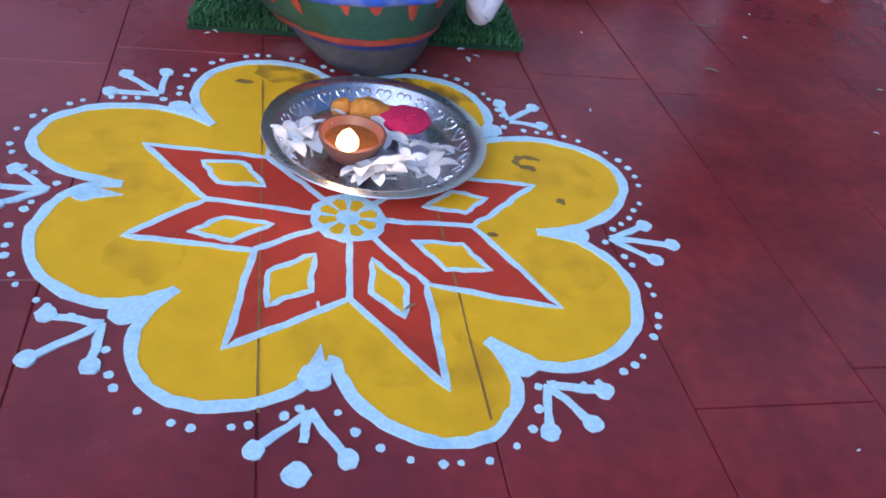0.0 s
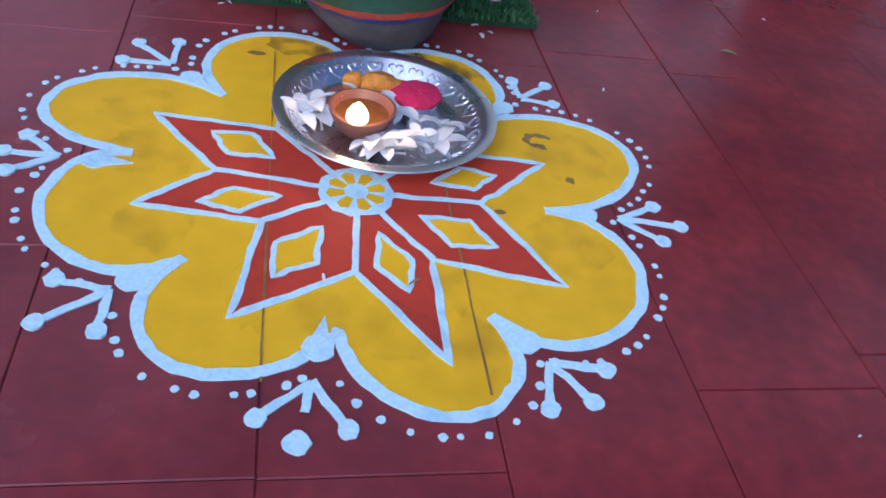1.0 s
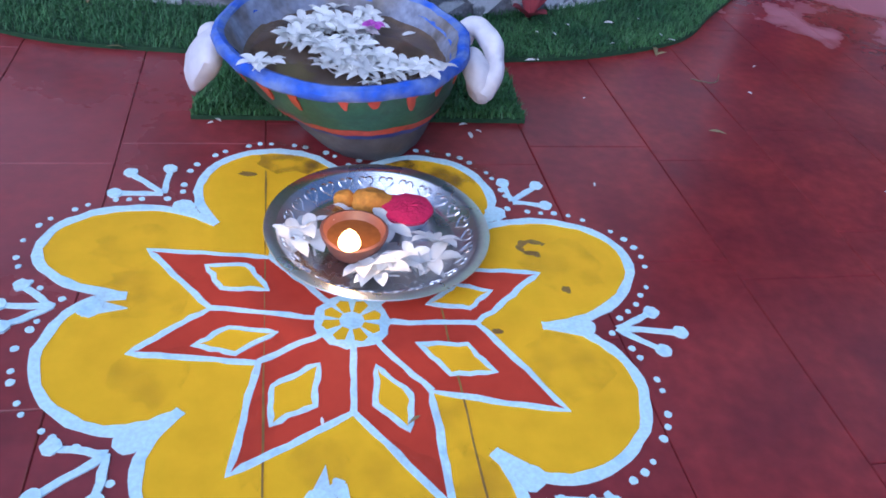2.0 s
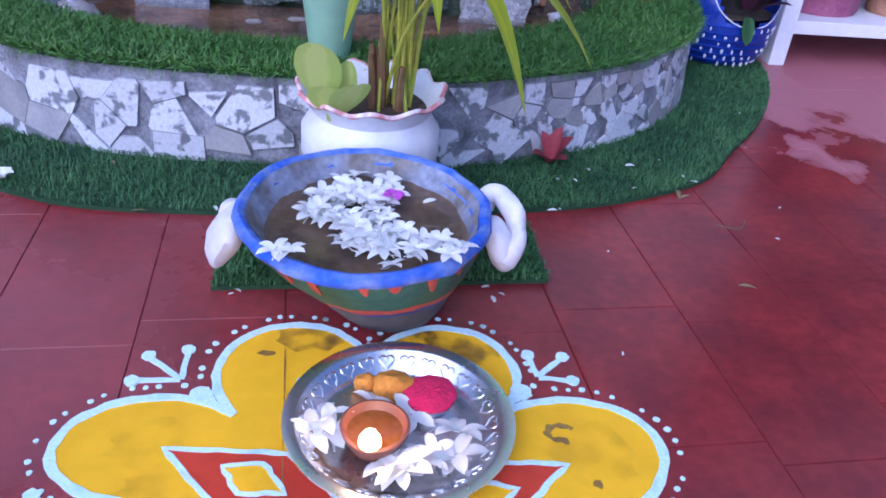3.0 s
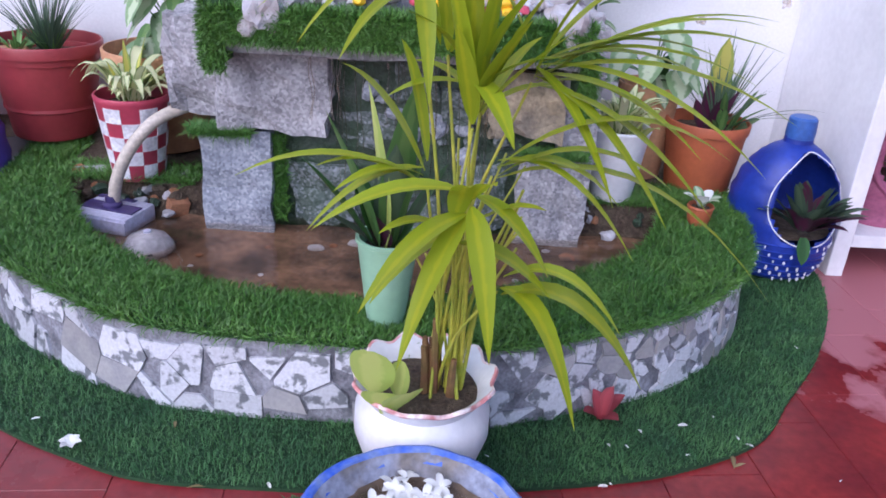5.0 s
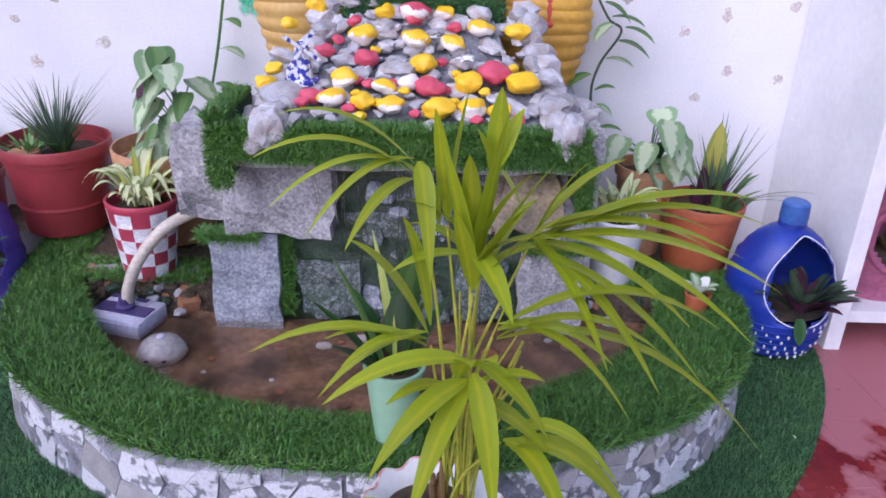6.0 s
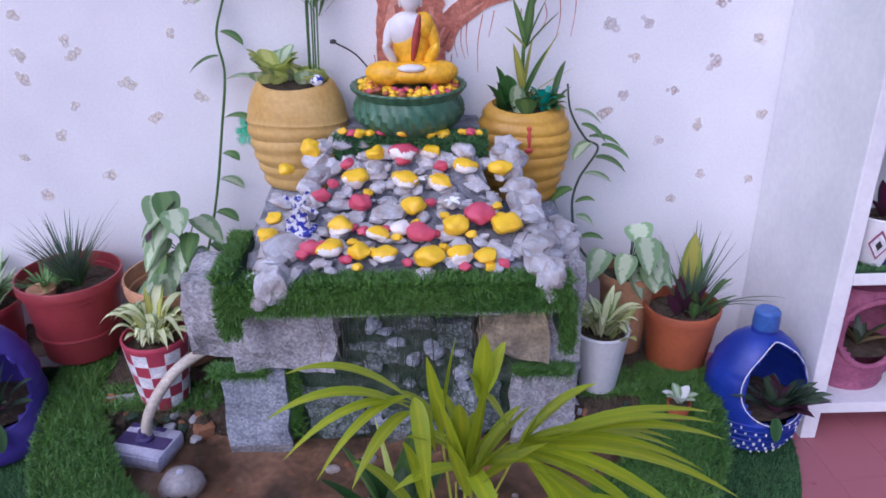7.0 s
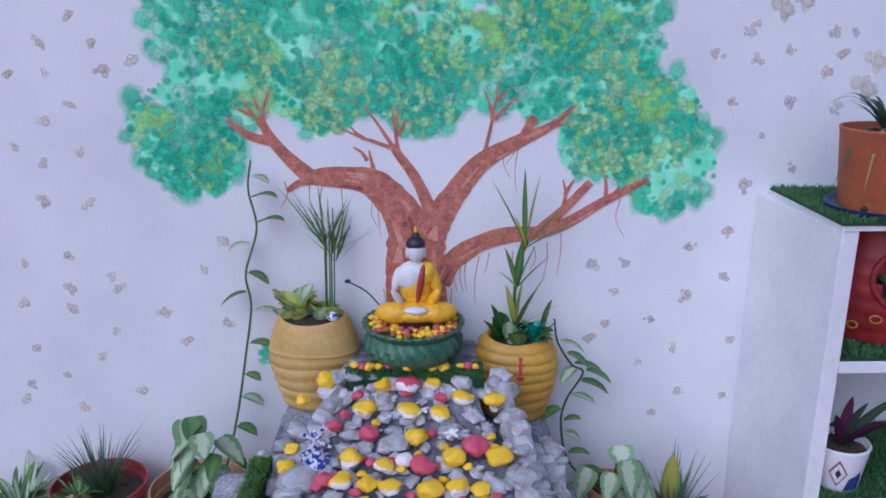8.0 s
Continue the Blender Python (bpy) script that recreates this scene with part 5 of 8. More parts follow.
cup = thing("powder_cup", pose(0.062, 0.146, 0.005), "small steel cup heaped with magenta powder", "cup")
part("cup_wall", lathe_bm([(0.0, 0.0), (0.020, 0.0), (0.024, 0.006), (0.0265, 0.015), (0.0285, 0.0155), (0.0255, 0.013), (0.0, 0.010)], 36, cap=False), STEEL, cup, smooth=True)
part("powder", lathe_bm([(0.0275, 0.013), (0.0278, 0.0165), (0.021, 0.019), (0.010, 0.0205), (0.0, 0.0195)], 32, lambda a, r, z, i: (r * (1 + 0.12 * noise.noise(Vector((math.cos(a) * 2, math.sin(a) * 2, 1)))), z + 0.002 * noise.noise(Vector((a * 2, r * 90, 0)))), cap=False), MAGENTA, cup, smooth=True)
bm = rock_bm(3, 0.025, 0.018, 0.016, 3, 0.25)
single("turmeric_mound", bm, TURMERIC, pose(0.024, 0.163, 0.015), "heap of orange turmeric paste on the plate", "turmeric", smooth=True)
bm = rock_bm(5, 0.013, 0.010, 0.012, 3, 0.25)
single("turmeric_lump", bm, TURMERIC, pose(-0.006, 0.166, 0.015), "lump of orange turmeric paste on the plate", "turmeric", smooth=True)
for x, y, s in ((-0.050, 0.112, 1.5), (-0.038, 0.098, 1.3), (-0.058, 0.096, 1.2), (0.018, 0.054, 1.4), (0.034, 0.050, 1.5), (0.046, 0.058, 1.3), (0.028, 0.046, 1.2), (0.060, 0.070, 1.0),
                (0.088, 0.096, 1.4), (0.084, 0.066, 1.3), (0.076, 0.056, 1.0), (0.004, 0.134, 1.2), (0.040, 0.122, 1.2)):
    flower(x, y, 0.0135, s * 1.0, 0.4, "fresh white flower laid on the steel plate", "flowers on the plate")

# ---------------------------------------------------------------- ruffled pot with palm
palm = thing("potted_palm", pose(-0.006, 0.600, 0.006), "yellow-green palm in a white pot with ruffled rim", "potted palm")


def ruffle(a, r, z, i):
    if i in (6, 7, 8, 9):
        k = math.sin(11 * a)
        return r * (1 + 0.04 * k), z + 0.0045 * k
    return r, z


pot = part("pot", lathe_bm([(0.0, 0.0), (0.070, 0.0), (0.078, 0.01), (0.101, 0.085), (0.100, 0.120), (0.084, 0.145), (0.092, 0.160), (0.103, 0.172), (0.101, 0.177), (0.088, 0.166), (0.078, 0.146), (0.0, 0.142)], 88, ruffle, cap=False), WHITE_POT, palm, smooth=True)
part("rim_edge", lathe_bm([(0.1035, 0.171), (0.106, 0.1745), (0.1035, 0.179), (0.100, 0.177)], 88, lambda a, r, z, i: (r * (1 + 0.04 * math.sin(11 * a)), z + 0.0045 * math.sin(11 * a)), cap=False), PINK_EDGE, pot, "worn red line on the ruffled rim", True)
part("soil", lathe_bm([(0.0, 0.152), (0.082, 0.150)], 32, lambda a, r, z, i: (r, z + 0.004 * noise.noise(Vector((a, r * 50, 0)))), cap=False), SOIL, palm)
bm = bmesh.new()
for dx, dz, w, h in ((0.030, 0.098, 0.010, 0.004), (0.036, 0.092, 0.004, 0.010), (0.026, 0.090, 0.004, 0.008), (0.032, 0.103, 0.006, 0.003)):
    ball(bm, (dx, -math.sqrt(max(0, 0.1005 ** 2 - dx ** 2)) + 0.001, dz), (w, 0.0025, h), seg=10)
part("painted_motif", bm, GREEN_POT, pot, "small green painted leaf mark")

PB = Vector((0.02, 0.60, 0.156))


def stalk(node, r0=0.003, name="stalk", material=L_STALK, base=None):
    b = Vector(base) if base else PB + Vector((random.uniform(-0.030, 0.028), random.uniform(-0.026, 0.026), 0))
    n = Vector(node)
    mid = b.lerp(n, 0.5) + Vector(((b.x - n.x) * 0.18, 0, 0.01))
    part(name, tube_bm(curve_pts([b, mid, n], 6), r0, 7, taper=0.6), material, palm, smooth=True, world=True)


def frond(node, tips, width=0.016, arch=0.16, back=0.05):
    """Leaflets that leave one stalk in a fan."""
    stalk(node)
    n = Vector(node)
    for k, t in enumerate(tips):
        t = Vector(t)
        start = n + (t - n).normalized() * 0.006 + Vector((0, 0, 0.012 * (k % 3)))
        leaf(palm, start, t, width * 1.40 * random.uniform(0.8, 1.2), L_PALM, arch * 1.35 + 0.05, 0.22, world=True, n=9)


random.seed(12)
frond((-0.038, 0.585, 0.715), [(-0.225, 0.515, 0.752), (-0.205, 0.50, 0.700), (-0.165, 0.50, 0.665), (-0.120, 0.50, 0.650), (-0.205, 0.56, 0.790), (-0.020, 0.52, 0.600), (-0.01, 0.56, 0.66)], 0.016, 0.22)
frond((0.056, 0.605, 0.700), [(0.058, 0.60, 0.822), (0.030, 0.59, 0.775), (0.095, 0.60, 0.662), (0.028, 0.58, 0.630), (0.090, 0.63, 0.79)], 0.019, 0.05)
frond((0.104, 0.600, 0.615), [(0.365, 0.54, 0.712), (0.385, 0.55, 0.676), (0.355, 0.53, 0.640), (0.372, 0.58, 0.700), (0.295, 0.50, 0.560), (0.325, 0.57, 0.660), (0.168, 0.57, 0.745), (0.215, 0.60, 0.738), (0.34, 0.60, 0.62), (0.25, 0.52, 0.60), (0.405, 0.52, 0.600), (0.37, 0.49, 0.545), (0.31, 0.47, 0.500), (0.26, 0.47, 0.485), (0.20, 0.49, 0.50)], 0.017, 0.14)
frond((0.062, 0.560, 0.505), [(0.412, 0.49, 0.385), (0.330, 0.50, 0.560), (0.236, 0.49, 0.430), (0.270, 0.50, 0.520), (0.215, 0.52, 0.490)], 0.018, 0.26)
frond((-0.017, 0.560, 0.490), [(-0.240, 0.50, 0.510), (-0.126, 0.49, 0.500), (-0.158, 0.50, 0.445), (-0.150, 0.52, 0.520), (-0.126, 0.58, 0.630), (-0.056, 0.58, 0.662)], 0.017, 0.18)
frond((0.036, 0.510, 0.478), [(-0.042, 0.43, 0.300), (0.068, 0.43, 0.315), (-0.146, 0.46, 0.465), (-0.090, 0.44, 0.370), (0.060, 0.46, 0.530), (0.13, 0.46, 0.42)], 0.026, 0.16)
frond((0.080, 0.530, 0.360), [(0.262, 0.45, 0.275), (0.185, 0.44, 0.215), (0.230, 0.47, 0.340)], 0.026, 0.34)
frond((0.000, 0.610, 0.640), [(-0.02, 0.58, 0.80), (0.02, 0.60, 0.82), (-0.06, 0.62, 0.72), (0.05, 0.57, 0.70)], 0.018, 0.05)
frond((0.045, 0.620, 0.560), [(0.12, 0.66, 0.66), (0.16, 0.64, 0.60), (-0.05, 0.66, 0.62), (0.0, 0.68, 0.68)], 0.017, 0.15)
frond((0.035, 0.575, 0.560), [(-0.012, 0.545, 0.775), (0.062, 0.550, 0.800), (0.118, 0.545, 0.745), (0.006, 0.540, 0.690), (0.140, 0.535, 0.690), (0.090, 0.530, 0.700)], 0.026, 0.02)
for k in range(14):
    a = random.uniform(0, 6.28)
    stalk(PB + Vector((0.075 * math.cos(a) + 0.015, 0.05 * math.sin(a), random.uniform(0.16, 0.38))), random.uniform(0.0018, 0.0034))
frond((0.03, 0.585, 0.60), [(0.10, 0.54, 0.74), (0.02, 0.53, 0.76), (-0.05, 0.54, 0.70), (0.13, 0.53, 0.66), (-0.07, 0.55, 0.60), (0.08, 0.50, 0.56)], 0.019, 0.12)
frond((0.02, 0.550, 0.42), [(0.12, 0.47, 0.50), (-0.07, 0.47, 0.46), (0.03, 0.45, 0.53), (0.14, 0.48, 0.38), (-0.08, 0.48, 0.36)], 0.022, 0.16)
for k in range(9):
    dx, dy = random.uniform(-0.03, 0.035), random.uniform(-0.03, 0.02)
    stalk(PB + Vector((dx, dy, random.uniform(0.06, 0.13))), 0.0070, "sheath", L_STALK_B, PB + Vector((dx * 0.85, dy * 0.85, 0)))
for b, t, w in (((-0.074, 0.546, 0.160), (-0.082, 0.518, 0.268), 0.066), ((-0.062, 0.530, 0.158), (-0.066, 0.494, 0.220), 0.054), ((-0.048, 0.530, 0.158), (-0.024, 0.486, 0.228), 0.058), ((-0.044, 0.545, 0.160), (-0.036, 0.540, 0.240), 0.040)):
    leaf(palm, b, t, w, L_LIME, 0.05, 0.18, "round", world=True, label="broad lime-green seedling leaf", n=10)

# mint cup behind it, on the rim of the pond
mint = thing("potted_lily", pose(-0.074, 0.780, TOP + 0.012), "mint green plastic cup with dark and purple leaves", "potted plant")
part("pot", lathe_bm([(0.0, 0.0), (0.031, 0.0), (0.049, 0.146), (0.052, 0.148), (0.052, 0.154), (0.046, 0.154), (0.043, 0.130), (0.0, 0.128)], 40, cap=False), MINT, mint, smooth=True)
part("soil", lathe_bm([(0.0, 0.134), (0.044, 0.132)], 24, cap=False), SOIL, mint)
random.seed(4)
for k, (dx, dz, w, m) in enumerate(((-0.095, 0.36, 0.066, L_VINE), (0.035, 0.41, 0.062, L_VINE), (-0.035, 0.40, 0.060, L_LIME), (-0.13, 0.29, 0.050, L_DARK), (0.01, 0.32, 0.055, L_GREY), (0.065, 0.33, 0.050, L_VINE), (-0.07, 0.27, 0.045, L_DARK), (0.09, 0.27, 0.040, L_DARK), (-0.05, 0.21, 0.034, L_PURPLE), (-0.02, 0.20, 0.032, L_PURPLE), (0.02, 0.19, 0.030, L_PURPLE), (-0.10, 0.20, 0.034, L_GREY))):
    leaf(mint, (dx * 0.15, 0, 0.13), (dx, random.uniform(-0.05, 0.05), dz), w, m, 0.05, 0.3)

# ---------------------------------------------------------------- loose things on the ground
ZEBRA = mat("striped_shell", (0.75, 0.75, 0.75), (0.02, 0.02, 0.02), rough=0.3, scale=120, fine=20, vary=0.02, bump=0, contrast=(0.48, 0.52))
bm = rock_bm(2, 0.016, 0.009, 0.007, 3, 0.1, True)
single("striped_shell", bm, ZEBRA, pose(-0.126, 0.56, 0.022, 0, 0, 15), "small black and white striped shell on the grass", "shell", smooth=True)
bm = bmesh.new()
for b, t in (((0, 0, 0), (0.028, 0.008, 0.030)), ((0, 0, 0), (-0.010, 0.012, 0.034)), ((0, 0, 0), (0.018, -0.018, 0.012)), ((0, 0, 0), (-0.022, -0.006, 0.014)), ((0.004, 0, 0.004), (0.012, 0.004, 0.044))):
    leaf_bm(b, t, 0.022, 0.1, 0.4, 5, "oval", bm)
ob = new("red_leaf", finish(bm, "red_leaf", L_RED))
ob.matrix_basis = pose(0.300, 0.738, 0.012) @ Matrix.Scale(1.45, 4)
tagged(ob, "crumpled dull red leaf against the tiled wall", "leaf")
bm = bmesh.new()
for k in range(6):
    a = k * 1.05
    leaf_bm((0, 0, 0.002), (0.018 * math.cos(a), 0.018 * math.sin(a), 0.012), 0.015, 0.3, 0.4, 4, "oval", bm)
ob = new("crumpled_flower", finish(bm, "crumpled_flower", PETAL))
ob.matrix_basis = pose(-0.538, 0.598, 0.016)
tagged(ob, "crumpled white flower on the edge of the grass", "flower")
rp = random.Random(17)
chip = leaf_bm((-0.008, 0, 0), (0.008, 0.002, 0.001), 0.006, 0.12, 0.3, 4, "oval")
chip_me = [finish(chip, "fallen_petal", PETAL), finish(leaf_bm((-0.011, 0, 0), (0.011, 0.002, 0.001), 0.006, 0.12, 0.3, 4), "dry_leaf", L_DRY)]
for x, y, z, s, m in ((0.516, 0.385, 0.001, 1.2, 1), (0.505, 0.655, 0.001, 1.5, 1), (0.515, 0.645, 0.001, 1.0, 1), (0.157, 0.345, 0.001, 1.0, 0), (0.168, 0.356, 0.001, 0.7, 0), (0.150, 0.372, 0.001, 0.7, 0), (-0.168, 0.352, 0.001, 0.8, 0), (-0.175, 0.345, 0.001, 0.5, 0),
                      (-0.331, 0.538, 0.004, 1.3, 1), (-0.225, 0.54, 0.012, 0.9, 0), (0.277, 0.578, 0.006, 1.0, 0), (0.29, 0.585, 0.004, 0.6, 0), (0.44, 0.72, 0.018, 1.2, 0), (0.36, 0.70, 0.018, 0.9, 0), (0.545, 0.69, 0.008, 0.9, 0), (0.53, 0.705, 0.01, 0.8, 0), (0.43, 0.655, 0.01, 0.6, 0),
                      (-0.40, 0.66, 0.018, 1.0, 1), (-0.62, 0.66, 0.018, 0.8, 0), (0.50, 0.75, 0.018, 0.6, 0), (0.33, 0.66, 0.018, 0.6, 0), (0.75, 1.0, 0.015, 0.6, 0), (0.62, 0.52, 0.001, 0.5, 0), (0.34, 0.47, 0.001, 0.4, 0), (0.67, 0.62, 0.001, 0.4, 0), (0.78, 0.38, 0.001, 0.7, 1), (0.70, 0.25, 0.001, 0.5, 0),
                      (0.054, -0.13, 0.0052, 0.6, 1), (-0.02, -0.13, 0.003, 0.5, 0), (0.30, 0.24, 0.001, 0.4, 0), (0.62, 0.05, 0.001, 0.6, 1), (0.40, -0.26, 0.001, 0.3, 0), (0.30, 0.66, 0.018, 0.7, 0), (0.10, 0.62, 0.018, 0.5, 0)):
    ob = new("fallen_petal" if m == 0 else "dry_leaf", chip_me[m])
    ob.matrix_basis = Matrix.Translation((x, y, z)) @ Euler((rp.uniform(-0.2, 0.2), rp.uniform(-0.2, 0.2), rp.uniform(0, 6.28))).to_matrix().to_4x4() @ Matrix.Scale(s, 4)
    tagged(ob, "small fallen white petal on the ground" if m == 0 else "small dry leaf lying on the red floor", "petal" if m == 0 else "leaf", "fallen petals" if m == 0 else "dry leaves")
ob = single("curled_tendril", tube_bm(curve_pts([(0, 0, 0.002), (0.025, -0.012, 0.003), (0.042, -0.004, 0.002), (0.05, 0.012, 0.006)], 5), 0.0008, 5), L_DRY, pose(0.535, 0.555, 0), "thin dry tendril lying on the floor", "twig")

# ---------------------------------------------------------------- pots round the pond
def plain_pot(parent, r_low, r_top, h, material, lip=0.010, lip_h=0.022, soil=0.03, wall=0.006):
    body = part("pot", lathe_bm([(0.0, 0.0), (r_low, 0.0), (r_low + 0.002, 0.004), (r_top - lip, h - lip_h), (r_top - 0.002, h - lip_h + 0.002), (r_top, h - 0.004), (r_top - 0.002, h), (r_top - wall, h), (r_top - wall - 0.004, h - soil), (0.0, h - soil - 0.004)], 48, cap=False), material, parent, smooth=True)
    part("soil", lathe_bm([(0.0, h - soil + 0.004), (r_top - wall - 0.004, h - soil + 0.001)], 28, lambda a, r, z, i: (r, z + 0.005 * noise.noise(Vector((math.cos(a) * 3, r * 60, math.sin(a) * 3)))), cap=False), SOIL, parent)
    return body


BANK = 0.160
red_pot = thing("potted_grass", pose(-0.985, 1.625, BANK + 0.02), "large red plastic pot with thin grassy leaves", "potted plant")
plain_pot(red_pot, 0.098, 0.138, 0.235, TERRA_R, 0.012, 0.030, 0.045)
part("ring", lathe_bm([(0.109, 0.07), (0.113, 0.074), (0.112, 0.082), (0.108, 0.080)], 48, cap=False), TERRA_R, red_pot, smooth=True)
tuft(red_pot, "foliage", L_CHIVE, (0.01, 0.0, 0.19), 170, 0.23, 0.0038, 0.75, 0.15, 0.85, seed=3)
tuft(red_pot, "dense_foliage", L_VINE, (0.02, 0.0, 0.19), 60, 0.13, 0.005, 0.6, 0.15, 0.85, seed=5)
tuft(red_pot, "low_foliage", L_VINE, (-0.06, -0.02, 0.19), 60, 0.12, 0.010, 0.9, 0.25, 0.5, seed=4)
part("saucer", lathe_bm([(0.0, 0.205), (0.034, 0.205), (0.038, 0.222), (0.034, 0.224), (0.0, 0.212)], 24, cap=False), TERRA_P, red_pot, "small clay saucer on the soil").matrix_basis = pose(-0.045, -0.07, 0)

side_pot = thing("potted_herb", pose(-1.270, 1.665, 0.008), "small red pot with loose pale green herbs", "potted plant")
plain_pot(side_pot, 0.080, 0.108, 0.300, TERRA_R, 0.008, 0.026, 0.035)
tuft(side_pot, "foliage", L_VINE, (0, 0, 0.27), 70, 0.17, 0.016, 0.85, 0.2, 0.7, "oval", seed=91)
tuft(side_pot, "pale_foliage", L_ARROW, (0.03, -0.01, 0.27), 30, 0.17, 0.016, 0.8, 0.2, 0.8, "oval", seed=92)

clay_pot = thing("potted_vine", pose(-0.690, 1.610, BANK + 0.01), "wide pale clay pot with arrow-leaved vine", "potted plant")
plain_pot(clay_pot, 0.095, 0.140, 0.245, TERRA_P, 0.014, 0.040, 0.06)
random.seed(8)
for k in range(24):
    t = k / 23
    dz = 0.25 + 0.25 * t
    dx, dy = 0.045 + random.uniform(-0.06, 0.055) * (1.1 - 0.4 * t), random.uniform(-0.10, -0.03)
    m = L_PURPLE if k in (17, 21) else (L_VINE if k % 9 == 5 else L_ARROW)
    node = (dx, dy, dz)
    part("stem", tube_bm([(0.02, 0, 0.20), (0.03 + dx * 0.2, dy * 0.3, dz * 0.8), node], 0.0018, 5), L_VINE, clay_pot)
    leaf(clay_pot, node, (dx + random.uniform(-0.045, 0.045) + (0.03 if dx > 0.045 else -0.03), dy - random.uniform(0.035, 0.060), dz - random.uniform(0.05, 0.085)), random.uniform(0.060, 0.085), m, 0.14, 0.12, "heart", twist=random.uniform(-0.35, 0.35))

check = thing("potted_spider_plant", pose(-0.693, 1.395, BANK), "pink and white chequered pot with striped spider plant", "potted plant")
CHECK = mat("pink_red_pot_paint", (0.46, 0.055, 0.10), (0.40, 0.05, 0.085), rough=0.45, scale=12, fine=90, vary=0.06)
body = plain_pot(check, 0.056, 0.083, 0.195, CHECK, 0.003, 0.016, 0.03)
COLS = 12
for row in range(5):
    for c in range(COLS):
        if (row + c) % 2:
            continue
        bm = bmesh.new()
        grid4 = []
        for h in (0, 1):
            z = 0.008 + 0.0335 * (row + h)
            for out in (0.0013, -0.001):
                r = 0.058 + 0.022 * (z - 0.004) / 0.175 + out
                grid4.append([bm.verts.new((r * math.cos(2 * math.pi * (c + u / 4) / COLS), r * math.sin(2 * math.pi * (c + u / 4) / COLS), z)) for u in range(5)])
        lo, lo_in, hi, hi_in = grid4
        for k in range(4):
            bm.faces.new((lo[k], lo[k + 1], hi[k + 1], hi[k]))
            bm.faces.new((hi[k], hi[k + 1], hi_in[k + 1], hi_in[k]))
            bm.faces.new((lo[k], lo_in[k], lo_in[k + 1], lo[k + 1]))
        bm.faces.new((lo[0], hi[0], hi_in[0], lo_in[0]))
        bm.faces.new((lo[4], lo_in[4], hi_in[4], hi[4]))
        part("white_square", bm, WHITE_P, body)
tuft(check, "foliage", L_SPIDER, (0, 0, 0.18), 70, 0.165, 0.023, 0.85, 0.85, 0.30, seed=7, n=8)
tuft(check, "crown", L_YELLOW, (0, 0.01, 0.17), 8, 0.15, 0.018, 0.35, 0.15, 0.9, seed=8, n=7)

white_pot = thing("potted_spider_plant", pose(0.424, 1.405, BANK + 0.008), "plain white pot with striped spider plant", "potted plant")
plain_pot(white_pot, 0.047, 0.072, 0.172, WHITE_POT, 0.003, 0.012, 0.025)
tuft(white_pot, "foliage", L_SPIDER, (0, 0, 0.16), 44, 0.155, 0.024, 0.85, 0.45, 0.6, seed=12, n=7)
tuft(white_pot, "low_foliage", L_SUCC, (0.02, -0.01, 0.15), 10, 0.10, 0.03, 0.8, 0.3, 0.5, "oval", seed=13)

clay_r = thing("potted_vine", pose(0.535, 1.610, BANK), "small clay pot with pale arrow leaves and vine", "potted plant")
plain_pot(clay_r, 0.055, 0.082, 0.24, TERRA_P, 0.008, 0.03, 0.03)
for k in range(10):
    t = k / 9
    dz = 0.27 + 0.13 * t
    dx, dy = -0.030 + random.uniform(-0.075, 0.085), random.uniform(-0.12, -0.05)
    part("stem", tube_bm([(0, 0, 0.21), (dx * 0.4, dy * 0.4, dz - 0.04), (dx, dy, dz)], 0.0018, 5), L_VINE, clay_r)
    leaf(clay_r, (dx, dy, dz), (dx + random.uniform(-0.04, 0.04) + dx * 0.3, dy - random.uniform(0.035, 0.06), dz - random.uniform(0.045, 0.08)), random.uniform(0.065, 0.092), L_ARROW, 0.14, 0.12, "heart", twist=random.uniform(-0.35, 0.35))
for k in range(6):
    leaf(clay_r, (0, 0, 0.21), (random.uniform(-0.09, 0.07), random.uniform(-0.12, 0.0), random.uniform(0.25, 0.34)), 0.05, L_DARK, 0.2, 0.2, "oval")

orange = thing("potted_dracaena", pose(0.668, 1.530, BANK - 0.012), "orange terracotta pot with purple and yellow leaves", "potted plant")
plain_pot(orange, 0.076, 0.103, 0.188, TERRA, 0.006, 0.026, 0.03)
tuft(orange, "thin_foliage", L_CHIVE, (0.02, 0, 0.16), 60, 0.25, 0.006, 0.55, 0.1, 0.85, seed=21)
tuft(orange, "dark_foliage", L_VINE, (0.03, -0.01, 0.16), 10, 0.16, 0.020, 0.8, 0.2, 0.7, seed=22)
for b, t, w, m in (((0, 0, 0.16), (-0.03, -0.04, 0.29), 0.039, L_PURPLE), ((0.01, -0.02, 0.16), (0.0, -0.07, 0.26), 0.039, L_PURPLE), ((-0.02, -0.02, 0.16), (-0.06, -0.06, 0.25), 0.038, L_PURPLE), ((0.01, -0.03, 0.16), (0.035, -0.07, 0.28), 0.038, L_PURPLE),
                   ((0.01, 0.02, 0.18), (0.02, 0.03, 0.38), 0.055, L_YELLOW), ((0.06, 0, 0.16), (0.10, -0.02, 0.27), 0.06, L_VINE), ((0.07, -0.01, 0.15), (0.12, -0.02, 0.20), 0.06, L_VINE)):
    leaf(orange, b, t, w, m, 0.05, 0.3, "oval" if w > 0.04 else "lance")
for k in range(3):
    leaf(orange, (0.04, -0.02, 0.17), (0.19 + 0.03 * k, -0.08, 0.215 + 0.012 * k), 0.006, L_CHIVE, 0.2)

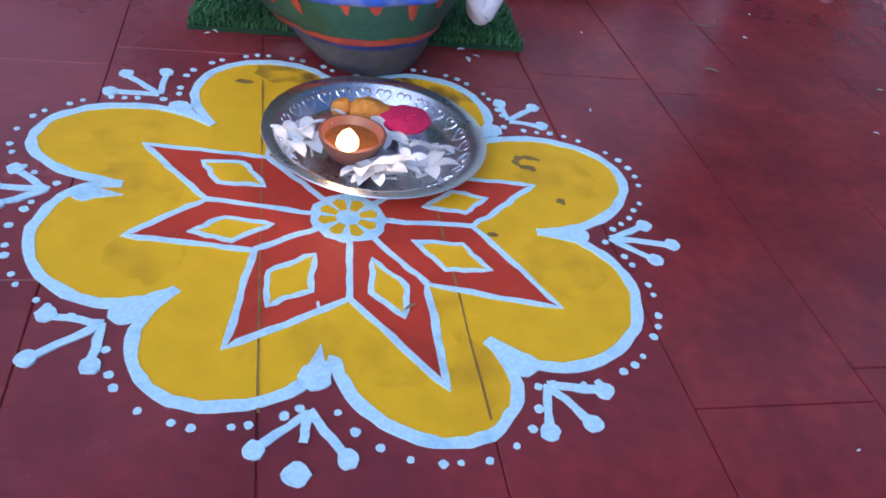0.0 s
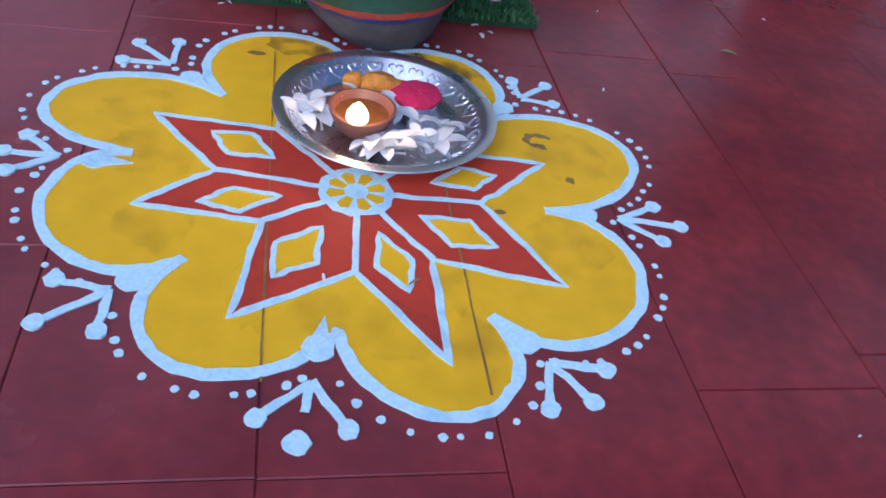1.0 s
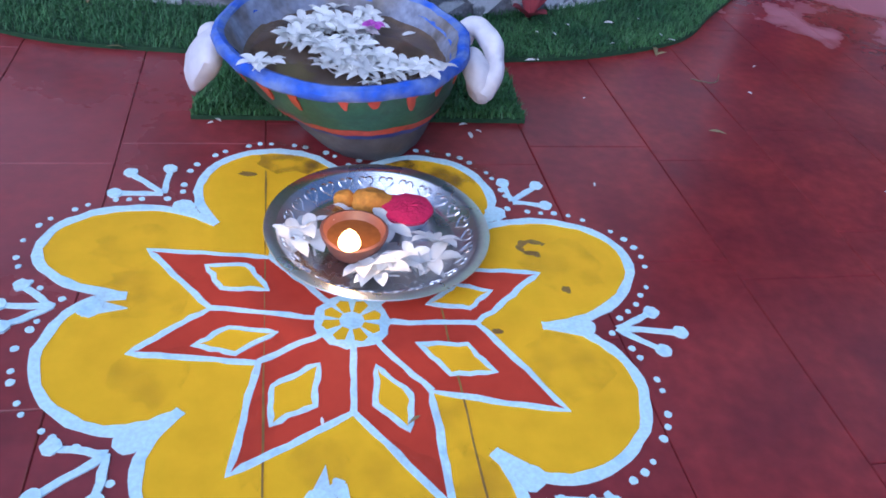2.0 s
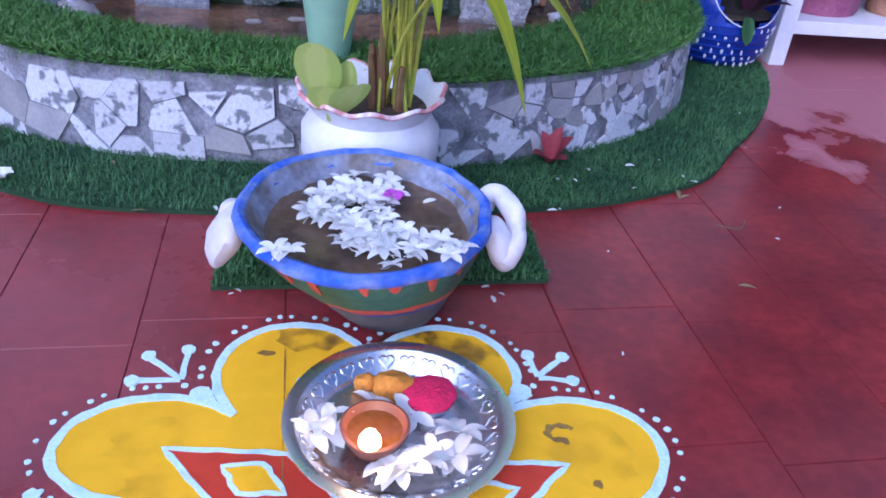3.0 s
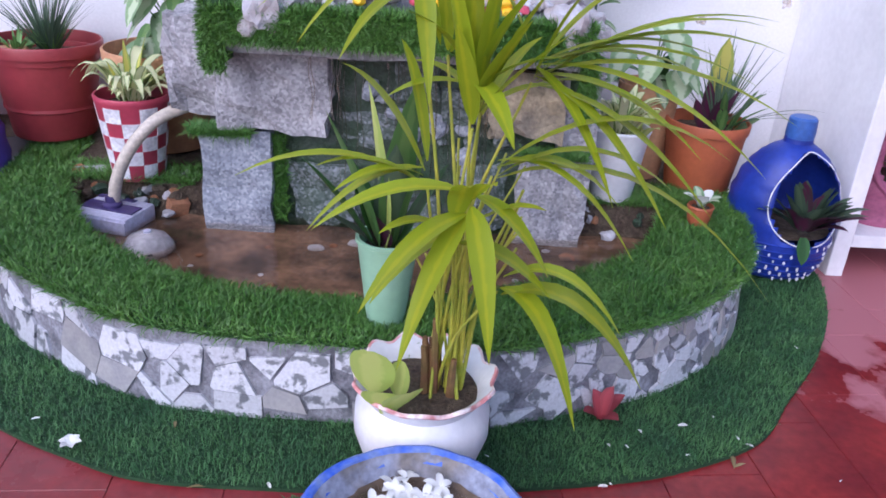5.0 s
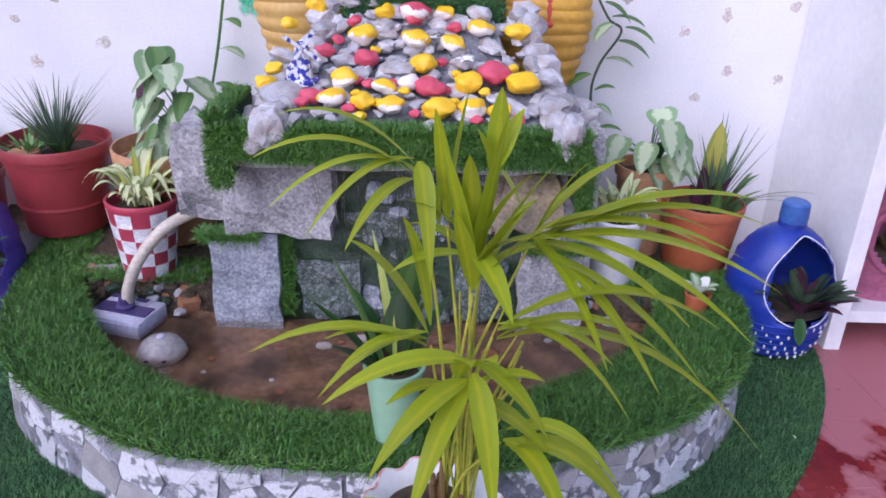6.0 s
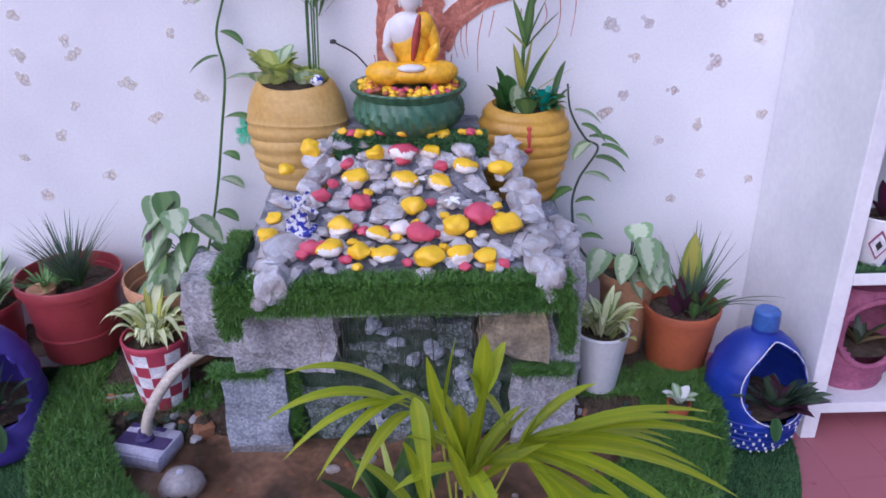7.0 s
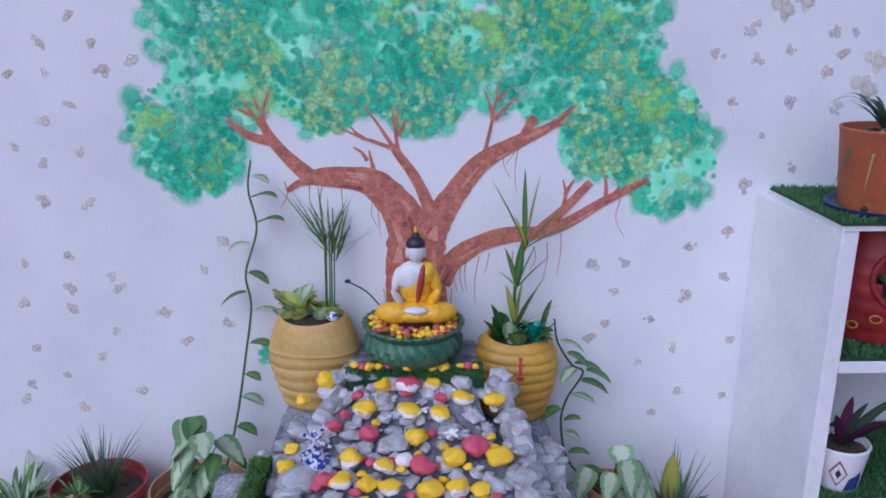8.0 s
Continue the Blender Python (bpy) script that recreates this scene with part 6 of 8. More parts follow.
mini = thing("mini_potted_plant", pose(0.594, 1.262, TOP + 0.016), "tiny terracotta pot with pale variegated leaves", "potted plant")
plain_pot(mini, 0.021, 0.030, 0.046, TERRA, 0.002, 0.008, 0.008, 0.003)
for k in range(7):
    a = k * 0.9
    leaf(mini, (0, 0, 0.04), (0.045 * math.cos(a), 0.035 * math.sin(a), 0.066 + 0.006 * (k % 3)), 0.026, PETAL if k % 2 else L_ARROW, 0.3, 0.2, "oval")


def can_planter(name, m, body_mat, label, weave, seed, turn=0.12):
    """A big plastic water can laid open at the front, with a plant inside."""
    can = thing(name, m, label, "planter")
    prof = [(0.0, 0.002), (0.080, 0.0), (0.108, 0.012), (0.128, 0.045), (0.136, 0.10), (0.137, 0.15), (0.132, 0.20), (0.118, 0.245), (0.092, 0.285), (0.060, 0.312), (0.036, 0.325), (0.034, 0.345)]
    dense = []
    for (r0, z0), (r1, z1) in zip(prof, prof[1:]):
        for k in range(3):
            dense.append((r0 + (r1 - r0) * k / 3, z0 + (z1 - z0) * k / 3))
    dense.append(prof[-1])
    seg = 72
    bm = bmesh.new()
    rings = []
    for r, z in dense:
        rib = 0.0022 * math.sin(z * 260) if 0.02 < z < 0.30 else 0
        rings.append([bm.verts.new(((r + rib) * math.cos(2 * math.pi * k / seg), (r + rib) * 0.86 * math.sin(2 * math.pi * k / seg), z)) for k in range(seg)])
    for a, b in zip(rings, rings[1:]):
        for k in range(seg):
            c = (a[k].co + b[(k + 1) % seg].co) / 2
            ang = math.atan2(c.y, c.x) + math.pi / 2
            ang = (ang + math.pi) % (2 * math.pi) - math.pi
            if ((ang - turn) / 0.92) ** 2 + ((c.z - 0.210) / 0.105) ** 2 < 1:
                continue
            bm.faces.new((a[k], a[(k + 1) % seg], b[(k + 1) % seg], b[k]))
    bmesh.ops.remove_doubles(bm, verts=bm.verts[:], dist=0.0002)
    body = part("body", bm, body_mat, can, smooth=True)
    thick = body.modifiers.new("thickness", "SOLIDIFY")
    thick.thickness = 0.003
    edge = []
    for k in range(56):
        t = 2 * math.pi * k / 56
        ang, z = turn + 0.92 * math.cos(t) - math.pi / 2, 0.210 + 0.105 * math.sin(t)
        r = np.interp(z, [p[1] for p in prof[1:]], [p[0] for p in prof[1:]]) + 0.001
        edge.append((r * math.cos(ang), r * 0.86 * math.sin(ang), z))
    part("opening_edge", tube_bm(edge, 0.0017, 6, closed=True), WHITE_P if weave else body_mat, can, "white painted edge of the opening" if weave else "", True)
    part("cap", lathe_bm([(0.0, 0.336), (0.034, 0.336), (0.035, 0.346), (0.033, 0.380), (0.028, 0.385), (0.0, 0.385)], 30, lambda a, r, z, i: (r * (1 + 0.02 * (round(a * 15 / math.pi) % 2)), z), cap=False), BLUE_CAP, can, "blue screw cap", True)
    part("soil", lathe_bm([(0.0, 0.125), (0.128, 0.12)], 32, lambda a, r, z, i: (r, z), cap=False), SOIL, can).scale = (1, 0.85, 1)
    if weave:
        rw = random.Random(seed)
        bm = bmesh.new()
        ball(bm, (0, 0, 0), (0.0030, 0.0028, 0.0060), seg=6)
        dash = finish(bm, "white_stitch", WHITE_P)
        for row in range(6):
            z = 0.014 + row * 0.0165
            r = float(np.interp(z, [p[1] for p in prof[1:]], [p[0] for p in prof[1:]]))
            for k in range(15):
                a = math.pi * (1.02 + 0.96 * (k + 0.5 * (row % 2)) / 15)
                if rw.random() < 0.28:
                    continue
                ob = new("white_stitch", dash)
                ob.parent = can
                ob.matrix_basis = pose((r + 0.002) * math.cos(a), (r + 0.002) * 0.86 * math.sin(a), z + rw.uniform(-0.001, 0.001)) @ Matrix.Diagonal((rw.uniform(0.7, 1.5), 1, rw.uniform(0.6, 1.2), 1))
        for row in range(6):
            z = 0.022 + row * 0.0165
            r = float(np.interp(z, [p[1] for p in prof[1:]], [p[0] for p in prof[1:]])) + 0.001
            part("band", tube_bm([(r * math.cos(t), r * 0.86 * math.sin(t), z) for t in [math.pi * (1.0 + k / 30) for k in range(31)]], 0.0028, 5), body_mat, can)
    rl = random.Random(seed + 1)
    for k in range(38):
        a = rl.uniform(math.pi * 1.0, math.pi * 2.0)
        ln = rl.uniform(0.04, 0.125)
        b = (0.06 * turn + 0.012 + 0.02 * math.cos(a), -0.085 + 0.015 * math.sin(a), 0.140)
        leaf(can, b, (b[0] + ln * math.cos(a) * 0.95, b[1] + 0.65 * ln * math.sin(a), 0.275 - 0.70 * ln + rl.uniform(-0.03, 0.035)), rl.uniform(0.028, 0.042), L_GREY if k % 4 else L_PURPLE, 0.2, 0.25, "oval", n=5)
    leaf(can, (0.03, -0.11, 0.13), (0.035, -0.135, 0.07), 0.035, L_DARK, 0.1, 0.2, "oval")
    return can


can_planter("can_planter", pose(0.836, 1.392, 0.006, 0, 0, -6) @ Matrix.Diagonal((0.93, 0.95, 1.0, 1.0)), BLUE, "cobalt blue water can cut open as a planter", True, 2, 0.38)
can_planter("can_planter", pose(-1.150, 1.395, 0.006, 0, 0, 18) @ Matrix.Diagonal((1.04, 1.0, 1.17, 1.0)), PURPLE, "violet water can cut open as a planter", False, 6)

# ---------------------------------------------------------------- pump and bits in the pond
pump = thing("pond_pump", pose(-0.715, 1.270, 0.072, 0, 0, -16), "violet and white submersible pond pump with hose", "pump")
part("housing", box_bm(-0.072, -0.055, 0.0, 0.072, 0.055, 0.055, 0.008), PUMP_W, pump, smooth=True)
part("violet_panel", box_bm(-0.066, -0.026, 0.0545, 0.066, 0.016, 0.0575, 0.001), PUMP_B, pump)
part("violet_panel", box_bm(-0.066, 0.036, 0.0545, 0.030, 0.050, 0.0575, 0.001), PUMP_B, pump)
part("label_plate", box_bm(-0.045, 0.020, 0.0573, 0.0, 0.036, 0.0587, 0.0005), PUMP_W, pump)
part("outlet", lathe_bm([(0.021, 0.05), (0.021, 0.064), (0.014, 0.068), (0.014, 0.082), (0.0, 0.082)], 20, cap=False), PUMP_B, pump, smooth=True)
part("grille", box_bm(-0.070, -0.058, 0.006, 0.070, -0.0545, 0.048, 0.001), PUMP_W, pump)
hose = single("hose", tube_bm(curve_pts([(-0.712, 1.275, 0.135), (-0.700, 1.268, 0.185), (-0.672, 1.262, 0.245), (-0.640, 1.27, 0.292), (-0.600, 1.29, 0.330), (-0.545, 1.33, 0.350), (-0.50, 1.40, 0.345)], 8), 0.0135, 12), HOSE, pose(0, 0, 0), "dirty white hose arching from the pump", "hose", smooth=True)
bm = lathe_bm([(0.050, 0.0), (0.055, 0.012), (0.052, 0.030), (0.040, 0.048), (0.020, 0.058), (0.0, 0.060)], 36, cap=False)
dome = thing("plastic_dome", pose(-0.598, 1.150, 0.066), "greyish frosted plastic dome lying in the water", "plastic lid")
part("shell", bm, FROST, dome, smooth=True)
part("knob", lathe_bm([(0.008, 0.058), (0.008, 0.063), (0.0, 0.064)], 14, cap=False), PUMP_W, dome, smooth=True)
for a in (-1.9, -1.2, 0.4):
    bm = bmesh.new()
    ball(bm, (0.0525 * math.cos(a), 0.0525 * math.sin(a), 0.026), (0.006, 0.006, 0.004), seg=10)
    part("vent", bm, HAIR, dome)
single("brick_fragment", stone_bm(-0.022, -0.018, 0, 0.022, 0.018, 0.045, 3, 0.004, 3), BRICK, pose(-0.592, 1.325, 0.085, 12, 8, 30), "small orange brick fragment at the pond edge", "brick")
rs = random.Random(41)
for k in range(34):
    left = k % 3 < 2
    x = rs.uniform(-0.84, -0.54) if left else rs.uniform(0.34, 0.52)
    y = rs.uniform(1.29, 1.36) if k % 2 else rs.uniform(1.32, 1.40)
    s = rs.uniform(0.010, 0.026)
    single("bank_stone", rock_bm(60 + k, s, s * 0.8, s * 0.7, 2, 0.5), (SOIL, ROCK, MOSS, BRICK, SOIL, TILE_B, MOSS)[k % 7], pose(x, y, 0.105 + max(0, (y - 1.30)) * 0.6, rs.uniform(-25, 25), rs.uniform(-25, 25), rs.uniform(0, 360)), "broken stone chip on the soil bank", "stone", "bank stones")
for k in range(44):
    x, y = rs.uniform(-0.50, 0.40), rs.uniform(0.93, 1.25)
    s = rs.uniform(0.005, 0.022)
    single("pond_pebble", rock_bm(100 + k, s, s * 0.9, s * 0.5, 2, 0.25, True), (MUD, BRICK, ROCK)[k % 3], pose(x, y, 0.066), "small silted pebble under the pond water", "pebble", "pebbles in the pond", smooth=True)
single("leaning_tile", stone_bm(-0.035, -0.004, 0, 0.035, 0.004, 0.055, 5, 0.003, 2), TILE_B, pose(-0.80, 1.36, 0.13, -35, 0, 10), "broken pale tile leaning on the bank", "tile")

# ---------------------------------------------------------------- rocks and pebbles on the fountain
def bed(y):
    return 0.585 + 0.40 * (y - 1.22) + max(0, y - 1.44) * 0.45


rk = random.Random(71)
ROCKS = [(-0.337, 1.215, 0.050), (-0.219, 1.571, 0.042), (0.195, 1.438, 0.040), (0.228, 1.377, 0.036), (0.223, 1.297, 0.044), (0.236, 1.240, 0.040), (0.150, 1.281, 0.034), (0.109, 1.466, 0.030), (-0.332, 1.306, 0.052), (-0.357, 1.442, 0.042),
         (-0.134, 1.509, 0.036), (-0.099, 1.405, 0.046), (0.035, 1.432, 0.036), (-0.218, 1.429, 0.032), (0.060, 1.297, 0.032), (-0.185, 1.388, 0.030), (0.172, 1.544, 0.036), (-0.168, 1.565, 0.030), (-0.218, 1.309, 0.030), (0.081, 1.545, 0.038)]
for k, (x, y, s) in enumerate(ROCKS):
    single("slate_rock", rock_bm(k, s, s * rk.uniform(0.6, 0.9), s * rk.uniform(0.35, 0.55), 2, 0.42), ROCK, pose(x, y, bed(y) + 0.006, rk.uniform(-5, 30), rk.uniform(-18, 18), rk.uniform(0, 360)), "jagged grey slate rock on the fountain mound", "rock", "rocks on the mound")
for k in range(26):
    side = 1 if k % 2 else -1
    t = (k // 2) / 12
    x, y = (0.285 - 0.10 * t, 1.22 + 0.34 * t) if side > 0 else (-0.405 + 0.15 * t, 1.22 + 0.34 * t)
    z = bed(y) - 0.030 * (1 - t)
    s = rk.uniform(0.030, 0.046)
    single("slate_rock", rock_bm(400 + k, s, s * 0.8, s * 0.65, 2, 0.42), ROCK, pose(x + rk.uniform(-0.012, 0.012), y, z, rk.uniform(-20, 20), rk.uniform(-20, 20), rk.uniform(0, 360)), "jagged grey slate rock on the fountain mound", "rock", "rocks on the mound")
for k in range(34):
    if k % 2:
        x, y, z = rk.uniform(-0.47, -0.37), rk.uniform(1.34, 1.58), 0.566
    else:
        x, y, z = rk.uniform(0.26, 0.35), rk.uniform(1.34, 1.56), 0.566
    s = rk.uniform(0.022, 0.040)
    single("slate_rock", rock_bm(500 + k, s, s * 0.8, s * 0.55, 2, 0.42), ROCK, pose(x, y, z, rk.uniform(-15, 15), rk.uniform(-15, 15), rk.uniform(0, 360)), "jagged grey slate rock on the fountain mound", "rock", "rocks on the mound")
for k in range(9):
    x = -0.24 + 0.045 * k
    s = rk.uniform(0.026, 0.040)
    single("slate_rock", rock_bm(440 + k, s, s * 0.6, s * 0.6, 2, 0.42), ROCK, pose(x, 1.535 + rk.uniform(-0.01, 0.01), 0.738 + rk.uniform(-0.01, 0.012), rk.uniform(-10, 30), rk.uniform(-15, 15), rk.uniform(0, 360)), "jagged grey slate rock on the fountain mound", "rock", "rocks on the mound")
single("slate_rock", rock_bm(77, 0.085, 0.026, 0.014, 3, 0.4), ROCK, pose(-0.085, 1.545, bed(1.545) + 0.004, 20, 0, 4), "long flat grey slate rock on the mound", "rock", "rocks on the mound")
single("slate_rock", rock_bm(78, 0.036, 0.020, 0.046, 3, 0.5), ROCK, pose(-0.350, 1.186, 0.582, -14, 10, 6), "pointed pale rock hanging over the turf ledge", "rock", "rocks on the mound")
single("slate_rock", rock_bm(79, 0.034, 0.022, 0.046, 3, 0.5), ROCK, pose(0.255, 1.194, 0.585, -10, -8, 10), "upright pale rock on the turf ledge", "rock", "rocks on the mound")
for k in range(150):
    y = rk.uniform(1.215, 1.535)
    q = (y - 1.22) / 0.33
    x = rk.uniform(-0.40 + 0.15 * q, 0.28 - 0.13 * q)
    s = rk.uniform(0.012, 0.028)
    single("slate_chip", rock_bm(200 + k, s, s * rk.uniform(0.6, 1), s * rk.uniform(0.3, 0.6), 1 if k % 2 else 2, 0.45), ROCK, pose(x, y, bed(y) + 0.002, rk.uniform(0, 40), rk.uniform(-25, 25), rk.uniform(0, 360)), "small grey slate chip between the pebbles", "rock", "slate chips on the mound")


def pebble(x, y, s, paint, half, label, z=None, sq=0.0):
    """A painted stone; half: the lower side is left white."""
    seed = int(abs(x * 7919 + y * 104729)) % 97
    bm = rock_bm(seed, s, s * 0.86, s * 0.64, 3, 0.36, True)
    if half:
        for f in bm.faces:
            c = f.calc_center_median()
            f.material_index = 1 if 0.8 * c.y + 0.7 * c.z < -0.22 * s + s * 0.35 * noise.noise(c * 40) else 0
    ob = single("painted_pebble", bm, [paint, PEB_W], pose(x, y, (bed(y) + 0.008 if z is None else z) + s * 0.45, rk.uniform(0, 20), rk.uniform(-8, 8), rk.uniform(-35, 35)), label, "pebble", "painted pebbles", smooth=True)
    return ob


YELLOW_BIG = [(-0.291, 1.540, 0.030), (-0.134, 1.530, 0.026), (-0.003, 1.532, 0.024), (-0.181, 1.474, 0.033), (-0.064, 1.470, 0.032), (0.019, 1.465, 0.028), (0.080, 1.498, 0.028), (0.163, 1.494, 0.028), (-0.044, 1.406, 0.030), (-0.214, 1.346, 0.030),
              (-0.124, 1.325, 0.026), (0.051, 1.343, 0.032), (0.166, 1.340, 0.038), (-0.230, 1.282, 0.031), (-0.166, 1.276, 0.026), (-0.108, 1.264, 0.028), (-0.013, 1.254, 0.033), (0.059, 1.261, 0.030), (0.114, 1.255, 0.026), (-0.366, 1.378, 0.020), (-0.372, 1.324, 0.024), (-0.350, 1.500, 0.020)]
for k, (x, y, s) in enumerate(YELLOW_BIG):
    half = k in (2, 3, 4, 5, 6, 9, 10, 13, 15, 17)
    pebble(x, y, s * 0.98, PEB_Y, half, "half yellow and half white painted pebble" if half else "bright yellow painted pebble on the mound")
PINKS = [(-0.067, 1.528, 0.034), (-0.068, 1.518, 0.024), (0.021, 1.503, 0.018), (-0.169, 1.419, 0.028), (0.107, 1.373, 0.034), (-0.030, 1.322, 0.032), (-0.273, 1.288, 0.024), (-0.263, 1.445, 0.020), (-0.203, 1.511, 0.018), (-0.290, 1.272, 0.016)]
for k, (x, y, s) in enumerate(PINKS):
    pebble(x, y, s * 1.0, PEB_P, k == 0, "large pink and white painted pebble" if k == 0 else "deep pink painted pebble on the mound")
pebble(-0.075, 1.339, 0.025, PEB_W, False, "plain white pebble on the mound")
for x, y in ((-0.168, 1.238), (-0.004, 1.282), (0.023, 1.289), (0.152, 1.409), (0.156, 1.379), (0.027, 1.382), (0.086, 1.324), (-0.152, 1.452), (-0.181, 1.308), (-0.083, 1.319), (0.123, 1.231), (-0.138, 1.28), (-0.041, 1.36)):
    pebble(x, y, 0.013, PEB_Y, False, "small yellow painted pebble between rocks")
for x, y in ((-0.058, 1.248), (-0.193, 1.259), (0.068, 1.233), (0.152, 1.239), (0.001, 1.326), (-0.11, 1.343), (-0.159, 1.34), (-0.005, 1.423), (-0.237, 1.47), (-0.186, 1.35), (-0.25, 1.30)):
    pebble(x, y, 0.014, PEB_P, False, "small pink painted pebble between rocks")
pebble(-0.066, 1.552, 0.029, PEB_Y, False, "bright yellow painted pebble before the statue", 0.808)
for k, (x, z) in enumerate(((-0.216, 0.812), (-0.193, 0.806), (-0.173, 0.804), (-0.15, 0.806), (-0.121, 0.808), (0.031, 0.800), (0.076, 0.806), (0.096, 0.804), (-0.001, 0.802), (0.115, 0.803))):
    pebble(x, 1.560, (0.012, 0.014, 0.017)[k % 3], PEB_P if k % 3 == 1 else PEB_Y, False, "small painted pebble on the terrace grass", z - 0.002)
for x, y in ((-0.027, 1.459), (0.046, 1.397)):
    ob = flower(x, y, bed(y) + 0.035, 1.0, 0.3, "white flower dropped on the pebbles", "flowers on the mound")

mill = thing("china_windmill", pose(-0.300, 1.352, bed(1.352) + 0.004, 0, 0, 12), "blue and white china windmill ornament on the rocks", "ornament")
part("base", lathe_bm([(0.0, 0.0), (0.036, 0.0), (0.037, 0.008), (0.030, 0.012), (0.0, 0.012)], 24, lambda a, r, z, i: (r * (1 + 0.12 * math.sin(3 * a)), z), cap=False), DELFT, mill, smooth=True)
part("tower", lathe_bm([(0.022, 0.010), (0.020, 0.03), (0.014, 0.065), (0.016, 0.070), (0.009, 0.086), (0.0, 0.092)], 10, cap=False), DELFT, mill)
part("house", box_bm(-0.034, -0.018, 0.010, -0.008, 0.008, 0.034, 0.002), DELFT, mill)
for a in (0.6, 2.17, 3.74, 5.31):
    bm = box_bm(-0.004, -0.0015, 0.004, 0.004, 0.0015, 0.046, 0.0005)
    ob = part("sail", bm, DELFT, mill)
    ob.matrix_basis = Matrix.Translation((0, -0.020, 0.075)) @ Matrix.Rotation(a, 4, "Y")

# ---------------------------------------------------------------- statue and its pot
green = thing("fluted_pot", pose(-0.054, 1.650, 0.792), "green glazed fluted pot filled with painted pebbles", "pot")


def flute(a, r, z, i):
    if 0 < i < 9:
        k = math.sin(math.pi * (z / 0.095))
        return r * (1 + 0.11 * max(0, k) * abs(math.sin(12 * a + z * 62))), z
    if i in (9, 10, 11):
        return r * (1 + 0.018 * math.sin(30 * a)), z
    return r, z


part("body", lathe_bm([(0.0, 0.0), (0.094, 0.0), (0.106, 0.012), (0.118, 0.025), (0.126, 0.04), (0.129, 0.055), (0.129, 0.07), (0.127, 0.082), (0.126, 0.092)], 208, flute, cap=False), GREEN_POT, green, smooth=True)
part("rim", lathe_bm([(0.126, 0.0915), (0.138, 0.106), (0.144, 0.114), (0.142, 0.118), (0.132, 0.116), (0.122, 0.104), (0.0, 0.102)], 208, lambda a, r, z, i: flute(a, r, z, i + 8) if i else (r, z), cap=False), GREEN_POT, green, "flared scalloped rim", True)
for k in range(190):
    a, r = rk.uniform(0, 6.28), 0.122 * math.sqrt(rk.uniform(0.25, 1))
    s = rk.uniform(0.008, 0.013)
    ob = single("tiny_pebble", rock_bm(300 + k % 9, s, s * 0.8, s * 0.7, 2, 0.2, True), (PEB_Y, PEB_P, PEB_Y, TERRA)[k % 4], pose(-0.054 + r * math.cos(a), 1.650 + r * math.sin(a), 0.899 + 0.012 * rk.random(), 0, 0, rk.uniform(0, 360)), "tiny yellow or pink pebble round the statue", "pebble", "pebbles in the fluted pot", smooth=True)
bm = bmesh.new()
ball(bm, (0, 0.0, 0.030), (0.098, 0.062, 0.026), 0, 24)
ball(bm, (-0.062, -0.022, 0.032), (0.052, 0.034, 0.026), 0, 20, Matrix.Rotation(-0.35, 3, "Z"))
ball(bm, (0.062, -0.022, 0.032), (0.052, 0.034, 0.026), 0, 20, Matrix.Rotation(0.35, 3, "Z"))
ball(bm, (0, 0.008, 0.090), (0.044, 0.030, 0.058), 0, 24)
ball(bm, (-0.014, 0.004, 0.120), (0.040, 0.0285, 0.038), 1, 20)
ball(bm, (-0.052, 0.002, 0.112), (0.013, 0.013, 0.034), 1, 14, Matrix.Rotation(0.25, 3, "Y"))
ball(bm, (-0.050, -0.020, 0.070), (0.010, 0.012, 0.036), 1, 14, Matrix.Rotation(-0.5, 3, "Y") @ Matrix.Rotation(0.55, 3, "X"))
ball(bm, (0.052, 0.002, 0.105), (0.015, 0.017, 0.042), 0, 14, Matrix.Rotation(-0.25, 3, "Y"))
ball(bm, (0.048, -0.018, 0.068), (0.014, 0.016, 0.038), 0, 14, Matrix.Rotation(0.5, 3, "Y") @ Matrix.Rotation(0.55, 3, "X"))
ball(bm, (0, -0.048, 0.046), (0.034, 0.018, 0.009), 1, 16)
ball(bm, (0.012, -0.016, 0.105), (0.010, 0.016, 0.052), 3, 14, Matrix.Rotation(0.18, 3, "Y"))
ball(bm, (0, 0.004, 0.132), (0.050, 0.026, 0.024), 1, 18)
ball(bm, (0.030, 0.003, 0.128), (0.026, 0.027, 0.030), 0, 16)
ball(bm, (0, 0.004, 0.158), (0.013, 0.013, 0.016), 1, 12)
ball(bm, (0, 0.0, 0.186), (0.0245, 0.0245, 0.029), 1, 20)
ball(bm, (-0.0245, 0.004, 0.180), (0.004, 0.006, 0.014), 1, 8)
ball(bm, (0.0245, 0.004, 0.180), (0.004, 0.006, 0.014), 1, 8)
ball(bm, (0, 0.004, 0.203), (0.0262, 0.0275, 0.020), 2, 18)
ball(bm, (0, 0.008, 0.221), (0.0125, 0.0125, 0.011), 2, 12)
ball(bm, (0, 0.008, 0.236), (0.004, 0.004, 0.012), 0, 8)
statue = single("statue", bm, [ROBE, SKIN, HAIR, SASH], pose(-0.045, 1.648, 0.905), "seated white figure statue in golden robe with red sash", "statue", smooth=True)
statue.scale = (1.02, 1.0, 1.12)


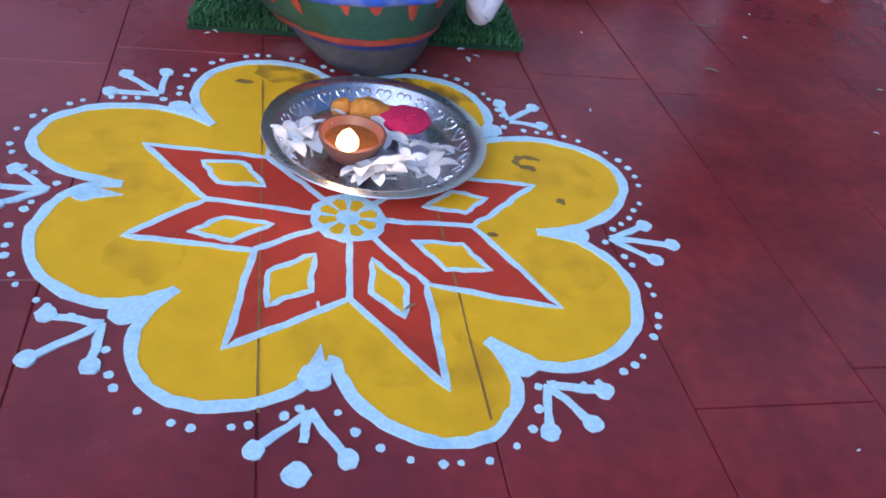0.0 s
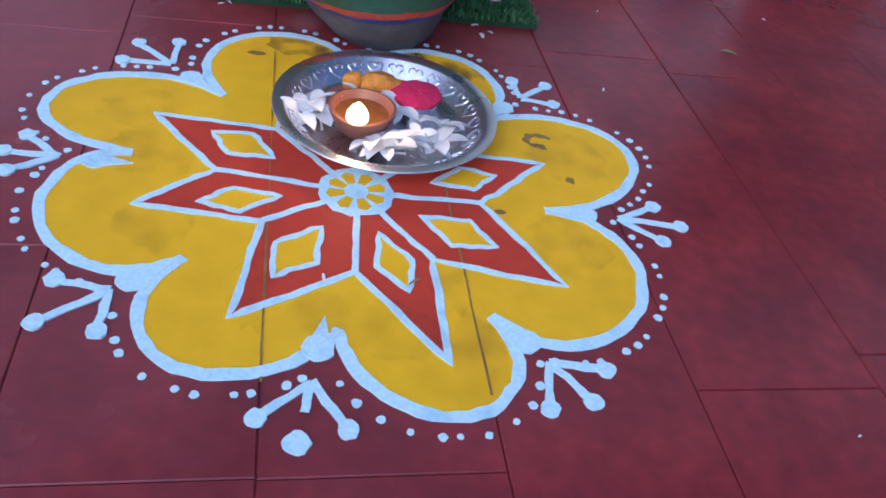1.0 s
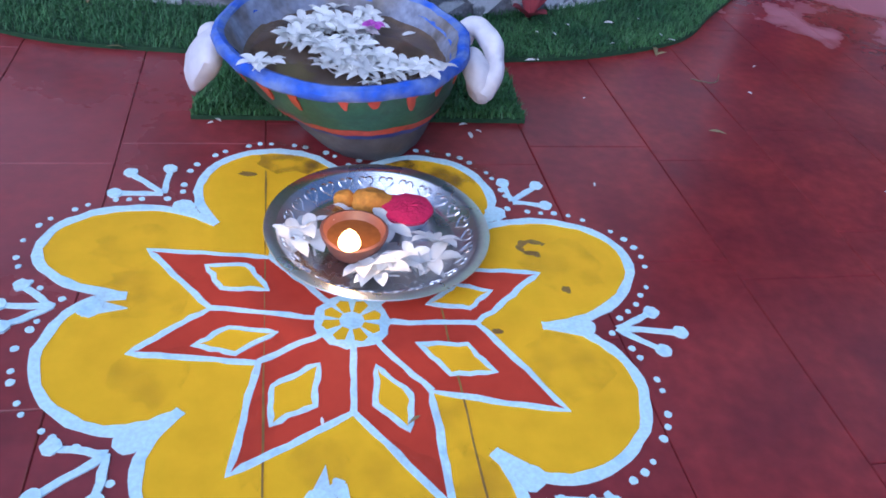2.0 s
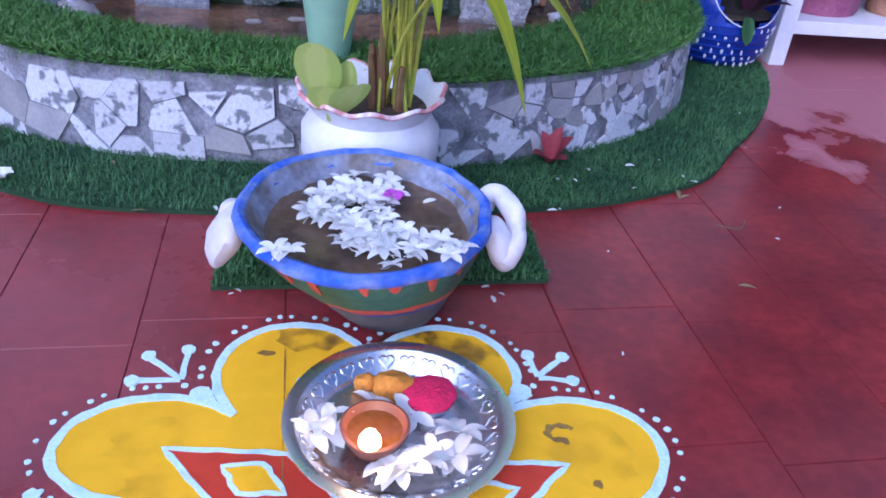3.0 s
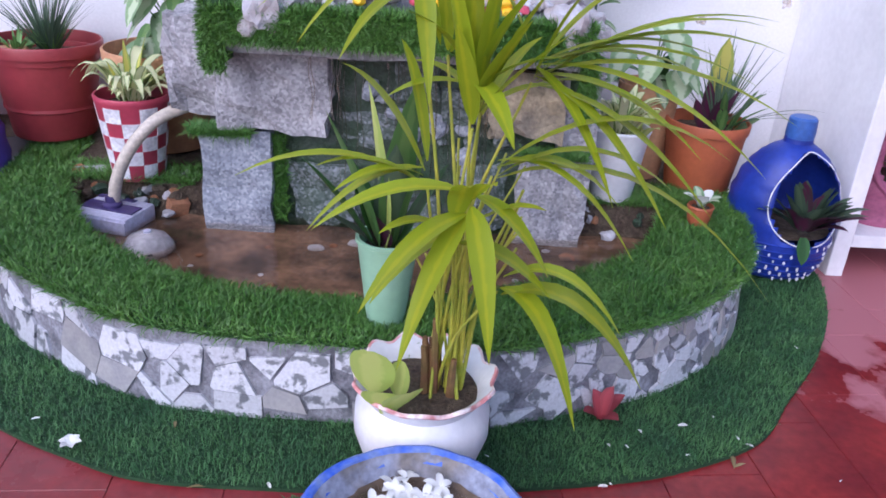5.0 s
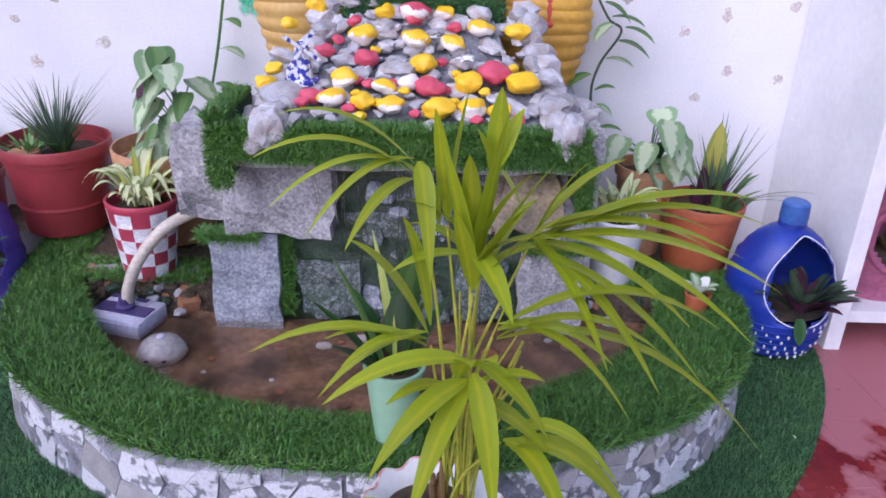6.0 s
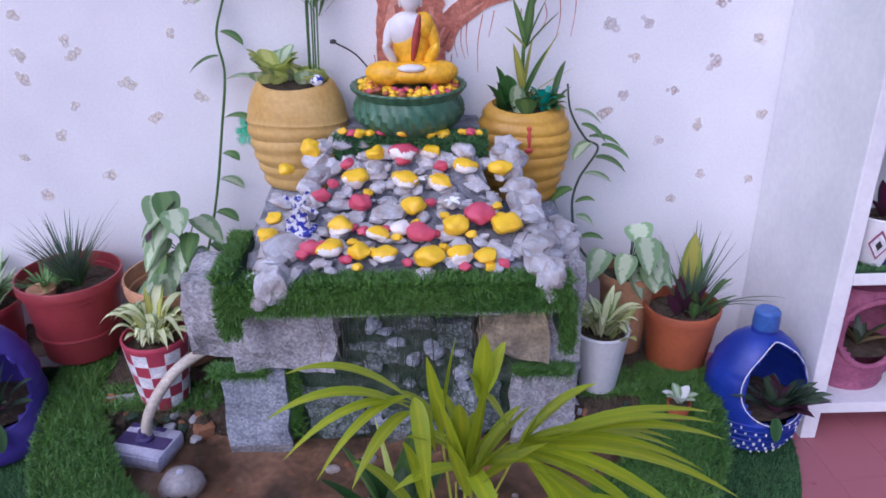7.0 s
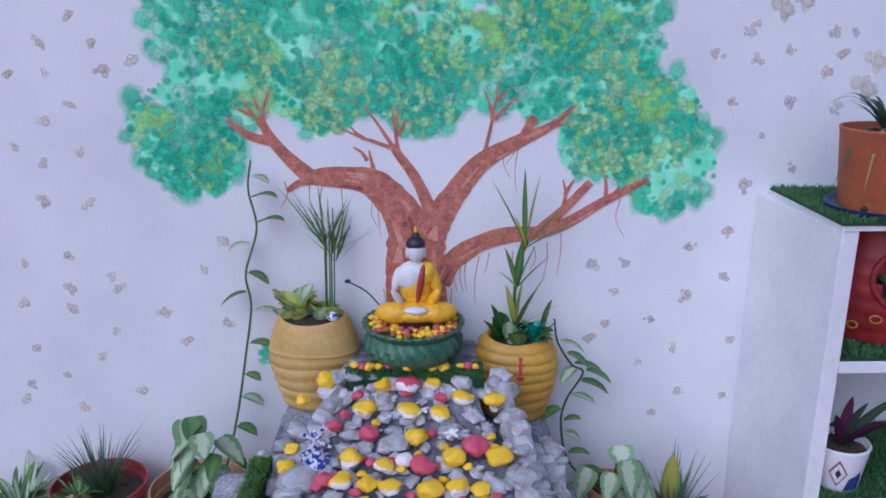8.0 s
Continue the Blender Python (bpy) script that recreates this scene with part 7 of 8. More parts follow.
def ribbed_pot(name, m, material, label, h, r, smooth_top):
    pot = thing(name, m, label, "potted plant")
    prof = [(0.0, 0.0), (r * 0.58, 0.0)]
    n = 44
    for k in range(n + 1):
        t = k / n
        z = 0.004 + (h - 0.006) * t
        rr = r * (0.60 + 0.40 * math.sin(math.pi * (0.06 + 0.60 * t)) ** 0.9) if t < 0.62 else r * (1.0 - 0.27 * ((t - 0.62) / 0.38) ** 2)
        rib = 0.0070 * abs(math.sin(t * math.pi * 8)) if t < smooth_top else 0.002
        prof.append((rr + rib, z))
    prof += [(prof[-1][0] - 0.006, h), (prof[-1][0] - 0.014, h - 0.03), (0.0, h - 0.035)]
    part("pot", lathe_bm(prof, 56, lambda a, rr, z, i: (rr, z + (0.010 * math.sin(a) * (z / h) ** 3) + 0.003 * math.sin(2 * a + z * 30)), cap=False), material, pot, smooth=True)
    part("soil", lathe_bm([(0.0, h - 0.004), (prof[-4][0] - 0.010, h - 0.010)], 24, lambda a, rr, z, i: (rr, z + 0.010 * math.sin(a) * rr / 0.1), cap=False), SOIL, pot)
    return pot


yl = ribbed_pot("yellow_pot", pose(-0.345, 1.708, 0.622) @ Matrix.Diagonal((1, 0.66, 1, 1)), YELLOW_OLD, "weathered yellow ribbed pot with spiky and round plants", 0.285, 0.128, 0.66)
for k in range(5):
    a = k * 1.2
    part("stem", tube_bm([(0.05 + 0.012 * math.cos(a), 0.012 * math.sin(a), 0.26), (0.055 + 0.014 * math.cos(a), 0.03 + 0.014 * math.sin(a), 0.52)], 0.0024, 6), L_VINE, yl)
    tuft(yl, "crown", L_VINE, (0.055 + 0.014 * math.cos(a), 0.03 + 0.014 * math.sin(a), 0.44 + 0.02 * k), 8, 0.20, 0.0065, 0.85, 0.05, 0.78, seed=50 + k)
for k in range(26):
    a = rk.uniform(0, 2 * math.pi)
    leaf(yl, (-0.045, -0.01, 0.285), (-0.048 + 0.065 * math.cos(a), -0.01 + 0.05 * math.sin(a), rk.uniform(0.315, 0.375)), 0.058, L_SUCC if k % 4 else L_ARROW, 0.2, 0.15, "round", n=7)
for k in range(34):
    a, q = rk.uniform(0, 6.28), 0.090 * math.sqrt(rk.random())
    b = Vector((q * math.cos(a) - 0.012, q * math.sin(a), 0.284))
    leaf(yl, b, b + Vector((rk.uniform(-0.03, 0.03), -rk.uniform(0.0, 0.04), rk.uniform(0.012, 0.045))), 0.050, (L_ARROW, L_SUCC, L_SUCC)[k % 3], 0.15, 0.12, "oval", n=4)
part("china_ball", rock_bm(4, 0.017, 0.017, 0.015, 3, 0.05, True), DELFT, yl, "blue and white china ball", True).matrix_basis = pose(0.062, -0.055, 0.292)

yr = ribbed_pot("yellow_pot", pose(0.245, 1.712, 0.576) @ Matrix.Diagonal((1, 0.66, 1, 1)), YELLOW_POT, "bright yellow ribbed pot with long bladed plant", 0.262, 0.123, 1.1)
bm = bmesh.new()
for dx, dz, w, h in ((0.0, 0.160, 0.012, 0.008), (0.0, 0.180, 0.006, 0.022), (0.0, 0.212, 0.007, 0.010), (0.0, 0.196, 0.006, 0.016)):
    ball(bm, (dx + 0.006, -0.1270 + max(0, dz - 0.17) * 0.30, dz), (w, 0.006, h), seg=10)
part("red_mark", bm, RED_P, yr, "red painted mark on the ribs")
# a cane with whorls of long blades, one over the other
part("cane", tube_bm(curve_pts([(0.005, 0.01, 0.22), (-0.006, 0.012, 0.34), (0.0, 0.016, 0.46), (0.03, 0.02, 0.545)], 6), 0.0060, 8, taper=0.6), L_VINE, yr, smooth=True)
for z, x, blades in ((0.520, 0.022, ((-0.100, 0.20, 0.022), (-0.010, 0.235, 0.020), (0.035, 0.215, 0.026), (0.120, 0.130, 0.024), (0.150, 0.075, 0.018), (-0.035, 0.10, 0.020))),
                     (0.400, 0.0, ((-0.040, 0.13, 0.026), (0.010, 0.16, 0.026), (0.050, 0.13, 0.030), (0.085, 0.10, 0.022), (-0.060, 0.06, 0.024))),
                     (0.270, 0.0, ((-0.035, 0.15, 0.030), (0.020, 0.17, 0.034), (0.055, 0.14, 0.034), (0.085, 0.17, 0.026), (0.130, 0.085, 0.012)))):
    for dx, dz, w in blades:
        leaf(yr, (x, 0.014, z), (x + dx, 0.014 - rk.uniform(-0.02, 0.05), z + dz), w, L_VINE if rk.random() < 0.6 else L_YELLOW, 0.06, 0.3, n=8)
for dx, dy, dz in ((-0.075, -0.03, 0.325), (-0.06, -0.05, 0.295), (-0.085, -0.02, 0.29), (-0.05, -0.07, 0.27), (-0.03, -0.08, 0.265)):
    leaf(yr, (-0.05, -0.02, 0.24), (dx, dy, dz), 0.05, L_DARK, 0.2, 0.3, "oval", n=5)
for k in range(9):
    a = rk.uniform(math.pi, 2 * math.pi)
    leaf(yr, (0.05, -0.04, 0.245), (0.05 + 0.06 * math.cos(a), -0.04 + 0.06 * math.sin(a), rk.uniform(0.25, 0.30)), 0.026, L_VINE, 0.3, 0.3, "oval", n=5)
for k in range(26):
    a, q = rk.uniform(0, 6.28), 0.078 * math.sqrt(rk.random())
    b = Vector((q * math.cos(a), q * math.sin(a), 0.258))
    leaf(yr, b, b + Vector((rk.uniform(-0.03, 0.03), -rk.uniform(0.0, 0.04), rk.uniform(0.012, 0.045))), 0.036, (L_VINE, L_DARK, L_ARROW)[k % 3], 0.15, 0.12, "oval", n=4)
for b, t, w, m in (((-0.050, -0.02, 0.245), (-0.078, -0.03, 0.365), 0.060, L_DARK), ((-0.045, -0.03, 0.245), (-0.050, -0.05, 0.345), 0.056, L_DARK), ((-0.055, -0.03, 0.245), (-0.100, -0.05, 0.320), 0.050, L_DARK), ((0.075, 0.0, 0.250), (0.100, -0.02, 0.375), 0.036, L_VINE),
                   ((0.070, -0.02, 0.245), (0.115, -0.04, 0.310), 0.032, L_VINE), ((0.0, -0.07, 0.245), (-0.012, -0.11, 0.292), 0.056, L_VINE), ((-0.02, -0.06, 0.245), (-0.030, -0.09, 0.325), 0.044, L_ARROW)):
    leaf(yr, b, t, w, m, 0.12, 0.35, "oval")
bm = bmesh.new()
for k in range(12):
    a = k * 0.55
    leaf_bm((0.045, -0.055, 0.25), (0.045 + 0.045 * math.cos(a), -0.06 + 0.03 * math.sin(a), 0.262 + 0.025 * (k % 3)), 0.022, 0.5, 0.4, 5, "oval", bm)
part("teal_ribbon", bm, TEAL, yr, "shiny teal ribbon bow")


bud = thing("dry_stalk", pose(-0.235, 1.72, 0.90), "thin bent dark stalk with a dry bud", "twig")
part("stem", tube_bm(curve_pts([(-0.150, 1.720, 0.925), (-0.190, 1.728, 0.968), (-0.243, 1.731, 0.998)], 5), 0.0024, 6), HAIR, bud, smooth=True, world=True)
part("bud", rock_bm(8, 0.009, 0.007, 0.006, 2, 0.3), HAIR, bud).matrix_basis = pose(-0.008, 0.011, 0.098)


def vine(name, pts, label, leaves, seed):
    v = thing(name, pose(*pts[0]), label, "climbing plant")
    line = curve_pts(pts, 8)
    part("stem", tube_bm(line, 0.0040, 6, taper=0.7), L_VINE if seed % 2 else L_GREY, v, smooth=True, world=True)
    rv = random.Random(seed)
    for k in range(leaves):
        p = line[int((k + 0.7) / (leaves + 0.7) * (len(line) - 1))]
        s = -1 if k % 2 else 1
        if rv.random() < 0.3:
            s = -s
        ln = rv.uniform(0.055, 0.090)
        tip = p + Vector((s * ln, -rv.uniform(0.01, 0.035), rv.uniform(-0.045, 0.015)))
        leaf(v, p + Vector((s * 0.008, -0.003, 0.004)), tip, rv.uniform(0.036, 0.050), L_VINE if k % 3 else L_ARROW, 0.2, 0.3, "oval", world=True, n=6)
    return v


vine("climbing_vine", [(-0.640, 1.620, 0.365), (-0.612, 1.700, 0.475), (-0.586, 1.745, 0.608), (-0.558, 1.750, 0.756), (-0.530, 1.750, 0.916), (-0.538, 1.750, 1.019), (-0.498, 1.750, 1.152), (-0.514, 1.750, 1.266), (-0.500, 1.745, 1.350)], "thin climbing vine with small leaves against the wall", 13, 3)
vine("climbing_vine", [(0.500, 1.600, 0.37), (0.410, 1.660, 0.44), (0.385, 1.690, 0.55), (0.400, 1.700, 0.63), (0.448, 1.710, 0.712), (0.410, 1.700, 0.745), (0.365, 1.690, 0.82), (0.352, 1.690, 0.893)], "leafy vine climbing beside the yellow pot", 14, 8)

# ---------------------------------------------------------------- shelf unit
shelf = thing("shelf_unit", pose(1.4, 1.6, 0), "white painted masonry shelf unit with open compartments", "shelf")
bm = box_bm(0.980, 1.372, 0.0, 1.022, 1.797, 1.236, 0.003)
for v in bm.verts:
    if v.co.x < 1.0 and v.co.y > 1.5:
        v.co.x -= 0.030
part("side_panel", bm, SHELF, shelf, world=True)
part("side_panel", box_bm(2.10, 1.372, 0.0, 2.142, 1.797, 1.236, 0.003), SHELF, shelf, world=True)
part("back_panel", box_bm(1.022, 1.775, 0.06, 2.10, 1.797, 1.236), SHELF, shelf, world=True)
for z in (0.080, 0.462, 0.862):
    part("shelf_board", box_bm(1.0225, 1.374, z, 2.0995, 1.7745, z + 0.032, 0.002), SHELF, shelf, world=True)
part("top_board", box_bm(0.978, 1.368, 1.2365, 2.145, 1.797, 1.252, 0.002), SHELF, shelf, world=True)
for z, x0, nm in ((1.252, 0.972, "dark artificial grass on the shelf top"), (0.894, 1.024, "green turf lining on a shelf"), (0.494, 1.024, "green turf lining on a shelf")):
    g = thing("shelf_grass", pose(1.5, 1.58, z), nm, "artificial grass")
    y0 = 1.362 if z > 1.2 else 1.378
    part("backing", box_bm(x0, y0, z, 2.09, 1.772, z + 0.006), BACKING, g, world=True)
    n1 = 9000
    pp = np.stack([rng.uniform(x0, 1.55, n1), rng.uniform(y0, 1.77, n1), np.full(n1, z + 0.006)], 1)
    turf("turf_pile", pp, np.tile([0, 0, 1.0], (n1, 1)), 0.014, 0.0026, g, TURF, 61, 0.8)
top_pot = thing("potted_spider_plant", pose(1.135, 1.500, 1.262), "brown terracotta pot with arching spider plant", "potted plant")
plain_pot(top_pot, 0.096, 0.118, 0.205, TERRA, 0.003, 0.012, 0.02)
part("saucer", lathe_bm([(0.0, 0.0), (0.125, 0.0), (0.132, 0.012), (0.128, 0.012), (0.12, 0.004), (0.0, 0.004)], 36, cap=False), RIM_DARK, top_pot, "dark saucer under the pot", True)
bm = bmesh.new()
ball(bm, (-0.075, -0.066, 0.014), (0.009, 0.008, 0.007), seg=10)
part("drain_hole", bm, HAIR, top_pot)
tuft(top_pot, "foliage", L_GREY, (0, 0, 0.19), 60, 0.20, 0.012, 0.9, 0.5, 0.45, seed=70, n=8)
for k in range(4):
    a = 3.4 + 0.55 * k
    leaf(top_pot, (0.03 * math.cos(a), 0.03 * math.sin(a), 0.19), (0.15 * math.cos(a), 0.14 * math.sin(a), 0.06), 0.010, L_DRY if k % 2 else L_GREY, 0.75, n=9)


def drum_planter(name, m, material, label, r, h, tilt, marks=None):
    d = thing(name, m, label, "planter")
    bm = bmesh.new()
    seg, rows = 56, 22
    rings = []
    for j in range(rows + 1):
        t = j / rows
        rr = r * (0.72 + 0.28 * math.sin(math.pi * (0.08 + 0.84 * t))) + 0.003 * math.sin(t * 44)
        rings.append([bm.verts.new((rr * math.cos(2 * math.pi * k / seg), rr * 0.8 * math.sin(2 * math.pi * k / seg), h * t)) for k in range(seg)])
    for a, b in zip(rings, rings[1:]):
        for k in range(seg):
            c = (a[k].co + b[(k + 1) % seg].co) / 2
            ang = (math.atan2(c.y, c.x) + math.pi / 2 - tilt + math.pi) % (2 * math.pi) - math.pi
            if (ang / 0.86) ** 2 + ((c.z - h * 0.60) / (h * 0.32)) ** 2 < 1:
                continue
            bm.faces.new((a[k], a[(k + 1) % seg], b[(k + 1) % seg], b[k]))
    bm.faces.new(rings[0])
    bm.faces.new(rings[-1])
    body = part("body", bm, material, d, smooth=True)
    th = body.modifiers.new("thickness", "SOLIDIFY")
    th.thickness = 0.006
    edge = []
    for k in range(60):
        q = 2 * math.pi * k / 60
        ang, t = 0.86 * math.cos(q) + tilt - math.pi / 2, 0.60 + 0.32 * math.sin(q)
        rr = r * (0.72 + 0.28 * math.sin(math.pi * (0.08 + 0.84 * t)))
        edge.append((rr * math.cos(ang), rr * 0.8 * math.sin(ang), h * t))
    part("opening_edge", tube_bm(edge, 0.0085, 8, closed=True), material, d, smooth=True)
    part("soil", lathe_bm([(0.0, h * 0.38), (r * 0.92, h * 0.37)], 28, cap=False), SOIL, d).scale = (1, 0.78, 1)
    rl = random.Random(int(r * 1000))
    for k in range(10):
        a = rl.uniform(0, 6.28)
        leaf(d, (0, -0.02, h * 0.38), (r * 0.6 * math.cos(a), -0.03 + r * 0.5 * math.sin(a), h * rl.uniform(0.48, 0.72)), 0.022, L_GREY if k % 2 else L_DRY, 0.15, 0.3, n=5)
    if marks:
        for k in range(7):
            a = -math.pi / 2 - 1.2 + 0.36 * k
            z = h * (0.16 if k % 2 else 0.24)
            rr = r * (0.72 + 0.28 * math.sin(math.pi * (0.08 + 0.84 * z / h))) + 0.004
            pts = [((rr) * math.cos(a + 0.09 * math.cos(t)), rr * 0.8 * math.sin(a + 0.09 * math.cos(t)), z + 0.010 * math.sin(t)) for t in [2 * math.pi * q / 14 for q in range(14)]]
            part("gold_ring", tube_bm(pts, 0.0025, 5, closed=True), marks, d, "golden painted ring")
    return d


drum_planter("drum_planter", pose(1.140, 1.500, 0.112), PINKPOT, "dusty pink woven drum planter with round opening", 0.112, 0.300, 0.05)
drum_planter("drum_planter", pose(1.215, 1.560, 0.904), REDPOT, "dark red round planter with golden rings", 0.170, 0.315, 0.25, mat("gold_paint", (0.45, 0.22, 0.04), rough=0.5))
drum_planter("drum_planter", pose(1.370, 1.510, 0.112), TAN, "tan striped woven drum planter", 0.110, 0.28, -0.3)
dia = thing("potted_purple_plant", pose(1.104, 1.452, 0.500), "white pot with painted diamond and purple leaves", "potted plant")
body = plain_pot(dia, 0.055, 0.076, 0.128, WHITE_POT, 0.002, 0.008, 0.02)


def pot_patch(name, ang, z, wa, hz, material, out, shape):
    bm = bmesh.new()
    vs = []
    for du, dv in shape:
        zz = z + dv * hz
        a = -math.pi / 2 + ang + du * wa
        r = 0.056 + 0.019 * zz / 0.12 + out
        vs.append((r * math.cos(a), r * math.sin(a), zz, a, r))
    f = [bm.verts.new(v[:3]) for v in vs]
    g = [bm.verts.new(((v[4] - 0.004) * math.cos(v[3]), (v[4] - 0.004) * math.sin(v[3]), v[2])) for v in vs]
    bm.faces.new(f)
    for k in range(len(f)):
        bm.faces.new((f[k], f[(k + 1) % len(f)], g[(k + 1) % len(f)], g[k]))
    part(name, bm, material, body)


DIAMOND = [(-1, 0), (-0.5, -0.5), (0, -1), (0.5, -0.5), (1, 0), (0.5, 0.5), (0, 1), (-0.5, 0.5)]
pot_patch("painted_diamond", -0.45, 0.062, 0.36, 0.042, PINKPOT, 0.0015, DIAMOND)
pot_patch("painted_diamond", -0.45, 0.062, 0.28, 0.033, WHITE_P, 0.0030, DIAMOND)
pot_patch("painted_diamond", -0.45, 0.062, 0.11, 0.015, HAIR, 0.0045, DIAMOND)
pot_patch("painted_patch", 0.22, 0.036, 0.36, 0.028, RIM_DARK, 0.0015, [(-1, -1), (0, -1), (1, -1), (1, 0), (0.7, 1), (0, 0.6), (-0.6, 0.3)])
for b, t, w, m in (((0, 0, 0.11), (-0.04, -0.03, 0.22), 0.032, L_PURPLE), ((0, 0, 0.11), (-0.01, -0.04, 0.28), 0.030, L_PURPLE), ((0, 0, 0.11), (0.09, -0.05, 0.21), 0.036, L_PURPLE), ((0, 0, 0.11), (0.15, -0.03, 0.20), 0.036, L_PURPLE),
                   ((0, 0, 0.11), (0.06, 0.0, 0.24), 0.034, L_GREY), ((0, 0, 0.11), (-0.06, -0.02, 0.17), 0.03, L_PURPLE), ((0, 0, 0.11), (0.03, -0.06, 0.17), 0.03, L_PURPLE), ((0, 0, 0.11), (0.17, 0.02, 0.25), 0.034, L_GREY)):
    leaf(dia, b, t, w, m, 0.15, 0.3)

# ---------------------------------------------------------------- mural on the wall
MY = 1.800


def wall_plate(points, out, bm=None):
    bm = bm or bmesh.new()
    f = [bm.verts.new((x, MY - out, z)) for x, z in points]
    g = [bm.verts.new((x, MY + 0.002, z)) for x, z in points]
    bm.faces.new(f)
    for k in range(len(f)):
        bm.faces.new((f[k], f[(k + 1) % len(f)], g[(k + 1) % len(f)], g[k]))
    return bm


def wall_stroke(pts, w0, w1, out, bm=None, n=7):
    """A painted limb: a tapering stroke along points on the wall."""
    bm = bm or bmesh.new()
    line = curve_pts([(x, 0, z) for x, z in pts], n)
    m = len(line)
    rows = []
    for k, p in enumerate(line):
        d = (line[min(k + 1, m - 1)] - line[max(k - 1, 0)]).normalized()
        s = Vector((-d.z, 0, d.x))
        w = (w0 + (w1 - w0) * k / (m - 1)) / 2 * (1 + 0.10 * noise.noise(Vector((p.x * 40, 0, p.z * 40))))
        a, b = p + s * w, p - s * w
        rows.append([bm.verts.new((q.x, MY - out, q.z)) for q in (a, b)] + [bm.verts.new((q.x, MY + 0.002, q.z)) for q in (b, a)])
    for a, b in zip(rows, rows[1:]):
        for k in range(3):
            bm.faces.new((a[k], a[k + 1], b[k + 1], b[k]))
        bm.faces.new((a[3], a[0], b[0], b[3]))
    bm.faces.new(rows[0])
    bm.faces.new(rows[-1])
    return bm


BOUGHS = [([(-0.045, 0.889), (-0.049, 1.006), (-0.043, 1.110), (-0.026, 1.165)], 0.187, 0.154),
          ([(-0.048, 1.076), (-0.080, 1.170), (-0.120, 1.229), (-0.176, 1.276), (-0.264, 1.290), (-0.353, 1.290)], 0.134, 0.045),
          ([(-0.341, 1.287), (-0.398, 1.339), (-0.443, 1.391), (-0.470, 1.439), (-0.473, 1.466)], 0.045, 0.017),
          ([(-0.015, 1.093), (0.015, 1.158), (0.061, 1.231), (0.142, 1.330), (0.249, 1.391), (0.336, 1.432), (0.405, 1.490)], 0.100, 0.008),
          ([(0.002, 1.144), (-0.011, 1.208), (-0.046, 1.287), (-0.093, 1.354), (-0.110, 1.380)], 0.043, 0.017),
          ([(0.023, 0.969), (0.060, 1.035), (0.143, 1.091), (0.226, 1.115), (0.309, 1.121), (0.391, 1.148), (0.488, 1.207), (0.567, 1.248), (0.628, 1.279)], 0.067, 0.015),
          ([(-0.454, 1.394), (-0.513, 1.411), (-0.568, 1.455)], 0.030, 0.015),
          ([(-0.329, 1.284), (-0.378, 1.274), (-0.414, 1.251)], 0.027, 0.013),
          ([(0.261, 1.397), (0.273, 1.426), (0.292, 1.461)], 0.030, 0.023),
          ([(0.309, 1.121), (0.386, 1.192), (0.459, 1.272)], 0.033, 0.022)]
TWIGS = [[(-0.473, 1.461), (-0.459, 1.505), (-0.446, 1.543)],
         [(-0.479, 1.439), (-0.507, 1.486), (-0.528, 1.520)],
         [(-0.496, 1.466), (-0.524, 1.477), (-0.551, 1.493)],
         [(-0.480, 1.481), (-0.487, 1.505), (-0.494, 1.520)],
         [(-0.165, 1.312), (-0.171, 1.341), (-0.176, 1.367)],
         [(-0.182, 1.337), (-0.197, 1.361), (-0.221, 1.376)],
         [(-0.110, 1.380), (-0.147, 1.437), (-0.187, 1.494)],
         [(-0.118, 1.375), (-0.164, 1.393), (-0.197, 1.403), (-0.251, 1.428)],
         [(-0.188, 1.399), (-0.211, 1.416), (-0.227, 1.435)],
         [(-0.093, 1.357), (-0.100, 1.425), (-0.088, 1.489)],
         [(-0.091, 1.409), (-0.077, 1.437), (-0.068, 1.459)],
         [(-0.095, 1.409), (-0.104, 1.448), (-0.108, 1.488)],
         [(0.150, 1.351), (0.168, 1.431), (0.193, 1.558)],
         [(0.174, 1.446), (0.167, 1.487), (0.149, 1.532)],
         [(0.180, 1.452), (0.210, 1.486), (0.249, 1.521)],
         [(0.186, 1.502), (0.201, 1.521), (0.217, 1.536)],
         [(0.336, 1.429), (0.363, 1.435), (0.394, 1.448)],
         [(0.506, 1.225), (0.503, 1.275), (0.488, 1.318)],
         [(0.385, 1.206), (0.389, 1.239), (0.379, 1.279)],
         [(0.387, 1.234), (0.399, 1.259), (0.412, 1.279)],
         [(0.527, 1.232), (0.538, 1.248), (0.544, 1.262)]]
rm = random.Random(19)
mural = thing("tree_mural", pose(0, MY, 1.2), "painted tree with brown trunk and turquoise sponge-dabbed crown", "mural")
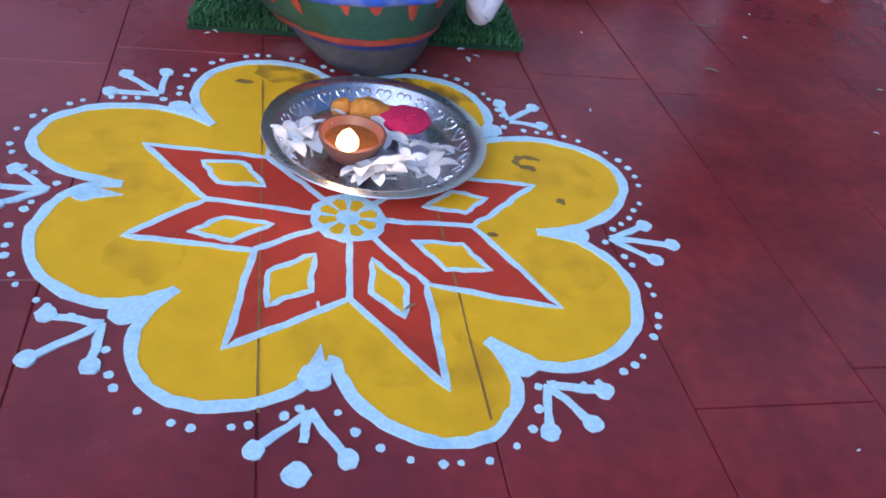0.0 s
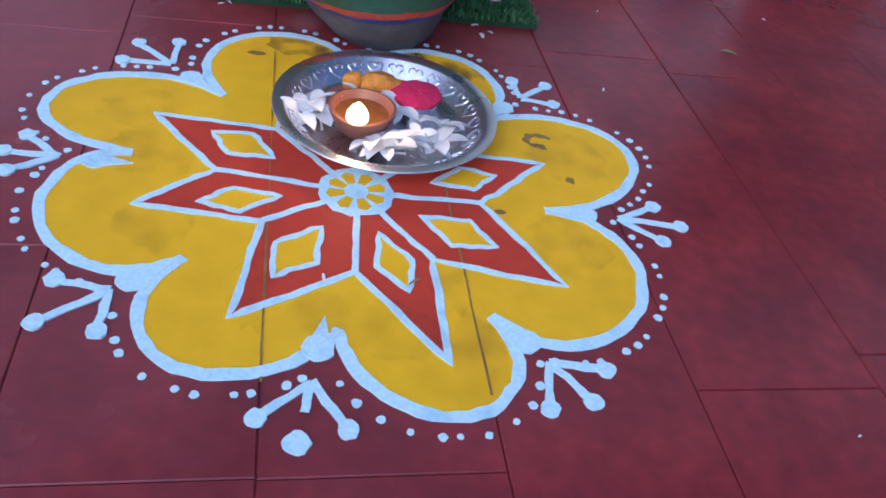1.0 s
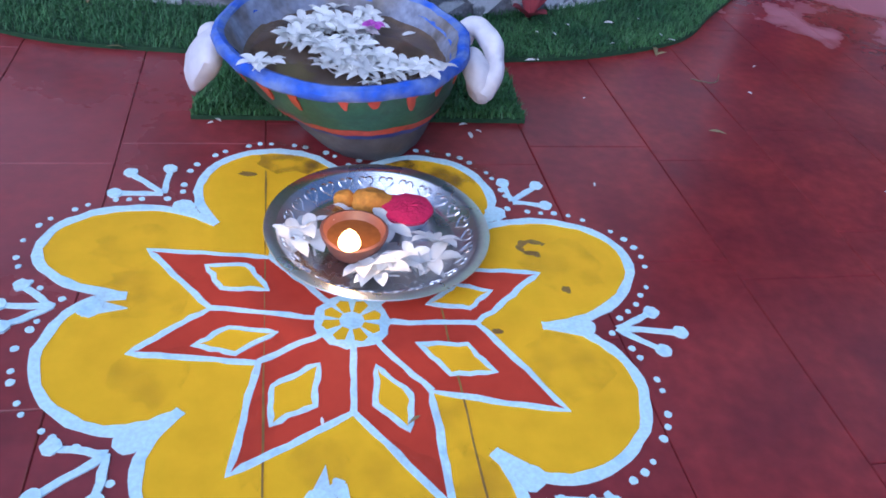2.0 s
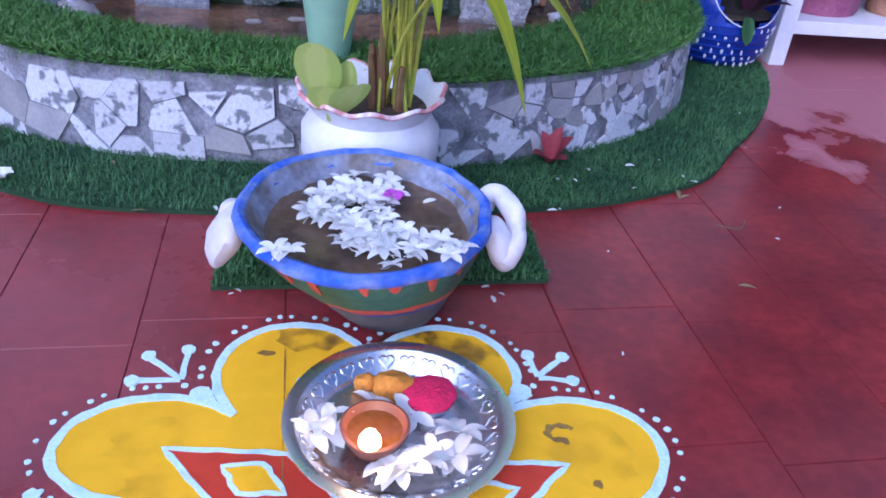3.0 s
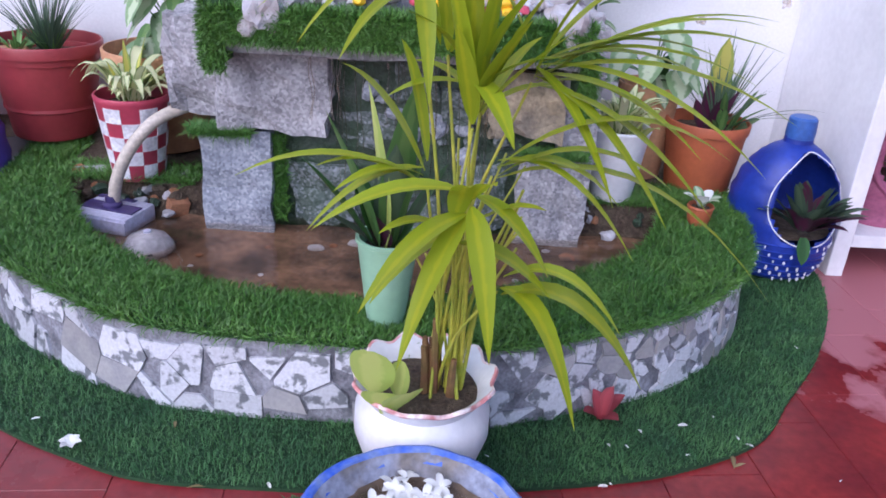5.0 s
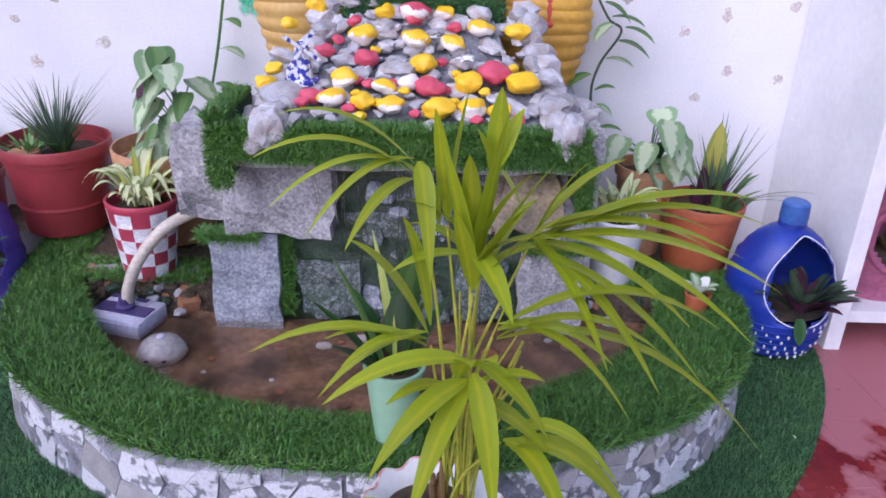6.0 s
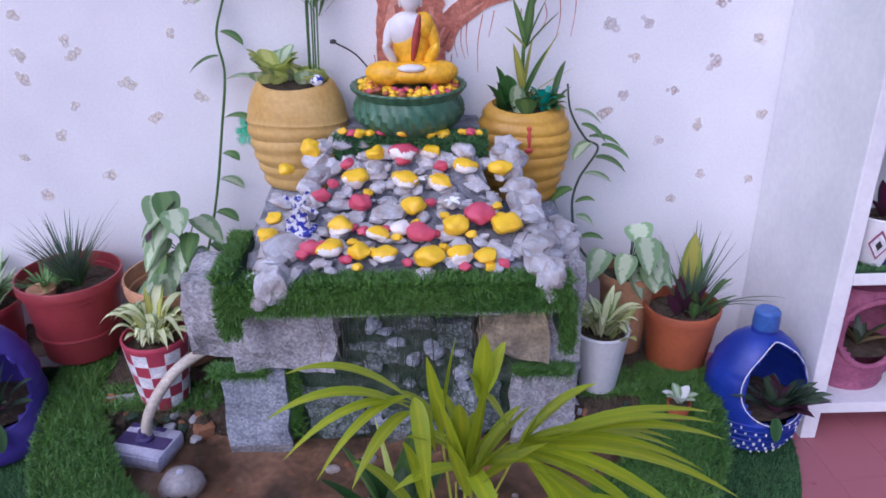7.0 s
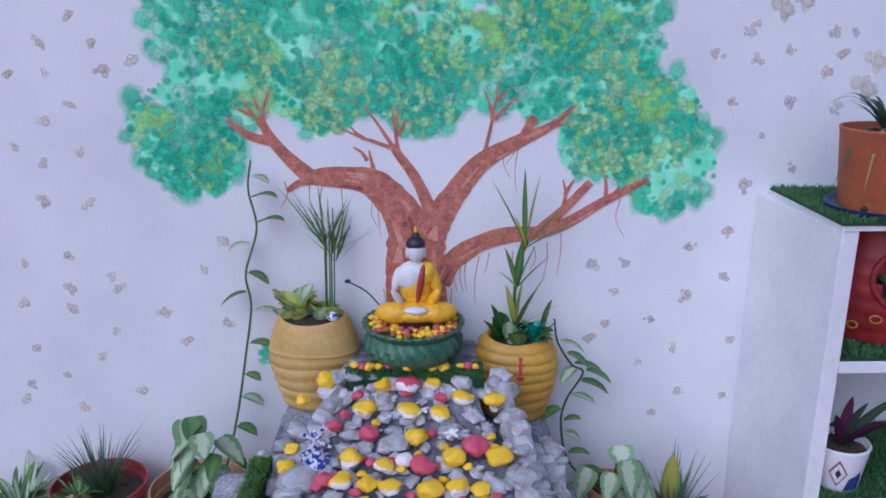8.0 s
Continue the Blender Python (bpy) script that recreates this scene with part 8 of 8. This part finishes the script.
for k, (pts, w0, w1) in enumerate(BOUGHS):
    part("limb", wall_stroke(pts, w0, w1, 0.0026 + 0.0001 * k), BARK, mural, world=True)
    if k in (0, 1, 3, 5):
        # broken light strokes of the brush along the limb
        for q in range(9):
            i = rm.randrange(len(pts) - 1)
            (xa, za), (xb, zb) = pts[i], pts[i + 1]
            f = i / (len(pts) - 1)
            w = w0 + (w1 - w0) * f
            o = Vector((zb - za, xa - xb)).normalized() * rm.uniform(-0.30, 0.30) * w
            u, v = rm.uniform(0, 0.4), rm.uniform(0.6, 1.0)
            part("brush_stroke", wall_stroke([(xa + (xb - xa) * g + o.x, za + (zb - za) * g + o.y) for g in (u, (u + v) / 2, v)], w * rm.uniform(0.10, 0.22), w * 0.06, 0.0036 + 0.00012 * q + 0.00002 * k, n=4), BARK_L if q % 3 else BARK_D, mural, world=True)
for k, pts in enumerate(TWIGS):
    part("twig", wall_stroke(pts, 0.013, 0.004, 0.0020 + 0.00004 * k, n=4), BARK, mural, world=True)
for x, z in ((-0.42, 1.28), (-0.35, 1.27), (-0.31, 1.28), (-0.26, 1.28), (-0.17, 1.22), (-0.155, 1.21), (0.07, 1.01), (0.085, 1.02), (0.10, 1.03), (0.14, 1.05), (0.17, 1.06), (0.24, 1.065), (0.30, 1.08), (0.34, 1.09), (0.38, 1.12), (0.23, 1.39), (0.25, 1.385), (0.21, 1.375), (0.55, 1.22), (0.06, 0.95), (-0.13, 1.0), (-0.145, 0.95)):
    ln = rm.uniform(0.06, 0.15)
    part("aerial_root", wall_stroke([(x, z), (x + rm.uniform(-0.012, 0.012), z - ln * 0.5), (x + rm.uniform(-0.02, 0.02), z - ln)], 0.0030, 0.0012, rm.uniform(0.0005, 0.0007), n=4), BARK, mural, world=True)
# sponge dabs of the crown, scattered over overlapping rounds
ROUNDS = [(-0.70, 1.42, 0.155), (-0.66, 1.36, 0.12), (-0.55, 1.60, 0.17), (-0.62, 1.72, 0.16), (-0.35, 1.62, 0.18), (-0.30, 1.52, 0.11), (-0.10, 1.66, 0.20), (-0.03, 1.53, 0.125), (0.12, 1.66, 0.20), (0.30, 1.62, 0.16), (0.45, 1.55, 0.16), (0.48, 1.40, 0.125), (0.62, 1.44, 0.16), (0.68, 1.32, 0.145), (0.50, 1.70, 0.15), (0.40, 1.85, 0.25), (0.0, 1.90, 0.30), (-0.40, 1.88, 0.28), (0.0, 2.15, 0.30), (0.35, 2.05, 0.2), (-0.35, 2.05, 0.2)]
# (paint, count, smallest and largest dab, height over the wall, reach past each round, noise gate)
layers = [(0, 420, 0.030, 0.050, 0.0004, 1.05, -9), (0, 420, 0.028, 0.046, 0.00105, 1.0, -0.1), (2, 360, 0.020, 0.036, 0.0012, 0.95, -0.1), (4, 340, 0.022, 0.044, 0.0014, 0.85, 0.02), (5, 320, 0.018, 0.034, 0.00155, 0.88, 0.0),
          (0, 700, 0.014, 0.023, 0.0017, 1.02, -0.3), (3, 620, 0.010, 0.0165, 0.00185, 0.99, -0.3), (5, 120, 0.010, 0.018, 0.0020, 0.92, -0.1), (3, 260, 0.006, 0.010, 0.00215, 0.95, -0.1)]


def soft_dab(bm, x, z, s, o, y=MY):
    uv = bm.loops.layers.uv.verify()
    ring = [(s * rm.uniform(0.8, 1.15), 2 * math.pi * k / 11) for k in range(11)]
    vs = [bm.verts.new((x + w * math.cos(t), y - o, z + w * math.sin(t))) for w, t in ring]
    mid = bm.verts.new((x, y - o, z))
    for k in range(11):
        f = bm.faces.new((mid, vs[k], vs[(k + 1) % 11]))
        for lp, (u, v) in zip(f.loops, ((0, 0), (math.cos(ring[k][1]), math.sin(ring[k][1])), (math.cos(ring[(k + 1) % 11][1]), math.sin(ring[(k + 1) % 11][1])))):
            lp[uv].uv = (u, v)


# an opaque wash of paint under the dabs
bm = bmesh.new()
for k in range(1300):
    a, b, r = rm.choice(ROUNDS)
    t, q = rm.uniform(0, 6.28), r * math.sqrt(rm.random()) * 0.84
    x, z, w = a + q * math.cos(t), b + q * math.sin(t), rm.uniform(0.022, 0.036)
    o = 0.0005 + 0.0005 * k / 1300
    bm.faces.new([bm.verts.new((x + w * g * math.cos(2 * math.pi * i / 12), MY - o, z + w * g * math.sin(2 * math.pi * i / 12))) for i, g in enumerate([rm.uniform(0.7, 1.15) for i in range(12)])])
ob = part("crown_wash", bm, CROWN, mural, world=True)
for idx, count, r0, r1, out, reach, gate in layers:
    bm = bmesh.new()
    done = 0
    while done < count:
        a, b, r = rm.choice(ROUNDS)
        t, q = rm.uniform(0, 6.28), r * math.sqrt(rm.random()) * reach
        x, z = a + q * math.cos(t), b + q * math.sin(t)
        if noise.noise(Vector((x * 5, z * 5, idx))) < gate:
            continue
        done += 1
        soft_dab(bm, x, z, rm.uniform(r0, r1), out + rm.uniform(0, 0.00013))
    ob = part("crown_paint", bm, DAB_G[idx], mural, world=True)
    tagged(ob, kind="stuff")
# scattered finger dabs in ochre and rust
dab_me = []
for k in range(6):
    for j in range(4):
        bm = bmesh.new()
        for q in range(9):
            # a leaf print: a crowd of small touches of paint
            soft_dab(bm, rm.gauss(0, 0.0060), rm.gauss(0, 0.0062), rm.uniform(0.005, 0.011), 0.0004 + 0.0001 * q, 0.0)
        dab_me.append(finish(bm, "paint_dab", DAB_W[j]))
LEFT = [(-0.972, 1.739), (-1.057, 1.665), (-0.922, 1.658), (-0.817, 1.620), (-0.901, 1.586), (-1.054, 1.586), (-1.159, 1.579), (-0.997, 1.499), (-1.073, 1.453), (-1.166, 1.377), (-0.991, 1.368), (-1.093, 1.334), (-1.108, 1.232), (-0.983, 1.222), (-1.064, 1.063), (-1.190, 1.038), (-0.669, 1.011), (-0.946, 0.996), (-1.069, 0.967), (-0.929, 0.957), (-1.208, 0.919), (-1.069, 0.899), (-0.795, 0.882), (-0.953, 0.825), (-0.745, 0.786), (-1.197, 0.773), (-1.006, 0.739), (-1.116, 0.682), (-1.223, 0.651), (-0.609, 1.101), (-0.613, 0.840), (-1.079, 0.572), (-0.890, 0.628)]
RIGHT = [(0.790, 1.635), (0.906, 1.615), (0.994, 1.641), (1.142, 1.627), (1.109, 1.690), (0.882, 1.691), (1.168, 1.686), (0.852, 1.499), (1.008, 1.496), (1.146, 1.483), (1.109, 1.576), (0.946, 1.400), (1.040, 1.305), (0.913, 1.256), (0.874, 1.120), (0.764, 1.074), (0.473, 1.019), (0.573, 1.027), (0.871, 0.985), (0.545, 0.934), (0.764, 0.918), (0.663, 0.846), (0.525, 0.838), (0.921, 0.778), (0.741, 0.742), (0.638, 0.705), (0.909, 0.586), (0.476, 0.783), (0.770, 0.607), (0.686, 0.530)]
for k, (x, z) in enumerate(LEFT + RIGHT + [(-1.25 - 0.11 * (i % 7), 0.6 + 0.17 * i % 1.3) for i in range(14)]):
    j = (0 if rm.random() < 0.75 else 1) if x < 0 else rm.choice((1, 2, 2, 3, 1))
    ob = new("paint_dab", dab_me[(k % 6) * 4 + j])
    ob.matrix_basis = Matrix.Translation((x, MY, z)) @ Matrix.Rotation(rm.uniform(0, 6.28), 4, "Y") @ Matrix.Scale(rm.uniform(0.9, 1.5), 4)
    ob.parent = wall
for x, z, j, s in ((0.965, 1.76, 0, 2.2), (1.02, 1.78, 0, 2.0), (1.22, 1.55, 0, 2.6), (1.24, 1.62, 0, 2.2)):
    ob = new("paint_dab", dab_me[j])
    ob.matrix_basis = Matrix.Translation((x, MY, z)) @ Matrix.Scale(s, 4)
    ob.parent = wall
bm = bmesh.new()
for k in range(26):
    x, z, s = -0.475 + rm.gauss(0, 0.026), 0.745 + rm.gauss(0, 0.016), rm.uniform(0.006, 0.014)
    o = 0.0015 + 0.0002 * k
    soft_dab(bm, x, z, s * 2.0, o)
part("green_dab", bm, DAB_G[0], wall)

# ---------------------------------------------------------------- paving
COLW = 0.168
slab_cache = {}
SLANT = radians(4.7)
rv = random.Random(88)
for c in range(-8, 11):
    y = -0.75 + rv.uniform(0, 0.25)
    while y < 1.5:
        ln = rv.choice((0.24, 0.31, 0.36))
        key = (ln,)
        if key not in slab_cache:
            bm = box_bm(-COLW / 2 + 0.0004, 0.0003, -0.02, COLW / 2 - 0.0004, ln - 0.0003, 0.0)
            bmesh.ops.bevel(bm, geom=[e for e in bm.edges if all(v.co.z > -0.001 for v in e.verts)], offset=0.0010, segments=1, affect="EDGES")
            slab_cache[key] = finish(bm, "paving_slab", RED_FLOOR)
        x = 0.006 + c * COLW
        ob = new("paving_slab", slab_cache[key])
        ob.matrix_basis = Matrix.Rotation(SLANT, 4, "Z") @ pose(x, y, 0.0, 0, 0, 0)
        ob.parent = ground
        ob.matrix_parent_inverse = ground.matrix_basis.inverted()
        y += ln
